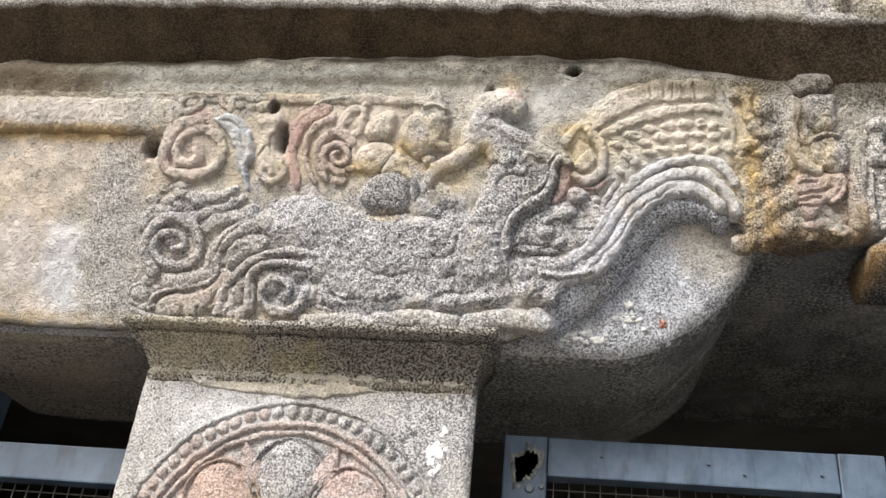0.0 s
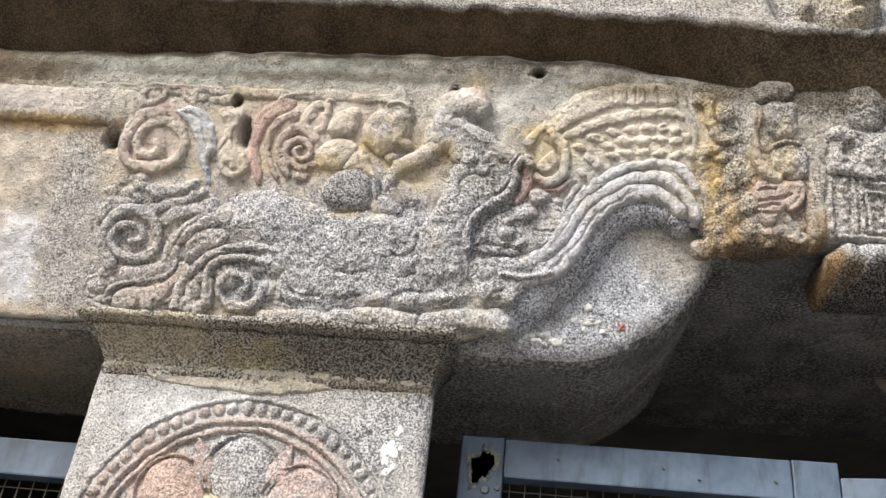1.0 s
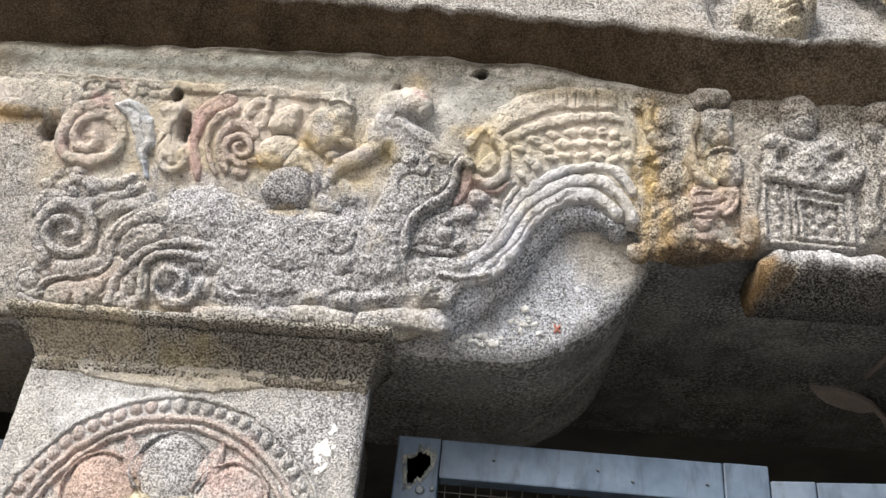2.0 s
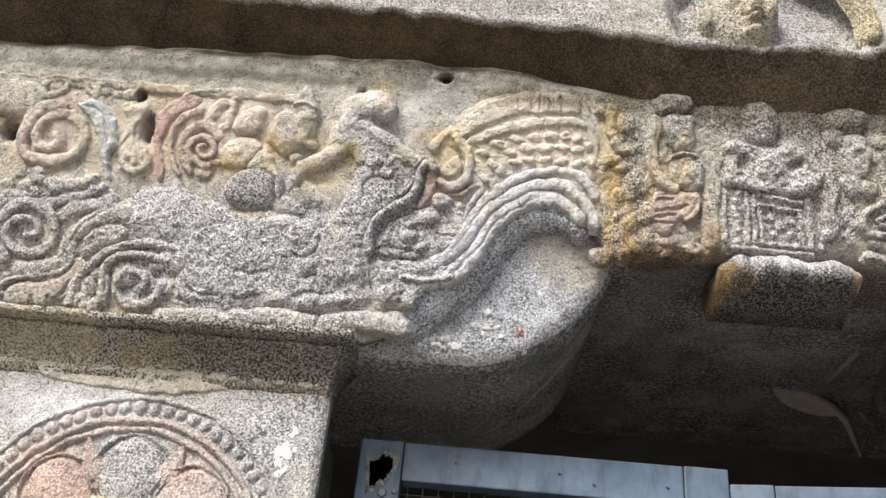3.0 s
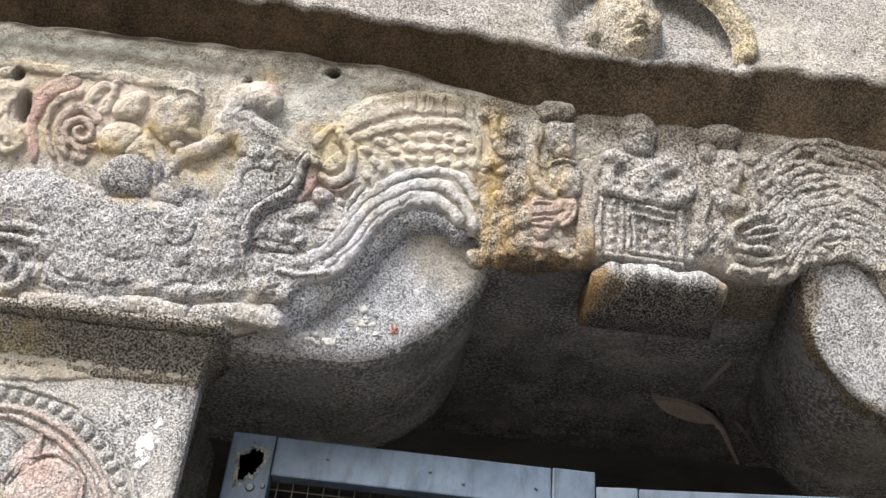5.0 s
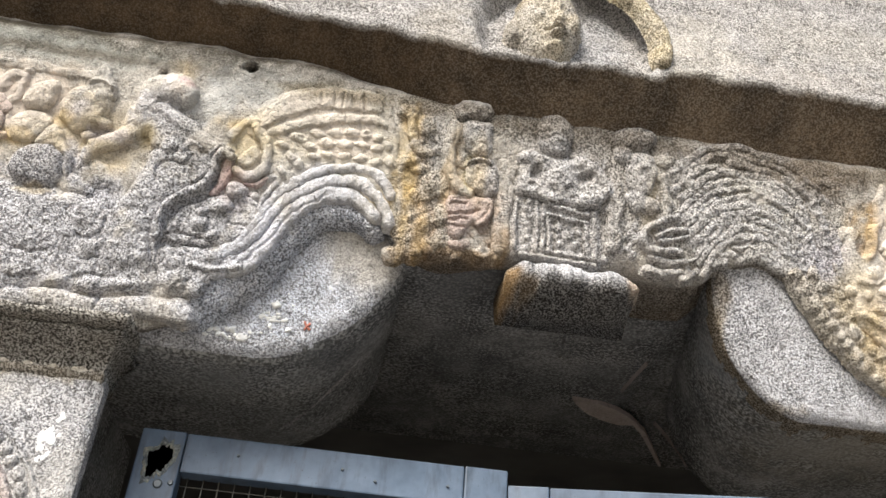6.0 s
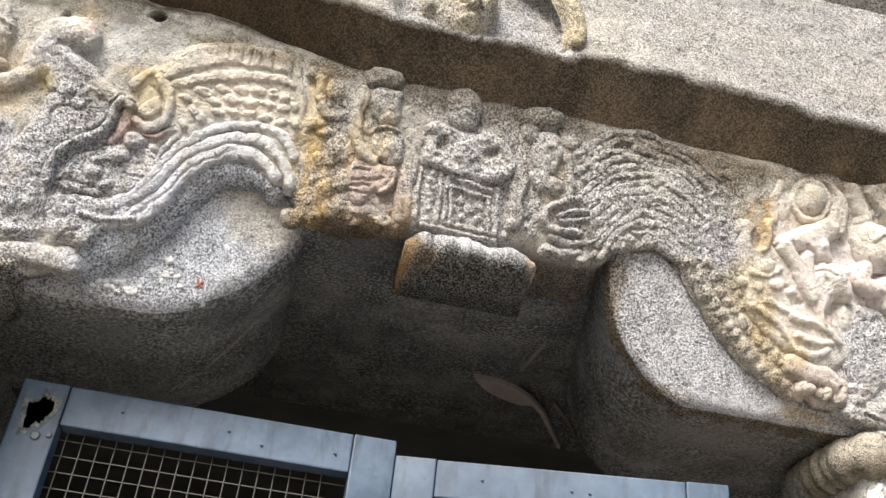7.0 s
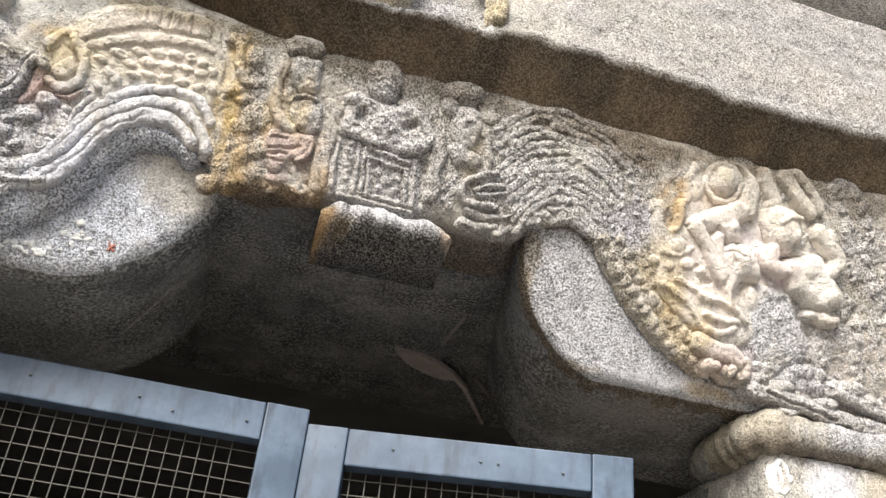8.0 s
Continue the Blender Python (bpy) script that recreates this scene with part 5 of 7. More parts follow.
carve("rubble", T_face, "pale worn lumps below the boss", [
    dome(-0.2788, 2.3990, 0.0325, 0.0115, -6, 0.022),
    dome(-0.2393, 2.4197, 0.0343, 0.0171, 14, 0.020),
    dome(-0.2073, 2.4391, 0.0323, 0.0209, 24, 0.020),
])
carve("carved_figure", T_face, "worn carved crouching figure with rounded head", [
    patch(0.040, 0.0210, (-0.1627, 2.5399), (-0.1654, 2.5745), (-0.1524, 2.6002), (-0.1189, 2.6133), (-0.0867, 2.6080), (-0.0699, 2.5862), (-0.0775, 2.5662), (-0.0977, 2.5569), (-0.0748, 2.5445), (-0.0443, 2.5234), (-0.0161, 2.5060), (-0.0247, 2.4881), (-0.0593, 2.4804), (-0.0963, 2.4798), (-0.1264, 2.4882), (-0.1385, 2.5077), (-0.1573, 2.5074), (-0.1757, 2.5180), (-0.1788, 2.5415), (-0.1688, 2.5489)),
    dome(-0.1134, 2.5837, 0.0418, 0.0256, -10, 0.060),
    dome(-0.0853, 2.5807, 0.0170, 0.0189, -6, 0.056),
    dome(-0.1495, 2.5449, 0.0190, 0.0343, -6, 0.046),
    stroke(0.0133, 0.0148, 0.048, (-0.1349, 2.5557), (-0.1081, 2.5433), (-0.0701, 2.5241), (-0.0343, 2.5014)),
    hollow(-0.1313, 2.6123, 0.0067, 0.0048, -6, 0.030),
    groove(0.0024, 0.008, (-0.1042, 2.5591), (-0.1159, 2.5663), (-0.1326, 2.5588)),
])
carve("haunch", T_grey, "lichen-grey carved haunch and shoulder", [
    patch(0.036, 0.0188, (-0.1264, 2.4867), (-0.0928, 2.5069), (-0.0510, 2.5022), (-0.0248, 2.4920), (-0.0259, 2.4707), (-0.0342, 2.4442), (-0.0665, 2.4259), (-0.0912, 2.4026), (-0.1010, 2.3745), (-0.1382, 2.3805), (-0.1613, 2.3974), (-0.1481, 2.4330), (-0.1343, 2.4563)),
    dome(-0.0995, 2.4965, 0.0188, 0.0159, -6, 0.052),
    dome(-0.1195, 2.4207, 0.0317, 0.0280, -36, 0.044),
    dome(-0.0684, 2.4797, 0.0261, 0.0223, -6, 0.046),
    groove(0.0028, 0.012, (-0.1140, 2.4399), (-0.1112, 2.4614), (-0.0949, 2.4724), (-0.0723, 2.4684), (-0.0617, 2.4837)),
    dome(-0.0855, 2.4444, 0.0242, 0.0167, -26, 0.042),
    stroke(0.0075, 0.0065, 0.046, (-0.0800, 2.4920), (-0.0658, 2.5064), (-0.0489, 2.4978)),
])
carve("makara_body", T_grey, "broad weathered body of a carved makara", [
    patch(0.024, 0.0339, (-0.5262, 2.3802), (-0.5015, 2.4136), (-0.4676, 2.4325), (-0.4185, 2.4336), (-0.3728, 2.4237), (-0.3386, 2.4064), (-0.2614, 2.3958), (-0.1958, 2.4044), (-0.1391, 2.3917), (-0.0995, 2.3752), (-0.0885, 2.3322), (-0.0840, 2.2895), (-0.1057, 2.2666), (-0.1786, 2.2588), (-0.2714, 2.2572), (-0.3655, 2.2521), (-0.4121, 2.2608), (-0.4083, 2.3084), (-0.4310, 2.3486), (-0.4810, 2.3615)),
    dome(-0.4135, 2.3842, 0.0939, 0.0450, 2, 0.034),
    dome(-0.2864, 2.3521, 0.1049, 0.0572, -6, 0.034),
    dome(-0.1549, 2.3468, 0.0652, 0.0596, -6, 0.038),
    dome(-0.3302, 2.2982, 0.0573, 0.0287, -6, 0.032),
    dome(-0.2120, 2.3714, 0.0340, 0.0226, -6, 0.038),
    dome(-0.1266, 2.3734, 0.0279, 0.0242, -6, 0.042),
    dome(-0.3605, 2.2727, 0.0230, 0.0134, -6, 0.034),
] + [
    dome(-0.2914, 2.2855, 0.0341, 0.0189, -6, 0.034),
    dome(-0.2603, 2.3880, 0.0381, 0.0133, -6, 0.034),
    dome(-0.1832, 2.2734, 0.0251, 0.0121, -6, 0.042),
    dome(-0.1332, 2.2787, 0.0460, 0.0129, -12, 0.040),
    dome(-0.2328, 2.2754, 0.0318, 0.0131, -6, 0.034),
    dome(-0.1908, 2.3282, 0.0243, 0.0150, -6, 0.042),
    dome(-0.1352, 2.3213, 0.0370, 0.0222, -6, 0.042),
    dome(-0.4091, 2.3223, 0.0330, 0.0272, -6, 0.028),
    dome(-0.4624, 2.3831, 0.0395, 0.0237, -6, 0.032),
    hollow(-0.2037, 2.4094, 0.0189, 0.0113, 9, 0.024),
    hollow(-0.1756, 2.3958, 0.0122, 0.0113, -6, 0.026),
    hollow(-0.2167, 2.3718, 0.0075, 0.0057, -6, 0.012),
    groove(0.0028, 0.012, (-0.2177, 2.3400), (-0.1970, 2.3389), (-0.1815, 2.3481), (-0.1762, 2.3711)),
] + [
    groove(0.0028, 0.012, (-0.2047, 2.3089), (-0.1918, 2.3128), (-0.1752, 2.3159)),
    groove(0.0019, 0.007, (-0.1715, 2.3889), (-0.1769, 2.3482), (-0.1762, 2.2994)),
    groove(0.0029, 0.012, (-0.3835, 2.2838), (-0.3614, 2.2722), (-0.3310, 2.2750)),
    groove(0.0029, 0.012, (-0.3953, 2.2623), (-0.3641, 2.2564), (-0.3242, 2.2595)),
    groove(0.0024, 0.010, (-0.3060, 2.2706), (-0.2834, 2.2732), (-0.2668, 2.2790)),
    groove(0.0023, 0.010, (-0.2087, 2.2810), (-0.1886, 2.2886), (-0.1625, 2.2860)),
    groove(0.0028, 0.012, (-0.1889, 2.2592), (-0.1523, 2.2674), (-0.1142, 2.2791)),
    groove(0.0024, 0.008, (-0.3146, 2.3124), (-0.2858, 2.3098), (-0.2579, 2.3177)),
    groove(0.0028, 0.012, (-0.1044, 2.3485), (-0.0957, 2.3193), (-0.0893, 2.2971)),
    hollow(-0.0895, 2.3031, 0.0128, 0.0092, -6, 0.014),
])
carve("snout_line", T_grey, "raised rounded rim of the makara snout", [
    stroke(0.0083, 0.0074, 0.054, (0.0008, 2.4908), (-0.0140, 2.4976), (-0.0227, 2.4834), (-0.0255, 2.4587), (-0.0412, 2.4392), (-0.0679, 2.4229), (-0.0872, 2.4033), (-0.0954, 2.3787), (-0.0936, 2.3581)),
    stroke(0.0046, 0.0037, 0.050, (-0.0014, 2.5017), (-0.0197, 2.5050), (-0.0321, 2.4906), (-0.0348, 2.4641), (-0.0524, 2.4462)),
])
carve("jaw", T_pink, "red-painted carved mouth", [
    patch(0.026, 0.0065, (-0.0117, 2.4824), (-0.0011, 2.4968), (0.0085, 2.4810), (0.0073, 2.4598), (-0.0031, 2.4420), (-0.0171, 2.4260), (-0.0247, 2.4346), (-0.0162, 2.4523)),
])
carve("jaw_plate", T_grey, "weathered carved jaw with grooves", [
    patch(0.022, 0.0092, (-0.0848, 2.3757), (-0.0729, 2.3970), (-0.0460, 2.4151), (-0.0119, 2.4316), (0.0333, 2.4396), (0.0573, 2.4210), (0.0509, 2.3879), (0.0265, 2.3615), (-0.0002, 2.3504), (-0.0455, 2.3525), (-0.0857, 2.3531)),
    groove(0.0037, 0.016, (-0.0066, 2.4386), (-0.0373, 2.4238), (-0.0661, 2.4056), (-0.0819, 2.3841)),
    groove(0.0028, 0.014, (-0.0883, 2.3595), (-0.0591, 2.3672), (-0.0352, 2.3644), (-0.0078, 2.3617)),
    dome(-0.0649, 2.3828, 0.0184, 0.0110, -31, 0.028),
    groove(0.0018, 0.008, (0.0095, 2.3900), (0.0439, 2.3908)),
])
carve("tooth", T_grey, "rounded carved tooth", [
    dome(0.0167, 2.4420, 0.0192, 0.0155, -16, 0.056),
])
carve("tooth", T_grey, "rounded carved tooth", [
    dome(-0.0022, 2.4142, 0.0210, 0.0137, -16, 0.050),
])
carve("tooth", T_grey, "rounded carved tooth", [
    dome(-0.0272, 2.4036, 0.0128, 0.0092, -16, 0.044),
])
carve("tooth", T_grey, "rounded carved tooth", [
    dome(-0.0320, 2.3845, 0.0174, 0.0137, -16, 0.044),
])
carve("tooth", T_grey, "rounded carved tooth", [
    dome(-0.0098, 2.3682, 0.0136, 0.0100, -16, 0.038),
])
carve("lower_jaw", T_grey, "weathered carved lower jaw", [
    patch(0.022, 0.0110, (-0.0871, 2.3427), (-0.0363, 2.3494), (0.0088, 2.3507), (0.0449, 2.3432), (0.0454, 2.3227), (0.0101, 2.3097), (-0.0202, 2.2748), (-0.0696, 2.2697), (-0.0838, 2.3067)),
    dome(0.0002, 2.3377, 0.0217, 0.0118, -6, 0.036),
    dome(0.0292, 2.3251, 0.0180, 0.0081, -6, 0.034),
    stroke(0.0055, 0.0045, 0.036, (-0.0334, 2.3188), (0.0008, 2.3182), (0.0433, 2.3288)),
    dome(-0.0539, 2.2930, 0.0245, 0.0182, -6, 0.046),
    dome(-0.0233, 2.2894, 0.0181, 0.0145, -6, 0.036),
    dome(-0.0580, 2.3242, 0.0219, 0.0128, -6, 0.032),
    groove(0.0027, 0.012, (-0.0557, 2.2777), (-0.0436, 2.2935), (-0.0293, 2.2991)),
    groove(0.0023, 0.010, (-0.0911, 2.3402), (-0.0638, 2.3462), (-0.0380, 2.3401)),
])
carve("tusk", T_face, "curled carved tusk with reddish edge", [
    stroke(0.0101, 0.0083, 0.036, (0.0322, 2.5426), (0.0490, 2.5268), (0.0569, 2.5004), (0.0503, 2.4774), (0.0325, 2.4665), (0.0123, 2.4732)),
    patch(0.022, 0.0055, (0.0101, 2.4902), (0.0312, 2.5172), (0.0423, 2.5120), (0.0411, 2.4890), (0.0250, 2.4798)),
    stroke(0.0083, 0.0074, 0.024, (-0.0058, 2.5272), (0.0102, 2.5471), (0.0266, 2.5527)),
    hollow(0.0218, 2.5352, 0.0083, 0.0074, -6, 0.020),
])
carve("rim", T_pink, "narrow red-painted edge of the tusk", [
    stroke(0.0036, 0.0037, 0.024, (0.0615, 2.4680), (0.0474, 2.4555), (0.0292, 2.4569)),
])
carve("spiral", T_grey, "large carved tail spiral with grey lichen", [
    stroke(0.0112, 0.0071, 0.032, (-0.6955, 2.3026), (-0.7124, 2.3257), (-0.7124, 2.3604), (-0.6927, 2.3847), (-0.6630, 2.3919), (-0.6334, 2.3807), (-0.6186, 2.3556), (-0.6209, 2.3301), (-0.6424, 2.3151), (-0.6705, 2.3142), (-0.6933, 2.3280), (-0.6978, 2.3489), (-0.6843, 2.3648), (-0.6623, 2.3672), (-0.6449, 2.3567), (-0.6485, 2.3429), (-0.6633, 2.3398)),
    dome(-0.6710, 2.3531, 0.0092, 0.0081, -6, 0.018),
])
carve("band", T_grey, "broad curved carved tail band", [
    stroke(0.0169, 0.0121, 0.028, (-0.5032, 2.3932), (-0.5416, 2.3796), (-0.5734, 2.3588), (-0.5910, 2.3348), (-0.5983, 2.3094), (-0.6248, 2.2951), (-0.6665, 2.2911)),
    stroke(0.0050, 0.0051, 0.026, (-0.5811, 2.3334), (-0.5843, 2.3063), (-0.6101, 2.2858), (-0.6554, 2.2790), (-0.6865, 2.2689), (-0.6969, 2.2542)),
    groove(0.0025, 0.006, (-0.5358, 2.3870), (-0.5698, 2.3660), (-0.5873, 2.3401)),
])
carve("leaf", T_face, "lobed carved tail leaf", [
    patch(0.026, 0.0110, (-0.5676, 2.3176), (-0.5520, 2.3002), (-0.5574, 2.2751), (-0.5726, 2.2498), (-0.5959, 2.2454), (-0.6145, 2.2341), (-0.6389, 2.2385), (-0.6597, 2.2280), (-0.6812, 2.2405), (-0.6812, 2.2584), (-0.6604, 2.2698), (-0.6169, 2.2749), (-0.5870, 2.2937)),
    groove(0.0030, 0.012, (-0.6389, 2.2393), (-0.6361, 2.2501)),
    groove(0.0030, 0.012, (-0.6090, 2.2404), (-0.6101, 2.2511)),
    groove(0.0030, 0.012, (-0.5805, 2.2735), (-0.5906, 2.2553), (-0.5996, 2.2461)),
    dome(-0.6590, 2.2448, 0.0181, 0.0121, -6, 0.030),
    dome(-0.6220, 2.2443, 0.0150, 0.0100, -6, 0.030),
])
carve("leaf", T_grey, "carved leaf with small curls", [
    patch(0.028, 0.0110, (-0.5686, 2.3301), (-0.5644, 2.3482), (-0.5461, 2.3650), (-0.5209, 2.3711), (-0.4946, 2.3645), (-0.4989, 2.3464), (-0.5274, 2.3349), (-0.5533, 2.3162), (-0.5686, 2.3103)),
    stroke(0.0050, 0.0040, 0.034, (-0.5569, 2.3409), (-0.5483, 2.3537), (-0.5326, 2.3560), (-0.5278, 2.3471), (-0.5393, 2.3432)),
    dome(-0.5751, 2.3249, 0.0090, 0.0080, -6, 0.020),
    dome(-0.5689, 2.3087, 0.0130, 0.0060, -6, 0.024),
    hollow(-0.5780, 2.3276, 0.0060, 0.0040, -6, 0.010),
])
carve("leaf", T_grey, "pointed carved leaves above the tail", [
    stroke(0.0131, 0.0090, 0.026, (-0.6057, 2.3781), (-0.5870, 2.3914), (-0.5536, 2.3976), (-0.5133, 2.3931)),
    stroke(0.0122, 0.0081, 0.026, (-0.6303, 2.4198), (-0.6085, 2.4239), (-0.5792, 2.4338), (-0.5619, 2.4415)),
    stroke(0.0091, 0.0080, 0.024, (-0.6299, 2.3941), (-0.6027, 2.4039), (-0.5735, 2.4138), (-0.5467, 2.4272)),
    dome(-0.5344, 2.4054, 0.0160, 0.0130, -6, 0.026),
    dome(-0.5664, 2.4214, 0.0121, 0.0091, -6, 0.022),
    dome(-0.6383, 2.4293, 0.0143, 0.0092, -6, 0.020),
])
carve("foliage", T_grey, "lichen-covered carved leaf lumps", [
    stroke(0.0103, 0.0092, 0.020, (-0.7227, 2.3792), (-0.7103, 2.3962), (-0.6805, 2.4043)),
    dome(-0.7047, 2.4036, 0.0165, 0.0113, -6, 0.022),
    dome(-0.6822, 2.4191, 0.0144, 0.0123, -6, 0.020),
    dome(-0.7101, 2.4244, 0.0145, 0.0103, -6, 0.016),
    dome(-0.6648, 2.4102, 0.0123, 0.0102, -6, 0.020),
    dome(-0.6618, 2.4328, 0.0144, 0.0092, -6, 0.016),
    dome(-0.7205, 2.3924, 0.0103, 0.0093, -6, 0.018),
    dome(-0.6633, 2.4441, 0.0185, 0.0082, -6, 0.014),
    dome(-0.6916, 2.4398, 0.0144, 0.0083, -6, 0.014),
])
carve("curl", T_grey, "small round carved knob", [
    dome(-0.7177, 2.2677, 0.0163, 0.0153, -6, 0.032),
    hoop(-0.7201, 2.2681, 0.0173, 0.0041, 0.018),
])
carve("foliage", T_grey, "small lichen-grey carved lumps", [
    dome(-0.7023, 2.2921, 0.0163, 0.0092, -6, 0.020),
    dome(-0.7009, 2.2489, 0.0202, 0.0081, -6, 0.022),
    stroke(0.0061, 0.0050, 0.018, (-0.7272, 2.2427), (-0.7082, 2.2362), (-0.6817, 2.2336)),
    dome(-0.6870, 2.2800, 0.0101, 0.0061, -6, 0.018),
    dome(-0.7262, 2.2935, 0.0092, 0.0061, -6, 0.012),
    stroke(0.0061, 0.0050, 0.018, (-0.7253, 2.2266), (-0.6965, 2.2224), (-0.6603, 2.2220)),
])
carve("arch_rim", T_grey, "carved rims round the makara eye", [
    stroke(0.0089, 0.0068, 0.032, (-0.5732, 2.2442), (-0.5721, 2.2726), (-0.5530, 2.2981), (-0.5259, 2.3240), (-0.4842, 2.3413), (-0.4454, 2.3441), (-0.4138, 2.3379)),
    stroke(0.0069, 0.0058, 0.034, (-0.5187, 2.2514), (-0.5240, 2.2865), (-0.5164, 2.3099), (-0.4884, 2.3250), (-0.4474, 2.3244), (-0.4197, 2.3182)),
    stroke(0.0039, 0.0039, 0.028, (-0.5134, 2.2501), (-0.5169, 2.2870)),
    groove(0.0025, 0.008, (-0.5186, 2.3312), (-0.4816, 2.3377), (-0.4323, 2.3355)),
])
carve("wing", T_grey, "carved scalloped lobes", [
    dome(-0.5562, 2.2485, 0.0178, 0.0168, -6, 0.030),
    dome(-0.5337, 2.2422, 0.0138, 0.0138, -6, 0.032),
    dome(-0.5469, 2.2718, 0.0158, 0.0178, -6, 0.028),
    dome(-0.5353, 2.2918, 0.0129, 0.0119, -6, 0.026),
    groove(0.0030, 0.010, (-0.5586, 2.2334), (-0.5564, 2.2512)),
    dome(-0.5247, 2.2604, 0.0079, 0.0177, -6, 0.024),
])
carve("spiral", T_grey, "worn carved spiral eye", [
    dome(-0.4888, 2.2952, 0.0236, 0.0196, -6, 0.024),
    stroke(0.0097, 0.0058, 0.034, (-0.4247, 2.2845), (-0.4324, 2.2615), (-0.4601, 2.2483), (-0.4899, 2.2560), (-0.5017, 2.2784), (-0.4860, 2.2984), (-0.4604, 2.2957), (-0.4513, 2.2801), (-0.4641, 2.2709)),
    hollow(-0.4676, 2.2685, 0.0088, 0.0088, -6, 0.016),
    dome(-0.4174, 2.2782, 0.0155, 0.0174, -6, 0.024),
    dome(-0.4376, 2.3093, 0.0175, 0.0088, -6, 0.022),
])
carve("fan_ground", T_ochre, "yellowish carved fan field", [
    patch(0.012, 0.0111, (-0.0056, 2.5212), (0.0100, 2.5555), (0.0332, 2.5828), (0.0658, 2.6067), (0.1113, 2.6224), (0.1658, 2.6290), (0.2271, 2.6256), (0.2610, 2.5759), (0.2680, 2.5215), (0.2575, 2.4952), (0.2046, 2.5030), (0.1494, 2.4951), (0.1050, 2.4716), (0.0712, 2.4499), (0.0523, 2.4847), (0.0423, 2.5183), (0.0254, 2.5323)),
])
carve("arch_band", T_ochre, "broad yellowish carved arch band", [
    patch(0.024, 0.0074, (0.0360, 2.5420), (0.0388, 2.5762), (0.0694, 2.6017), (0.1111, 2.6182), (0.1654, 2.6257), (0.2211, 2.6224), (0.2319, 2.5957), (0.1783, 2.5917), (0.1298, 2.5842), (0.0829, 2.5676), (0.0506, 2.5458)),
    groove(0.0023, 0.010, (0.1300, 2.6193), (0.1331, 2.5976)),
    groove(0.0023, 0.010, (0.1501, 2.6194), (0.1531, 2.5978)),
    groove(0.0023, 0.010, (0.1646, 2.6195), (0.1676, 2.5979)),
    groove(0.0023, 0.010, (0.1809, 2.6196), (0.1838, 2.5980)),
    groove(0.0023, 0.010, (0.1990, 2.6197), (0.2018, 2.5981)),
])
carve("arch_band", T_ochre, "smooth yellowish carved arch band", [
    patch(0.026, 0.0064, (0.0416, 2.5365), (0.0848, 2.5629), (0.1316, 2.5795), (0.1783, 2.5870), (0.2300, 2.5901), (0.2478, 2.5743), (0.2105, 2.5731), (0.1606, 2.5664), (0.1067, 2.5525), (0.0582, 2.5314)),
    groove(0.0018, 0.012, (0.1749, 2.5889), (0.1787, 2.5711)),
])
carve("feather_row", T_ochre, "row of carved feathers", [
    dome(0.1034, 2.5373, 0.0200, 0.0091, 6, 0.026),
    dome(0.0784, 2.5210, 0.0164, 0.0082, 14, 0.026),
    dome(0.1321, 2.5483, 0.0163, 0.0081, 6, 0.026),
    dome(0.1607, 2.5540, 0.0153, 0.0090, 2, 0.026),
    dome(0.1875, 2.5578, 0.0144, 0.0081, -2, 0.026),
    dome(0.2106, 2.5598, 0.0134, 0.0089, -6, 0.026),
    dome(0.2319, 2.5565, 0.0125, 0.0089, -16, 0.026),
    hollow(0.1077, 2.5381, 0.0073, 0.0036, -6, 0.008),
    hollow(0.2119, 2.5607, 0.0063, 0.0027, -6, 0.008),
])
carve("feather_row", T_ochre, "row of carved feathers", [
    dome(0.0968, 2.5054, 0.0145, 0.0082, 24, 0.026),
    dome(0.1216, 2.5269, 0.0163, 0.0081, 10, 0.026),
    dome(0.1484, 2.5352, 0.0180, 0.0090, 2, 0.026),
    dome(0.1787, 2.5383, 0.0179, 0.0099, -2, 0.026),
    dome(0.2072, 2.5404, 0.0152, 0.0071, -6, 0.026),
    dome(0.2320, 2.5389, 0.0133, 0.0071, -16, 0.026),
    dome(0.2496, 2.5462, 0.0089, 0.0106, -26, 0.026),
])
carve("feather_row", T_ochre, "row of carved feathers", [
    dome(0.0828, 2.4821, 0.0127, 0.0073, 34, 0.028),
    dome(0.1095, 2.4966, 0.0136, 0.0081, 24, 0.028),
    dome(0.1308, 2.5110, 0.0135, 0.0081, 14, 0.028),
    dome(0.1539, 2.5175, 0.0144, 0.0081, 2, 0.028),
    dome(0.1806, 2.5196, 0.0152, 0.0072, -4, 0.028),
    dome(0.2090, 2.5192, 0.0151, 0.0080, -10, 0.028),
    dome(0.2354, 2.5160, 0.0133, 0.0080, -22, 0.028),
    dome(0.2547, 2.5198, 0.0088, 0.0124, -36, 0.028),
    groove(0.0023, 0.010, (0.1315, 2.5242), (0.1764, 2.5266), (0.2281, 2.5326)),
])
carve("arch_roll", T_pale, "smooth rounded carved arch roll", [
    stroke(0.0081, 0.0079, 0.026, (0.0301, 2.3579), (0.0524, 2.3963), (0.0784, 2.4368), (0.1118, 2.4705), (0.1578, 2.4949), (0.2039, 2.5027), (0.2426, 2.4937), (0.2654, 2.4682)),
])
carve("arch_roll", T_pale, "smooth pale carved arch roll", [
    stroke(0.0109, 0.0096, 0.026, (0.0055, 2.3418), (0.0443, 2.3652), (0.0702, 2.4020), (0.0981, 2.4389), (0.1333, 2.4648), (0.1758, 2.4795), (0.2164, 2.4794), (0.2497, 2.4576), (0.2688, 2.4255)),
])
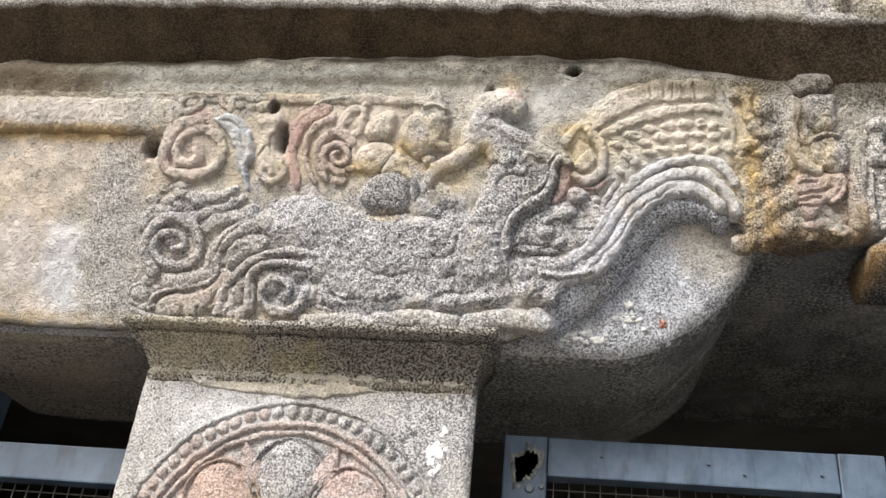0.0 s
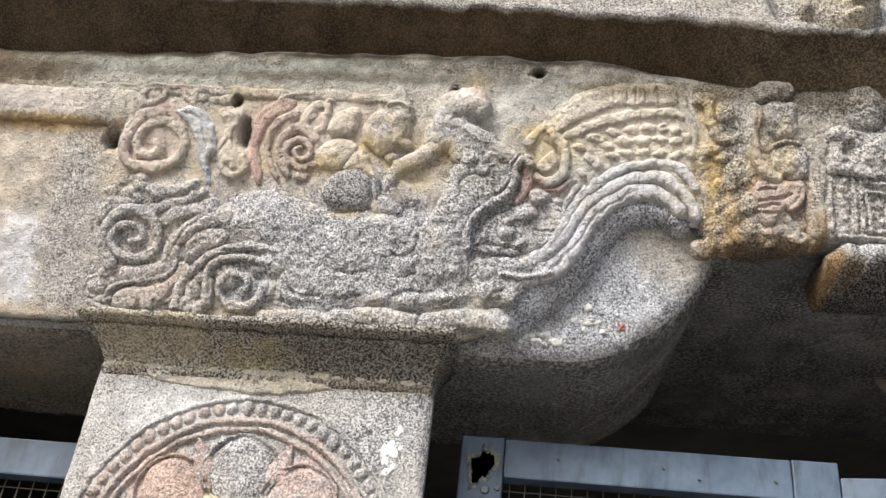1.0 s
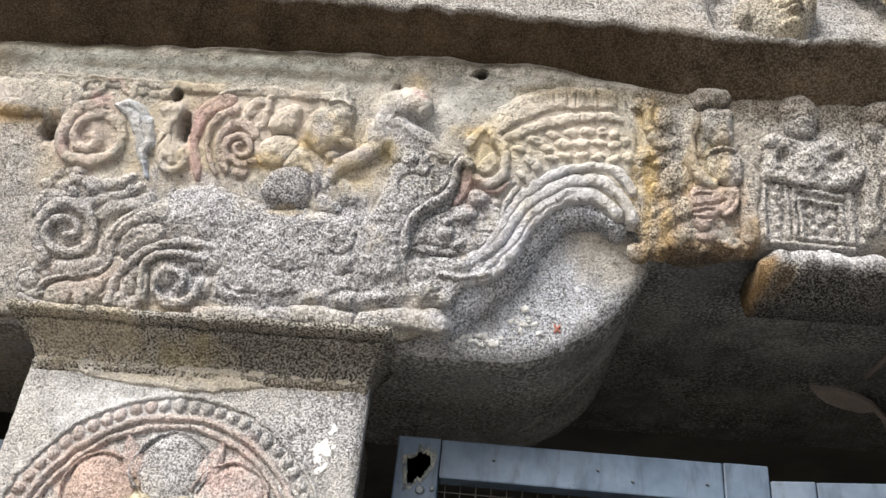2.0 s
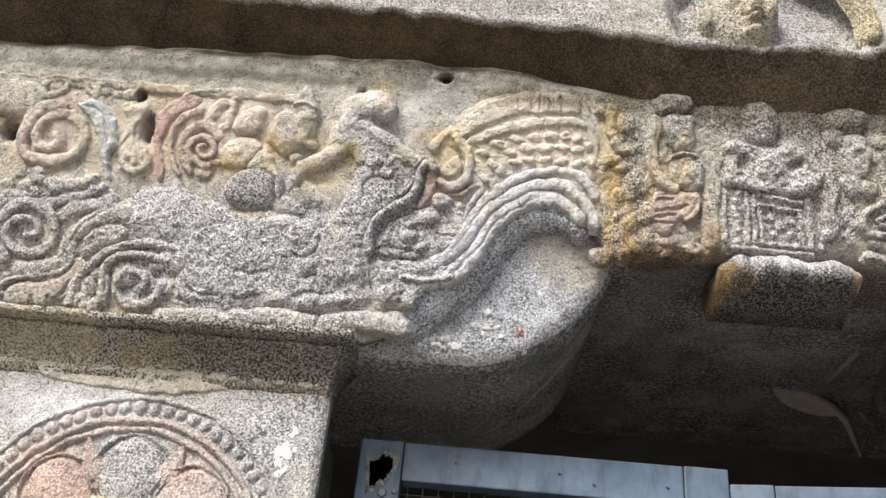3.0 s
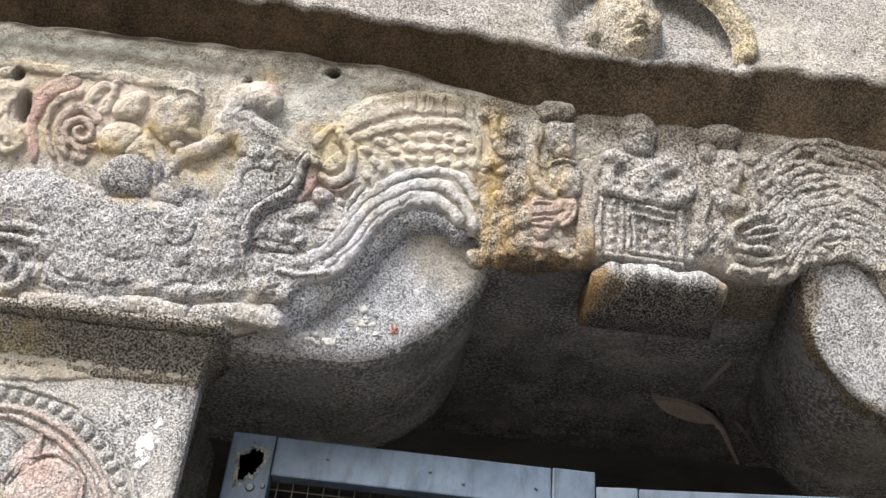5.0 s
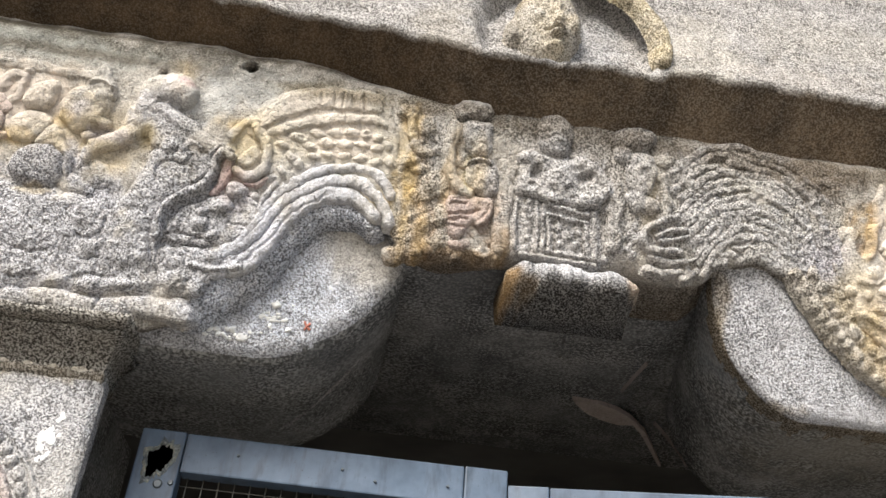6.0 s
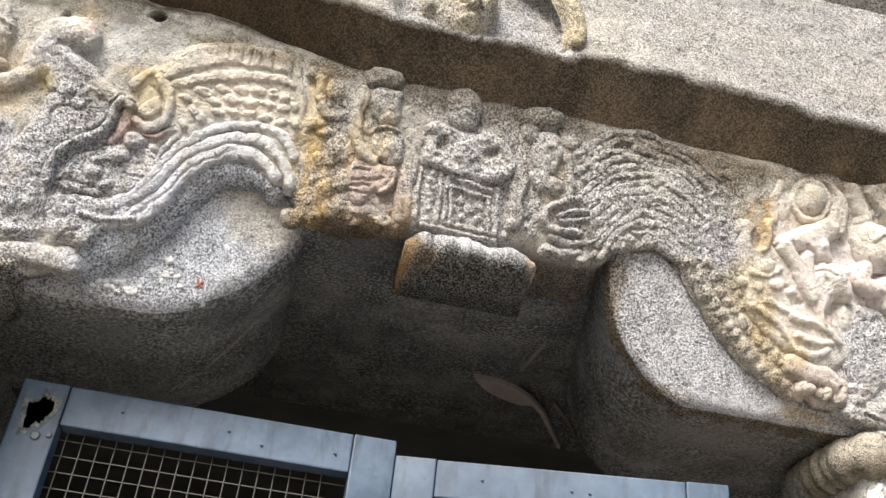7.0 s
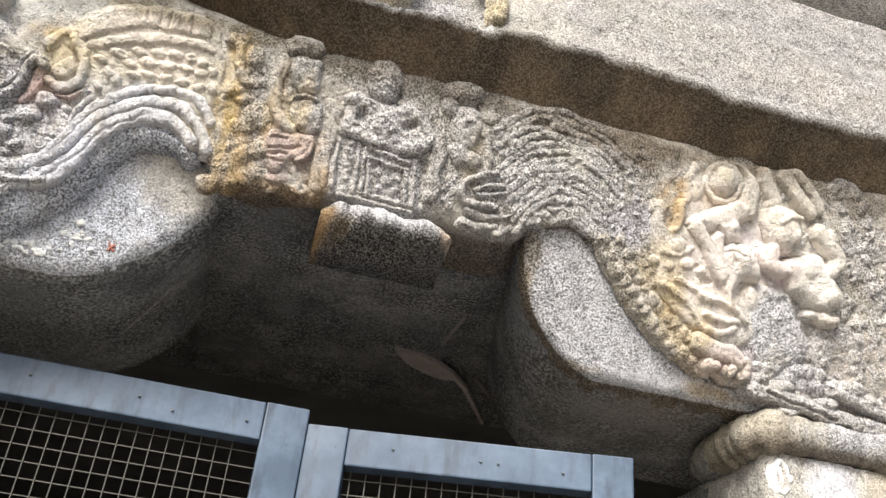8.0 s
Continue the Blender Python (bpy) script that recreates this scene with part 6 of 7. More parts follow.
carve("arch_roll", T_pale, "broad pale blue-grey carved arch roll", [
    stroke(0.0163, 0.0114, 0.022, (-0.0081, 2.3159), (0.0416, 2.3328), (0.0764, 2.3680), (0.1005, 2.4081), (0.1303, 2.4399), (0.1708, 2.4581), (0.2114, 2.4554), (0.2413, 2.4337)),
    groove(0.0022, 0.006, (0.0366, 2.3286), (0.0803, 2.3728), (0.1151, 2.4238), (0.1594, 2.4508)),
])
carve("jaw_leaf", T_grey, "small carved leaves beside the rolls", [
    stroke(0.0072, 0.0054, 0.024, (0.0780, 2.4578), (0.0640, 2.4401), (0.0574, 2.4156)),
    dome(0.0486, 2.4087, 0.0109, 0.0127, -6, 0.020),
    dome(0.0670, 2.4684, 0.0127, 0.0073, -6, 0.020),
    dome(0.0442, 2.4381, 0.0109, 0.0091, -6, 0.022),
])
carve("ridge_lumps", T_rust, "rust-stained weathered carved strip", [
    beaded(0.0114, 0.013, (0.2318, 2.6024), (0.2507, 2.5587), (0.2621, 2.5145), (0.2659, 2.4699), (0.2909, 2.4195), (0.3153, 2.3873)),
    beaded(0.0094, 0.013, (0.2750, 2.5161), (0.2862, 2.4724), (0.3100, 2.4307), (0.3417, 2.3993)),
])
carve("leaf", T_rust, "hooked weathered carved leaf", [
    stroke(0.0085, 0.0076, 0.024, (0.2836, 2.5968), (0.2874, 2.5659), (0.3015, 2.5439), (0.3205, 2.5427)),
    dome(0.3078, 2.5851, 0.0171, 0.0190, -6, 0.024),
    dome(0.2868, 2.5260, 0.0207, 0.0094, -6, 0.020),
    dome(0.3069, 2.5159, 0.0169, 0.0094, -6, 0.020),
    dome(0.3337, 2.4954, 0.0244, 0.0226, -6, 0.024),
    dome(0.3101, 2.4749, 0.0187, 0.0112, -6, 0.018),
    dome(0.3506, 2.4473, 0.0149, 0.0206, -6, 0.024),
    dome(0.3264, 2.4322, 0.0205, 0.0168, -6, 0.020),
    dome(0.3480, 2.4065, 0.0167, 0.0130, -6, 0.022),
    dome(0.2767, 2.6077, 0.0190, 0.0114, -6, 0.018),
])
carve("attendant", T_grey, "weathered carved attendant figure with a round cap", [
    dome(0.3860, 2.6262, 0.0317, 0.0231, -6, 0.046),
    patch(0.038, 0.0134, (0.3691, 2.5934), (0.3904, 2.6072), (0.4194, 2.6036), (0.4227, 2.5726), (0.4134, 2.5531), (0.3870, 2.5516), (0.3736, 2.5700)),
    patch(0.034, 0.0133, (0.3856, 2.5318), (0.4031, 2.5449), (0.4280, 2.5426), (0.4420, 2.5171), (0.4388, 2.4933), (0.4134, 2.4847), (0.3935, 2.4948), (0.3841, 2.5117)),
    stroke(0.0047, 0.0048, 0.044, (0.3865, 2.5364), (0.4008, 2.5437), (0.4219, 2.5409), (0.4309, 2.5275)),
    groove(0.0024, 0.010, (0.3869, 2.5351), (0.4093, 2.5398), (0.4270, 2.5347)),
    dome(0.4100, 2.5124, 0.0189, 0.0189, -6, 0.042),
    hollow(0.3879, 2.5610, 0.0067, 0.0086, -6, 0.014),
])
carve("ribbon", T_ochre, "ochre-stained carved ribbon", [
    stroke(0.0124, 0.0094, 0.034, (0.3561, 2.5921), (0.3534, 2.5660), (0.3532, 2.5349), (0.3618, 2.5089), (0.3786, 2.4929), (0.3924, 2.4875)),
    groove(0.0024, 0.008, (0.3577, 2.5737), (0.3634, 2.5413), (0.3739, 2.5152)),
])
carve("skirt", T_pinkpale, "faded pinkish carved skirt with folds", [
    patch(0.030, 0.0103, (0.3580, 2.4781), (0.3948, 2.4845), (0.4284, 2.4869), (0.4307, 2.4657), (0.4177, 2.4463), (0.3982, 2.4368), (0.3908, 2.4200), (0.3708, 2.4158), (0.3618, 2.4447)),
    groove(0.0023, 0.012, (0.3670, 2.4763), (0.3931, 2.4795)),
    groove(0.0023, 0.012, (0.3641, 2.4687), (0.3884, 2.4708)),
    groove(0.0028, 0.014, (0.3603, 2.4521), (0.3883, 2.4546), (0.4099, 2.4636)),
    groove(0.0023, 0.012, (0.3651, 2.4437), (0.3929, 2.4471)),
    groove(0.0023, 0.012, (0.3661, 2.4349), (0.3887, 2.4341)),
    dome(0.3854, 2.4058, 0.0205, 0.0112, -6, 0.020),
    stroke(0.0047, 0.0047, 0.034, (0.4292, 2.4777), (0.4294, 2.4581), (0.4106, 2.4416)),
])
carve("strip", T_face, "plain upright carved strip", [
    patch(0.022, 0.0095, (0.4318, 2.5314), (0.4556, 2.5217), (0.4669, 2.5032), (0.4658, 2.4581), (0.4669, 2.4103), (0.4436, 2.4004), (0.4352, 2.4454), (0.4381, 2.4887)),
])
carve("seated_figure", T_grey, "weathered seated carved figure on a panelled throne", [
    dome(0.5258, 2.6031, 0.0329, 0.0368, -6, 0.050),
    dome(0.5217, 2.6266, 0.0194, 0.0116, -6, 0.050),
    dome(0.5303, 2.5803, 0.0231, 0.0125, -6, 0.044),
    patch(0.034, 0.0172, (0.4694, 2.5460), (0.4712, 2.5664), (0.4878, 2.5722), (0.5191, 2.5651), (0.5536, 2.5640), (0.5783, 2.5672), (0.6004, 2.5553), (0.6247, 2.5382), (0.6283, 2.5169), (0.6090, 2.4964), (0.5831, 2.4878), (0.5354, 2.4909), (0.4873, 2.4993), (0.4723, 2.5173)),
    dome(0.5436, 2.5301, 0.0307, 0.0288, -6, 0.052),
    dome(0.4808, 2.5553, 0.0144, 0.0144, -6, 0.048),
    dome(0.4811, 2.5197, 0.0114, 0.0133, -6, 0.040),
    stroke(0.0125, 0.0115, 0.046, (0.5757, 2.5620), (0.5997, 2.5486), (0.6186, 2.5273), (0.6070, 2.5060), (0.5791, 2.4989)),
] + [
    stroke(0.0105, 0.0105, 0.044, (0.4765, 2.5061), (0.5052, 2.5025), (0.5339, 2.4989)),
    hollow(0.4997, 2.5347, 0.0124, 0.0153, 4, 0.030),
    hollow(0.5839, 2.5379, 0.0144, 0.0106, -26, 0.030),
    dome(0.5057, 2.5570, 0.0154, 0.0086, -6, 0.044),
])
carve("throne_panel", T_grey, "carved throne panel with nested frames", [
    patch(0.010, 0.0057, (0.4668, 2.4933), (0.4892, 2.4979), (0.5371, 2.4948), (0.6044, 2.4886), (0.6225, 2.4067), (0.5453, 2.4045), (0.4887, 2.4066), (0.4696, 2.4096)),
    stroke(0.0038, 0.0038, 0.026, (0.4720, 2.4872), (0.4767, 2.4130)),
    stroke(0.0038, 0.0038, 0.026, (0.5079, 2.4881), (0.5122, 2.4137)),
    stroke(0.0038, 0.0038, 0.026, (0.5193, 2.4877), (0.5235, 2.4133)),
    beaded(0.0076, 0.026, (0.4929, 2.4862), (0.4964, 2.4118)),
    stroke(0.0038, 0.0038, 0.028, (0.5248, 2.4882), (0.5554, 2.4848), (0.5939, 2.4788)),
    stroke(0.0038, 0.0038, 0.028, (0.5263, 2.4722), (0.5606, 2.4693), (0.5931, 2.4661)),
    stroke(0.0038, 0.0038, 0.026, (0.5286, 2.4691), (0.5335, 2.4163)),
    stroke(0.0048, 0.0047, 0.028, (0.5912, 2.4659), (0.5991, 2.4170)),
    stroke(0.0038, 0.0038, 0.026, (0.6032, 2.4837), (0.6148, 2.4120)),
] + [
    stroke(0.0038, 0.0038, 0.026, (0.5300, 2.4141), (0.5657, 2.4131), (0.6129, 2.4117)),
    stroke(0.0038, 0.0038, 0.026, (0.4877, 2.4055), (0.5441, 2.4035), (0.6138, 2.4013)),
    dome(0.5631, 2.4429, 0.0114, 0.0104, -6, 0.026),
    dome(0.5455, 2.4516, 0.0085, 0.0076, -6, 0.024),
    dome(0.5776, 2.4520, 0.0085, 0.0076, -6, 0.024),
    dome(0.5513, 2.4292, 0.0095, 0.0076, -6, 0.024),
    dome(0.5776, 2.4306, 0.0095, 0.0076, -6, 0.024),
    groove(0.0019, 0.016, (0.5390, 2.4615), (0.5429, 2.4190)),
    groove(0.0019, 0.016, (0.5864, 2.4637), (0.5919, 2.4214)),
])
carve("pilaster", T_face, "narrow carved pilaster with ochre stain", [
    patch(0.028, 0.0087, (0.6278, 2.5318), (0.6461, 2.5433), (0.6545, 2.5079), (0.6497, 2.4712), (0.6592, 2.4456), (0.6474, 2.4264), (0.6317, 2.4334), (0.6252, 2.4682)),
    dome(0.6388, 2.4589, 0.0115, 0.0134, -6, 0.032),
    dome(0.6353, 2.4337, 0.0095, 0.0095, -6, 0.030),
])
carve("attendant", T_grey, "weathered carved attendant figure with a bun", [
    dome(0.6654, 2.6134, 0.0383, 0.0242, -6, 0.046),
    dome(0.6455, 2.5865, 0.0160, 0.0180, -6, 0.036),
    patch(0.034, 0.0120, (0.6540, 2.5849), (0.6849, 2.5924), (0.7033, 2.5815), (0.7037, 2.5490), (0.6942, 2.5258), (0.6711, 2.5204), (0.6537, 2.5372)),
    dome(0.6814, 2.5658, 0.0201, 0.0181, -6, 0.042),
    hollow(0.6802, 2.5600, 0.0090, 0.0070, -6, 0.012),
    dome(0.6721, 2.5148, 0.0199, 0.0199, -6, 0.036),
    dome(0.6973, 2.5093, 0.0180, 0.0160, -6, 0.036),
    hollow(0.7131, 2.4969, 0.0060, 0.0050, -6, 0.010),
    dome(0.6292, 2.5223, 0.0128, 0.0197, -6, 0.030),
])
carve("pilaster", T_face, "pale carved upright with ochre stain", [
    stroke(0.0091, 0.0080, 0.034, (0.7191, 2.5430), (0.7245, 2.5157), (0.7268, 2.4936)),
    dome(0.7149, 2.5558, 0.0121, 0.0101, -6, 0.030),
    dome(0.7179, 2.5838, 0.0203, 0.0122, -6, 0.026),
])
carve("hook", T_grey, "carved hooked outline", [
    stroke(0.0070, 0.0061, 0.036, (0.7550, 2.4416), (0.7216, 2.4380), (0.6965, 2.4436), (0.6879, 2.4566), (0.7003, 2.4743), (0.7235, 2.4889), (0.7461, 2.4978)),
    groove(0.0040, 0.016, (0.7125, 2.4496), (0.7383, 2.4515), (0.7566, 2.4518)),
    stroke(0.0050, 0.0040, 0.030, (0.7136, 2.4608), (0.7333, 2.4728), (0.7609, 2.4770)),
    stroke(0.0050, 0.0040, 0.030, (0.7188, 2.4545), (0.7423, 2.4579), (0.7672, 2.4653)),
])
carve("scale_band", T_grey, "rough carved bands of worn scales", [
    ragged(0.0081, 0.022, (0.7946, 2.4118), (0.8195, 2.4528), (0.8639, 2.4816), (0.9146, 2.4794), (0.9486, 2.4542)),
    ragged(0.0081, 0.022, (0.7886, 2.4260), (0.8164, 2.4671), (0.8627, 2.4941), (0.9156, 2.4911), (0.9523, 2.4651)),
    ragged(0.0081, 0.022, (0.7825, 2.4402), (0.8134, 2.4814), (0.8615, 2.5068), (0.9165, 2.5028), (0.9560, 2.4760)),
    ragged(0.0081, 0.022, (0.7764, 2.4544), (0.8103, 2.4958), (0.8603, 2.5194), (0.9175, 2.5146), (0.9597, 2.4870)),
])
carve("scale_band", T_grey, "rough carved bands of worn scales", [
    ragged(0.0081, 0.022, (0.7703, 2.4686), (0.8072, 2.5102), (0.8591, 2.5321), (0.9185, 2.5265), (0.9634, 2.4980)),
    ragged(0.0081, 0.022, (0.7642, 2.4828), (0.8041, 2.5246), (0.8580, 2.5449), (0.9195, 2.5383), (0.9672, 2.5090)),
    ragged(0.0081, 0.022, (0.7581, 2.4971), (0.8010, 2.5391), (0.8568, 2.5577), (0.9205, 2.5502), (0.9709, 2.5200)),
    ragged(0.0081, 0.022, (0.7520, 2.5115), (0.7978, 2.5536), (0.8556, 2.5705), (0.9215, 2.5622), (0.9747, 2.5311)),
])
carve("scale_band", T_grey, "rough carved bands of worn scales", [
    ragged(0.0081, 0.022, (0.7459, 2.5258), (0.7947, 2.5682), (0.8544, 2.5833), (0.9225, 2.5742), (0.9784, 2.5423)),
    ragged(0.0081, 0.022, (0.7397, 2.5402), (0.7916, 2.5828), (0.8532, 2.5962), (0.9235, 2.5862), (0.9822, 2.5535)),
    ragged(0.0081, 0.022, (0.7335, 2.5547), (0.7884, 2.5975), (0.8520, 2.6091), (0.9245, 2.5982), (0.9860, 2.5647)),
    ragged(0.0081, 0.022, (0.7273, 2.5691), (0.7852, 2.6122), (0.8508, 2.6221), (0.9256, 2.6103), (0.9899, 2.5760)),
])
carve("scale_band", T_grey, "short worn scale rows beside the hook", [
    ragged(0.0069, 0.018, (0.7055, 2.4263), (0.7403, 2.4227), (0.7784, 2.4347)),
    ragged(0.0069, 0.018, (0.7034, 2.4073), (0.7435, 2.4067), (0.7819, 2.4168)),
    ragged(0.0070, 0.018, (0.7480, 2.4864), (0.7801, 2.5108), (0.8021, 2.5254)),
    ragged(0.0071, 0.018, (0.7459, 2.5182), (0.7695, 2.5447), (0.7919, 2.5577)),
    ragged(0.0071, 0.018, (0.7617, 2.4686), (0.7811, 2.4843), (0.7974, 2.4956)),
    dome(0.7650, 2.5549, 0.0225, 0.0123, 24, 0.022),
    dome(0.7493, 2.5842, 0.0205, 0.0102, -6, 0.020),
])
carve("scale_band", T_grey, "worn scale curls down the neck", [
    beaded(0.0096, 0.022, (0.9450, 2.5480), (0.9717, 2.5054), (0.9858, 2.4603)),
    beaded(0.0097, 0.022, (0.9703, 2.5636), (0.9991, 2.5212), (1.0141, 2.4703)),
    beaded(0.0095, 0.022, (0.9527, 2.4916), (0.9659, 2.4522)),
])
carve("scale_edge", T_rust, "moss-stained curled edge of the makara", [
    beaded(0.0147, 0.032, (0.9555, 2.4305), (0.9905, 2.3868), (1.0339, 2.3431), (1.0828, 2.3042), (1.1319, 2.2783), (1.1645, 2.2621)),
    beaded(0.0138, 0.030, (0.9864, 2.4371), (1.0168, 2.3960), (1.0580, 2.3535), (1.1042, 2.3195), (1.1414, 2.3024)),
    beaded(0.0118, 0.024, (1.0217, 2.4487), (1.0329, 2.4205), (1.0589, 2.3803)),
])
carve("makara_face", T_cream, "pale sunlit carved makara face", [
    patch(0.022, 0.0172, (1.0335, 2.4706), (1.0468, 2.5220), (1.1020, 2.4853), (1.1369, 2.4732), (1.1860, 2.4060), (1.2455, 2.3794), (1.2631, 2.3350), (1.2240, 2.2993), (1.1680, 2.3075), (1.1098, 2.3339), (1.0592, 2.3804)),
    stroke(0.0087, 0.0078, 0.038, (1.1415, 2.3755), (1.1747, 2.3726), (1.2087, 2.3660), (1.2334, 2.3480)),
    stroke(0.0087, 0.0077, 0.036, (1.1593, 2.3469), (1.1886, 2.3413), (1.2190, 2.3434)),
    stroke(0.0087, 0.0077, 0.036, (1.1609, 2.3228), (1.1919, 2.3193), (1.2164, 2.3315)),
    stroke(0.0075, 0.0065, 0.034, (1.0745, 2.3793), (1.1019, 2.3697), (1.1332, 2.3494), (1.1525, 2.3231)),
    stroke(0.0076, 0.0065, 0.032, (1.0942, 2.3928), (1.1281, 2.3844), (1.1521, 2.3702)),
    dome(1.0895, 2.4471, 0.0239, 0.0141, -21, 0.034),
    dome(1.0498, 2.4161, 0.0118, 0.0097, -6, 0.030),
] + [
    dome(1.0763, 2.4121, 0.0162, 0.0108, -6, 0.030),
    dome(1.1108, 2.4228, 0.0185, 0.0131, -6, 0.034),
    dome(1.1382, 2.4150, 0.0153, 0.0099, -6, 0.034),
    hollow(1.0708, 2.4915, 0.0142, 0.0196, -6, 0.026),
    hollow(1.1535, 2.4002, 0.0120, 0.0077, -6, 0.016),
    hollow(1.1283, 2.4202, 0.0076, 0.0055, -6, 0.012),
    stroke(0.0099, 0.0076, 0.032, (1.0869, 2.5204), (1.0866, 2.4950), (1.0814, 2.4725)),
    dome(1.0390, 2.5048, 0.0130, 0.0130, -6, 0.020),
    stroke(0.0065, 0.0055, 0.030, (1.0599, 2.4335), (1.0880, 2.4336), (1.1183, 2.4495)),
    dome(1.2426, 2.3882, 0.0224, 0.0268, -6, 0.030),
])
carve("paw", T_cream, "pinkish carved makara paw", [
    stroke(0.0184, 0.0165, 0.046, (1.1541, 2.2989), (1.1788, 2.2924), (1.2162, 2.2901), (1.2423, 2.2762)),
    dome(1.1823, 2.2671, 0.0206, 0.0152, -6, 0.048),
    dome(1.2153, 2.2639, 0.0164, 0.0142, -6, 0.048),
    dome(1.2444, 2.2617, 0.0143, 0.0154, -6, 0.046),
    groove(0.0027, 0.012, (1.2096, 2.2781), (1.2107, 2.2558)),
    groove(0.0027, 0.012, (1.2383, 2.2777), (1.2391, 2.2572)),
    groove(0.0022, 0.010, (1.1819, 2.2730), (1.1920, 2.2786), (1.2019, 2.2710)),
])
carve("disc_ornament", T_cream, "carved disc with raised centre inside a hood", [
    hoop(1.1615, 2.5731, 0.0327, 0.0068, 0.024),
    dome(1.1606, 2.5755, 0.0305, 0.0294, -6, 0.044),
    patch(0.034, 0.0137, (1.1793, 2.6146), (1.2078, 2.6070), (1.2319, 2.5822), (1.2355, 2.5410), (1.2229, 2.5184), (1.1928, 2.5237), (1.1964, 2.5603), (1.1984, 2.5928)),
    dome(1.1100, 2.5559, 0.0222, 0.0289, -6, 0.020),
    stroke(0.0089, 0.0077, 0.020, (1.1049, 2.5886), (1.0944, 2.5564), (1.0968, 2.5273)),
])
carve("carved_figure", T_cream, "pale sunlit carved figure with bent knees", [
    patch(0.044, 0.0197, (1.0949, 2.4844), (1.1171, 2.5106), (1.1583, 2.5314), (1.1957, 2.5515), (1.2217, 2.5433), (1.2160, 2.5203), (1.2024, 2.5055), (1.2107, 2.4799), (1.1766, 2.4688), (1.1541, 2.4854), (1.1261, 2.4814)),
    stroke(0.0154, 0.0144, 0.050, (1.1178, 2.4851), (1.1407, 2.4648), (1.1557, 2.4390), (1.1772, 2.4127)),
    stroke(0.0122, 0.0111, 0.048, (1.1613, 2.4770), (1.1680, 2.4474), (1.1856, 2.4183)),
    patch(0.054, 0.0244, (1.1669, 2.4469), (1.1809, 2.4711), (1.2115, 2.4756), (1.2381, 2.4617), (1.2558, 2.4324), (1.2514, 2.4160), (1.2227, 2.4141), (1.2063, 2.3898), (1.2187, 2.3656), (1.2016, 2.3623), (1.1817, 2.3925)),
    dome(1.2120, 2.4483, 0.0337, 0.0292, -26, 0.060),
    dome(1.1845, 2.4974, 0.0224, 0.0168, -6, 0.050),
] + [
    groove(0.0028, 0.012, (1.1568, 2.4943), (1.1809, 2.4680), (1.1966, 2.4380)),
    groove(0.0022, 0.010, (1.1780, 2.4576), (1.1954, 2.4612), (1.2099, 2.4545)),
])
carve("leg", T_grey, "grey weathered carved leg and drapery", [
    patch(0.032, 0.0224, (1.2395, 2.4067), (1.2849, 2.4197), (1.3226, 2.4097), (1.3338, 2.3771), (1.3610, 2.3438), (1.3594, 2.3053), (1.3169, 2.2862), (1.2677, 2.2885), (1.2430, 2.3215), (1.2362, 2.3677)),
    groove(0.0034, 0.010, (1.2691, 2.4040), (1.2877, 2.3689), (1.2899, 2.3214)),
    groove(0.0034, 0.010, (1.3103, 2.4025), (1.3177, 2.3651), (1.3342, 2.3278)),
    dome(1.2999, 2.3704, 0.0226, 0.0294, -6, 0.036),
    dome(1.2750, 2.3275, 0.0246, 0.0223, -6, 0.034),
    dome(1.3331, 2.3290, 0.0181, 0.0226, -6, 0.034),
    hollow(1.3019, 2.3969, 0.0091, 0.0079, -6, 0.012),
])
carve("carved_figure", T_cream, "pale sunlit plain carved figure with a cap", [
    dome(1.2878, 2.5144, 0.0393, 0.0439, -16, 0.072),
    dome(1.2701, 2.5269, 0.0299, 0.0345, -6, 0.062),
    stroke(0.0081, 0.0081, 0.076, (1.2699, 2.5221), (1.2863, 2.5355), (1.3068, 2.5360)),
    dome(1.3018, 2.5053, 0.0197, 0.0231, -6, 0.076),
    patch(0.064, 0.0229, (1.2922, 2.4627), (1.3283, 2.4820), (1.3644, 2.4875), (1.3813, 2.4634), (1.4120, 2.4402), (1.4224, 2.4129), (1.3973, 2.3925), (1.3589, 2.3889), (1.3296, 2.4043), (1.3037, 2.4282)),
    dome(1.3873, 2.4194, 0.0303, 0.0256, -6, 0.072),
    dome(1.3370, 2.4540, 0.0347, 0.0301, -6, 0.072),
    stroke(0.0171, 0.0149, 0.056, (1.2697, 2.4741), (1.2677, 2.4561), (1.2894, 2.4469), (1.3095, 2.4491)),
    stroke(0.0176, 0.0152, 0.056, (1.3567, 2.5260), (1.3753, 2.5080), (1.3984, 2.4910), (1.3943, 2.4683), (1.3769, 2.4589)),
] + [
    dome(1.3799, 2.5192, 0.0189, 0.0212, -6, 0.050),
    dome(1.3914, 2.3819, 0.0313, 0.0162, -6, 0.056),
    dome(1.3586, 2.3815, 0.0207, 0.0115, -6, 0.050),
    groove(0.0029, 0.010, (1.3856, 2.3899), (1.4085, 2.3924)),
])
carve("foliage", T_cream, "pale carved leaves above the figures", [
    stroke(0.0162, 0.0138, 0.036, (1.2395, 2.6059), (1.2523, 2.5806), (1.2667, 2.5597)),
    stroke(0.0152, 0.0141, 0.038, (1.2802, 2.6089), (1.3065, 2.5864), (1.3383, 2.5571)),
    dome(1.2612, 2.5539, 0.0161, 0.0138, -6, 0.044),
    stroke(0.0117, 0.0106, 0.034, (1.3025, 2.6224), (1.3368, 2.5935), (1.3568, 2.5654)),
    dome(1.3180, 2.4809, 0.0346, 0.0092, -6, 0.040),
])
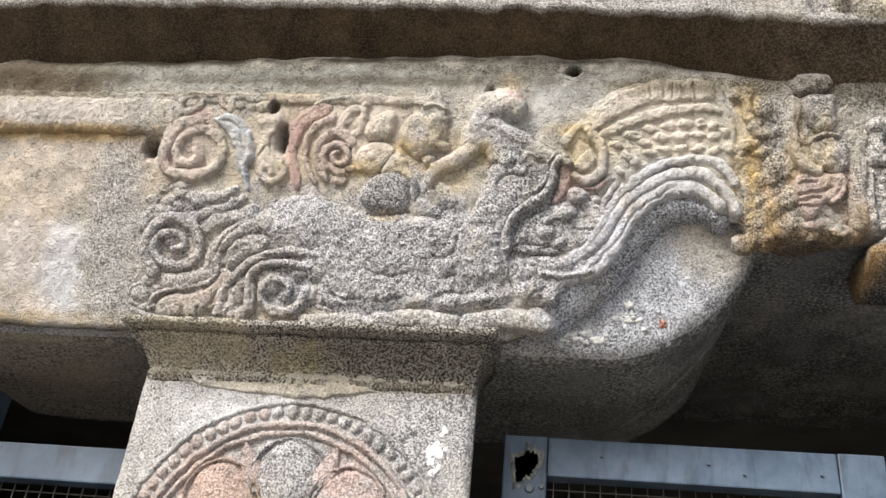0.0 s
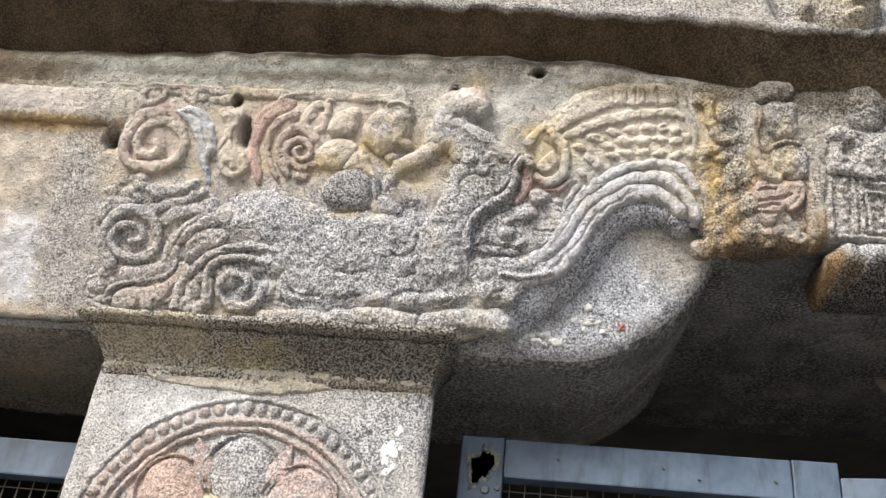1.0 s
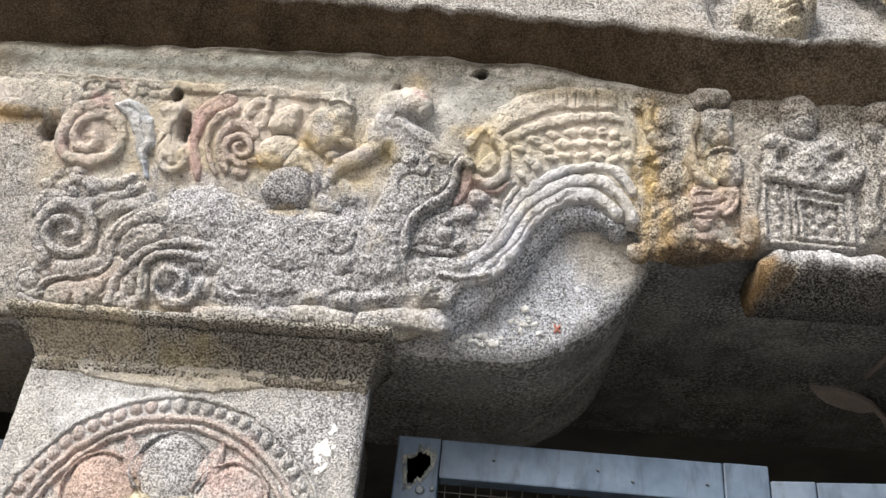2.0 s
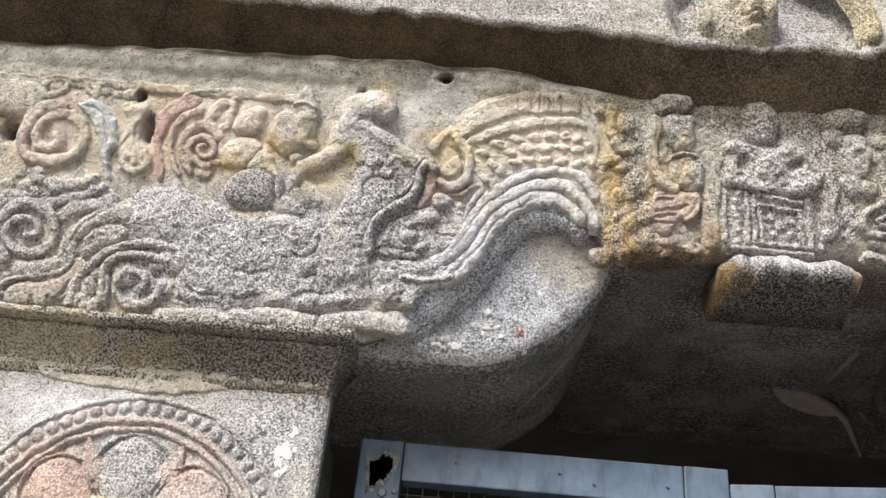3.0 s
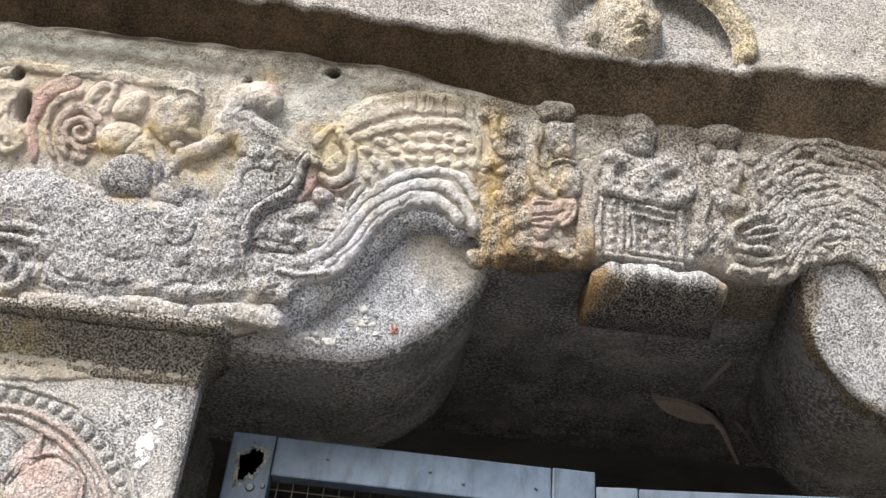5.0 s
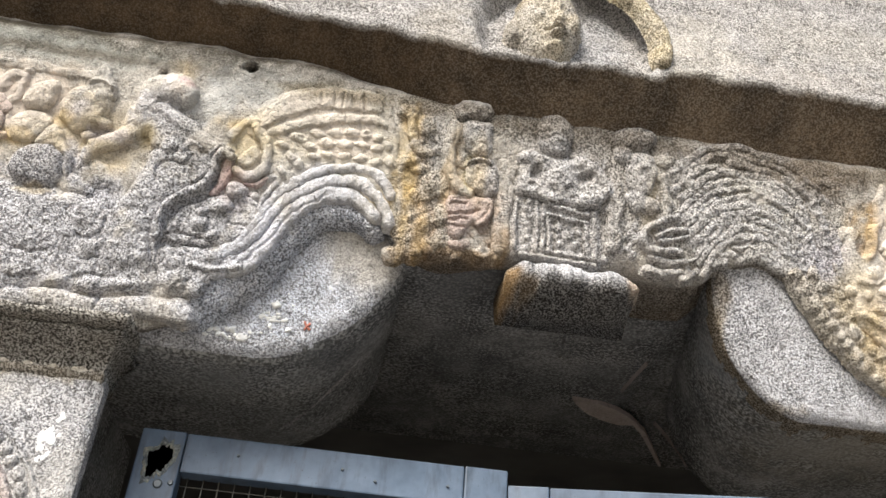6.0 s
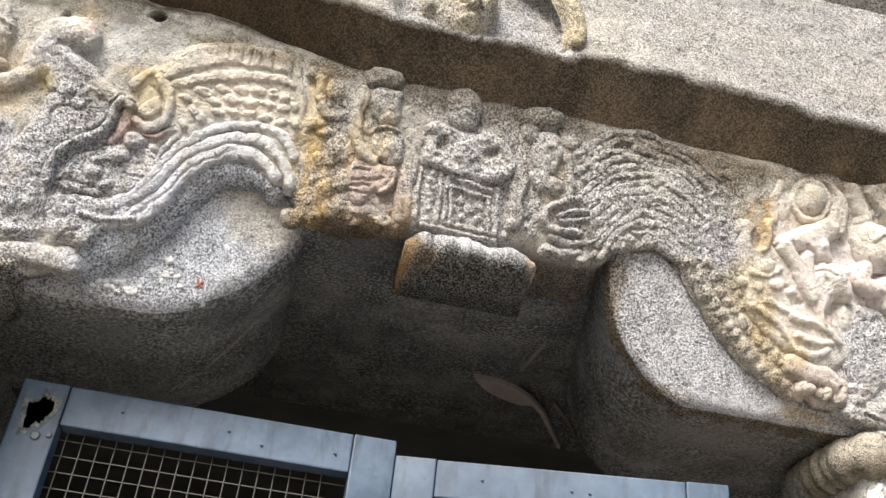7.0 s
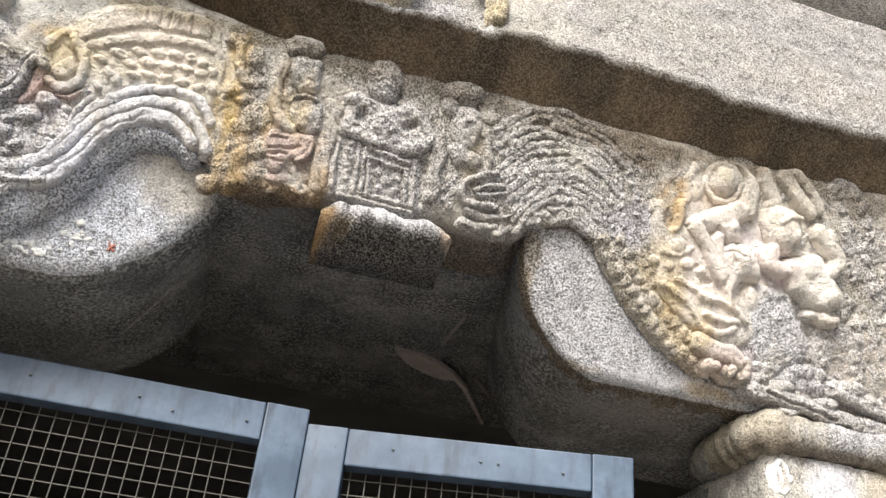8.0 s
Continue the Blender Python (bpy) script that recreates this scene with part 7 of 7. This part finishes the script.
carve("mane", T_grey, "worn carved mane lumps", [
    beaded(0.0193, 0.028, (1.4067, 2.6321), (1.4477, 2.5897), (1.4654, 2.5425)),
    beaded(0.0180, 0.028, (1.4561, 2.5203), (1.4736, 2.4737), (1.5025, 2.4297)),
    beaded(0.0191, 0.026, (1.3865, 2.6071), (1.4170, 2.5526), (1.4334, 2.5157)),
    beaded(0.0162, 0.026, (1.4059, 2.3621), (1.4030, 2.3134), (1.3956, 2.2645)),
    beaded(0.0176, 0.028, (1.4610, 2.3823), (1.4645, 2.3343), (1.4827, 2.2992)),
    beaded(0.0154, 0.024, (1.4977, 2.3992), (1.5136, 2.3435)),
    dome(1.4307, 2.3571, 0.0279, 0.0279, -6, 0.022),
    dome(1.3881, 2.3299, 0.0229, 0.0298, -6, 0.022),
    dome(1.3583, 2.2862, 0.0339, 0.0158, -6, 0.028),
    dome(1.2910, 2.2834, 0.0334, 0.0134, -6, 0.030),
    beaded(0.0133, 0.026, (1.2828, 2.2688), (1.3383, 2.2713), (1.3838, 2.2681)),
    dome(1.4806, 2.5465, 0.0483, 0.0483, -6, 0.014),
])
carve("ledge_rim", T_grey, "worn stone rim under the makara", [
    stroke(0.0136, 0.0127, 0.034, (-0.421, 2.232), (-0.364, 2.239), (-0.317, 2.236)),
    stroke(0.0161, 0.0152, 0.044, (-0.303, 2.238), (-0.242, 2.244), (-0.178, 2.241)),
    stroke(0.0084, 0.0084, 0.018, (-0.719, 2.212), (-0.555, 2.214), (-0.401, 2.217)),
])
carve("paw", T_grey, "pale weathered carved paw", [
    stroke(0.0184, 0.0149, 0.046, (-0.152, 2.238), (-0.105, 2.249), (-0.060, 2.250), (-0.028, 2.245)),
    dome(-0.046, 2.253, 0.023, 0.017, -5, 0.044),
    dome(-0.028, 2.243, 0.012, 0.011, -5, 0.04),
])
carve("roll", T_face, "plain rounded stone molding roll", [
    stroke(0.0313, 0.0313, 0.03, (-1.494, 2.572), (-1.238, 2.568), (-1.014, 2.565), (-0.819, 2.563), (-0.701, 2.561)),
])
carve("fillet", T_face, "thin raised stone fillet", [
    stroke(0.0081, 0.0081, 0.012, (-1.501, 2.605), (-1.019, 2.599), (-0.696, 2.594), (-0.431, 2.593), (-0.211, 2.591)),
])
carve("capital_carving", T_grey, "carved leafy band over the pillar", [
    stroke(0.0154, 0.0163, 0.056, (1.2671, 2.2417), (1.3248, 2.2390), (1.3933, 2.2268), (1.4621, 2.2199), (1.5266, 2.2178)),
    stroke(0.0115, 0.0117, 0.060, (1.4191, 2.2650), (1.4680, 2.2567), (1.5227, 2.2416)),
    dome(1.3204, 2.2549, 0.0313, 0.0134, -6, 0.056),
    dome(1.4512, 2.2744, 0.0439, 0.0162, -6, 0.050),
    dome(1.2789, 2.2605, 0.0221, 0.0133, -6, 0.050),
    dome(1.4128, 2.2433, 0.0274, 0.0103, -6, 0.060),
    dome(1.4909, 2.2569, 0.0279, 0.0140, -6, 0.060),
    hollow(1.3909, 2.2617, 0.0295, 0.0125, -6, 0.050),
    hollow(1.3792, 2.2126, 0.0202, 0.0067, -6, 0.040),
    hollow(1.4412, 2.2081, 0.0228, 0.0068, -6, 0.040),
    dome(1.5001, 2.2020, 0.0301, 0.0104, -6, 0.050),
    dome(1.3379, 2.2173, 0.0246, 0.0089, -6, 0.060),
] + [
    groove(0.0033, 0.020, (1.2922, 2.2424), (1.3496, 2.2318), (1.4306, 2.2195)),
    groove(0.0034, 0.020, (1.4505, 2.2437), (1.4974, 2.2385), (1.5403, 2.2306)),
])

# ---- plain bracket face: cove under the arch, lime flakes and a paint mark ----
CORBEL = Plane(FY + 0.034, FZ, FS)
carve("arch_cove", ((0.50, 0.515, 0.54), 0.8, 0.95), "rough blue-grey cove under the arch rolls",
      [[swept(smooth_line([(-0.03, 2.285), (0.02, 2.316), (0.064, 2.350), (0.10, 2.396), (0.137, 2.432), (0.176, 2.446), (0.216, 2.440), (0.245, 2.425)], 0.012), 0.052, 0.018, 0.030, 1.5)]], lintel, CORBEL, 1.6)
flake_dice = random.Random(9)
for k in range(56):
    cu, cz = flake_dice.gauss(0.100, 0.016), flake_dice.gauss(2.272, 0.009)
    if k % 2:
        cu, cz = flake_dice.gauss(0.030, 0.026), flake_dice.gauss(2.242, 0.006)
    r = flake_dice.uniform(0.0016, 0.004) if k > 11 else flake_dice.uniform(0.005, 0.008)
    outline = [(cu + r * flake_dice.uniform(0.6, 1.5) * math.cos(a), cz + 0.8 * r * flake_dice.uniform(0.6, 1.3) * math.sin(a)) for a in np.linspace(0, 2 * math.pi, 8)[:-1]]
    carve("lime_flake", m_flake, "white lime flake on the bracket", [patch(0.0012 + r * 0.10, r * 0.25, *outline)], bracket_left, CORBEL, 2.2, 0.0012)
for k, (a, b) in enumerate((((0.1545, 2.2725), (0.1625, 2.2625)), ((0.163, 2.2715), (0.155, 2.2635)))):
    carve("paint_mark", m_red, "small red painted cross stroke", [stroke(0.0016, 0.0014, 0.0016 + 0.0003 * k, a, b)], bracket_left, CORBEL, 0.6, 0.0009)

# ---- pillar medallion: bead ring, rims and lotus petals ----
MU, MZ, MR = -0.420, 1.853, 0.241


def ring_line(radius, a0=0.0, a1=360.0, n=72):
    return [(MU + radius * math.cos(radians(a0 + (a1 - a0) * k / n)), MZ + radius * math.sin(radians(a0 + (a1 - a0) * k / n))) for k in range(n + 1)]


carve("outer_rim", T_stone, "thin raised ring", [[swept(ring_line(MR + 0.017), 0.005, 0.005, 0.006)]], pillar_left, PILLAR, 0.6)
carve("inner_rim", T_pinkpale, "raised ring with red traces", [[swept(ring_line(MR - 0.021), 0.006, 0.006, 0.010)], [swept(ring_line(MR - 0.036), 0.005, 0.005, 0.009)]], pillar_left, PILLAR, 0.6)
for k in range(66):
    a = 2 * math.pi * k / 66
    carve("bead", T_stone if math.cos(a) > -0.2 else T_pinkpale, "", [dome(MU + MR * math.cos(a), MZ + MR * math.sin(a), 0.0104, 0.0112, 0, 0.0085)], pillar_left, PILLAR, 0.7, 0.0024)
PETALS = (((0.42, 0.41, 0.40), 0.7, 0.9), ((0.50, 0.36, 0.29), 0.7, 0.55), ((0.46, 0.4, 0.33), 0.6, 0.5), ((0.5, 0.37, 0.32), 0.65, 0.55))
for k in range(8):
    a = radians(90 + 45 * k)
    cu, cz = MU + 0.140 * math.cos(a), MZ + 0.140 * math.sin(a)
    carve("petal", PETALS[(0, 1, 2, 1, 2, 3, 2, 3)[k]], "lotus petal with faded red and yellow paint",
          [dome(cu, cz, 0.056, 0.050, -math.degrees(a), 0.012), [swept([(cu + 0.060 * math.cos(a + q), cz + 0.056 * math.sin(a + q)) for q in np.linspace(-2.2, 2.2, 25)], 0.0028, 0.0028, 0.009)]],
          pillar_left, PILLAR, 0.8)
    b = a + radians(22.5)
    carve("petal_tip", PETALS[3], "pointed petal between two lotus petals", [stroke(0.020, 0.004, 0.008, (MU + 0.15 * math.cos(b), MZ + 0.15 * math.sin(b)), (MU + 0.198 * math.cos(b), MZ + 0.198 * math.sin(b)))],
          pillar_left, PILLAR, 0.8)
    carve("inner_petal", ((0.54, 0.47, 0.31), 0.7, 0.5), "small yellowish inner lotus petal", [dome(MU + 0.072 * math.cos(b), MZ + 0.072 * math.sin(b), 0.034, 0.026, -math.degrees(b), 0.017)], pillar_left, PILLAR, 0.8)
carve("lotus_heart", T_ochre, "worn yellowish lotus heart", [dome(MU, MZ, 0.045, 0.045, 0, 0.024)], pillar_left, PILLAR)
chip_dice = random.Random(31)
for k in range(22):
    cu, cz, r = chip_dice.gauss(-0.188, 0.010), chip_dice.gauss(2.036, 0.019), chip_dice.uniform(0.002, 0.0075)
    corners = [(cu + r * chip_dice.uniform(0.6, 1.4) * math.cos(q), cz + 1.2 * r * chip_dice.uniform(0.6, 1.4) * math.sin(q)) for q in np.linspace(0, 2 * math.pi, 7)[:-1]]
    carve("plaster_flake", m_flake, "white plaster flake", [patch(0.0016, r * 0.2, *corners)], pillar_left, PILLAR, 0.8, 0.0012)


carve("plaster_layer", ((0.56, 0.50, 0.39), 0.75, 0.25), "cream plaster layer with a cracked lower edge", [
    patch(0.004, 0.0040, (-0.6783, 2.1458), (-0.6220, 2.1365), (-0.5506, 2.1262), (-0.4815, 2.1210), (-0.3956, 2.1217), (-0.3215, 2.1317), (-0.2669, 2.1434), (-0.2118, 2.1503), (-0.1562, 2.1474), (-0.1593, 2.1629), (-0.2697, 2.1670), (-0.4603, 2.1612), (-0.6796, 2.1581)),
    hollow(-0.2969, 2.1424, 0.014, 0.0035, -2, 0.012),
], pillar_left, PILLAR, 1.0)


# ---- niche in the frieze with a worn carved face ----
carve("niche_rib", ((0.50, 0.41, 0.24), 0.75, 0.8), "yellow-stained curved niche rib", [stroke(0.016, 0.014, 0.014, (0.690, 2.725), (0.692, 2.75), (0.68, 2.81), (0.64, 2.87), (0.57, 2.91), (0.50, 2.915))], cornice, FRIEZE)
NICHE = Plane(1.125, 2.7, 0.05)
carve("carved_head", ((0.48, 0.41, 0.28), 0.7, 0.8), "worn yellow-stained carved stone head in a niche",
      [dome(0.497, 2.80, 0.056, 0.098, 0, 0.045), stroke(0.010, 0.014, 0.050, (0.506, 2.84), (0.508, 2.80), (0.509, 2.778)), dome(0.509, 2.758, 0.020, 0.0065, 0, 0.054), dome(0.508, 2.745, 0.016, 0.0065, 0, 0.053),
       dome(0.505, 2.722, 0.024, 0.014, 0, 0.046), dome(0.476, 2.785, 0.02, 0.03, 0, 0.046), dome(0.538, 2.785, 0.018, 0.03, 0, 0.046), dome(0.438, 2.775, 0.014, 0.028, 0, 0.02),
       groove(0.003, 0.006, (0.488, 2.7515), (0.528, 2.7515))], cornice, NICHE)

# ---- chalk scratches on the frieze ----
for a, b in (((-0.925, 2.752), (-0.905, 2.744)), ((-0.885, 2.756), (-0.862, 2.746)), ((-0.80, 2.758), (-0.772, 2.747)), ((-0.845, 2.750), (-0.835, 2.758))):
    carve("chalk_scratch", m_flake, "white chalk scratch on the frieze", [stroke(0.0035, 0.002, 0.004, a, b)], cornice, FRIEZE, 1.0, 0.0015)

# ---- broken stub under the throne panel ----
stub = tagged(new("stub"), "broken projecting stone stub with worn rim painted pale as if lit", "stone block", kind="structure")


def stub_ring(u):
    r = lambda k, size, seed: k * float(rough(np.array(u), np.array(0.0), size, seed))
    end = max(0.0, 1 - (0.688 - u) / 0.05) ** 2.5 + 0.9 * max(0.0, 1 - (u - 0.468) / 0.03) ** 2
    w = r(0.005, 0.03, 7) + r(0.003, 0.009, 8) + 0.02 * end
    top = 2.389 + r(0.003, 0.02, 9) - 0.012 * end
    low = 2.347 + r(0.005, 0.025, 10) + 0.008 * end
    slope = [(1.262 + w + 0.05 * q + r(0.004, 0.02, 20 + int(8 * q)), low - 0.004 - (low - 2.330) * q * (1 - 0.9 * min(1, end))) for q in (1.0, 0.8, 0.6, 0.4, 0.2)]
    return slope + [(1.258 + w, low), (1.246 + w, low + 0.008), (1.241 + w, (low + top) / 2), (1.246 + w, top - 0.004), (1.262 + w, top), (1.30, 2.400 - 0.03 * end), (1.40, 2.412), (1.385, 2.36), (1.365, 2.326)]


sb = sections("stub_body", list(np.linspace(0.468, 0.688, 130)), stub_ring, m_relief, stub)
sb.data.polygons.foreach_set("use_smooth", [True] * len(sb.data.polygons))
# lit rim and dark underside painted in; rust at the left end
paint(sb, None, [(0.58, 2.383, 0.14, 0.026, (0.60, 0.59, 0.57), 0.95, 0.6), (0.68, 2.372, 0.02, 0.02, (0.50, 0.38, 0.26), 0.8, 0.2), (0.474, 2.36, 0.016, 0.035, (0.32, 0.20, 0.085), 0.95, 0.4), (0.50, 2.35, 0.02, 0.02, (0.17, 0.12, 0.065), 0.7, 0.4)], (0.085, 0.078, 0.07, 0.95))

# ---- soffit patch of pale plaster ----
bm = bmesh.new()
PATCH = [(0.70, 1.755), (0.76, 1.76), (0.81, 1.785), (0.85, 1.82), (0.90, 1.885), (1.00, 2.075), (0.995, 2.08), (0.89, 1.89), (0.86, 1.85), (0.83, 1.86), (0.79, 1.845), (0.75, 1.82), (0.72, 1.785)]
ring = [bm.verts.new((x, y, 2.394)) for x, y in PATCH]
low = [bm.verts.new((q.co.x, q.co.y, q.co.z - 0.010)) for q in ring]
bm.faces.new(ring)
bm.faces.new(low[::-1])
for a in range(len(ring)):
    b = (a + 1) % len(ring)
    bm.faces.new((ring[a], low[a], low[b], ring[b]))
part("plaster_patch", bm, m_plasterpatch, lintel, "pale pinkish plaster patch on the dark soffit")

# ---- white scrawl on the next pillar ----
SHAFT = Plane(1.338, 2.1, 0.0)
carve("lime_scrawl", m_flake, "white lime scrawl on the stone", [stroke(0.0035, 0.003, 0.003, (1.322, 2.128), (1.312, 2.11), (1.311, 2.085), (1.322, 2.07), (1.332, 2.078)),
      stroke(0.004, 0.003, 0.003, (1.326, 2.128), (1.334, 2.115), (1.338, 2.10)), stroke(0.0025, 0.002, 0.003, (1.322, 2.115), (1.323, 2.09)), dome(1.342, 2.10, 0.006, 0.008, 20, 0.003)], pillar_right, SHAFT, 1.0, 0.0015)

# ---- ridge lines scraped along the soffit ----
for ridge_line in (((0.905, 1.84), (0.95, 1.90), (1.02, 2.0), (1.06, 2.07)), ((0.80, 1.56), (0.795, 1.62), (0.79, 1.70))):
    bm = bmesh.new()
    for a, b in zip(ridge_line, ridge_line[1:]):
        d = Vector((b[0] - a[0], b[1] - a[1], 0)).normalized()
        side_way = Vector((-d.y, d.x, 0)) * 0.003
        for p, q in ((a, b),):
            low_a, low_b = Vector((*p, 2.386)), Vector((*q, 2.386))
            vs = [bm.verts.new(c) for c in (low_a + side_way + Vector((0, 0, 0.01)), low_a, low_a - side_way + Vector((0, 0, 0.01)), low_b + side_way + Vector((0, 0, 0.01)), low_b, low_b - side_way + Vector((0, 0, 0.01)))]
            bm.faces.new((vs[0], vs[1], vs[4], vs[3]))
            bm.faces.new((vs[1], vs[2], vs[5], vs[4]))
    part("plaster_ridge", bm, m_plasterpatch, lintel, "thin pale plaster ridge on the dark soffit")

# ---- gate details: screws, bolt, torn hole, weld seams ----
def screw(parent, x, z, r, label=""):
    bm = bmesh.new()
    bmesh.ops.create_cone(bm, segments=12, radius1=r, radius2=r * 0.7, depth=0.004, cap_ends=True, matrix=pose(x, -0.0015, z, 90, 0, 0))
    return part("screw", bm, m_bolt, parent, label, smooth=False)


for x, z in ((0.165, -0.030), (0.34, -0.032), (0.397, -0.046), (0.52, -0.040)):
    screw(gate_left, x, z, 0.0028)
screw(gate_left, 0.046, -0.092, 0.0085, "large hexagonal bolt head")
screw(gate_left, 0.066, -0.088, 0.005)
for x, z in ((0.15, -0.03), (0.30, -0.035), (0.33, -0.036), (0.44, -0.04)):
    screw(gate_right, x, z, 0.0026)
# the torn lock hole: a dark sheet for its shade in a crumpled, corroded rim
hole_dice = random.Random(12)
bm = bmesh.new()
ring_in, ring_mid, ring_out = [], [], []
for k in range(36):
    a = 2 * math.pi * k / 36
    wob = 1 + 0.28 * math.sin(2 * a + 0.7) + 0.16 * math.sin(5 * a) + hole_dice.uniform(-0.12, 0.12)
    for some, size, out in ((ring_in, 1.0, 0.001), (ring_mid, 1.22, -0.005 * hole_dice.random() - 0.001), (ring_out, 1.55 + hole_dice.uniform(-0.15, 0.15), -0.0008)):
        some.append(bm.verts.new((0.038 + 0.015 * wob * size * math.cos(a), out, -0.052 + 0.027 * wob * size * math.sin(a))))
for inner, outer in ((ring_in, ring_mid), (ring_mid, ring_out)):
    for k in range(36):
        bm.faces.new((inner[k], outer[k], outer[(k + 1) % 36], inner[(k + 1) % 36]))
rim = [tuple(q.co) for q in ring_mid]
part("torn_rim", bm, m_rustmetal, gate_left, "crumpled corroded rim of the lock hole", smooth=True)
bm = bmesh.new()
bm.faces.new([bm.verts.new((x, -0.0006, z)) for x, y, z in rim])
bmesh.ops.solidify(bm, geom=bm.faces[:], thickness=0.0004)
part("lock_hole_shade", bm, m_cave, gate_left, "dark sheet as the shade in the torn lock hole")

# ---- mortar lump beside the hinge ----
bm = bmesh.new()
bmesh.ops.create_icosphere(bm, subdivisions=4, radius=1, matrix=pose(1.085, 1.40, 2.055) @ Matrix.Diagonal((0.018, 0.02, 0.03, 1)))
for q in bm.verts:
    q.co += Vector((1, 1, 1)) * 0.006 * noise.noise(q.co * 60) + Vector((noise.noise(q.co * 140), 0, noise.noise(q.co * 140 + Vector((3, 3, 3))))) * 0.004
paint(part("mortar_lump", bm, m_relief, gate_right, "pinkish crumbling mortar at the hinge", smooth=True), None, [], (0.45, 0.33, 0.27, 0.3))
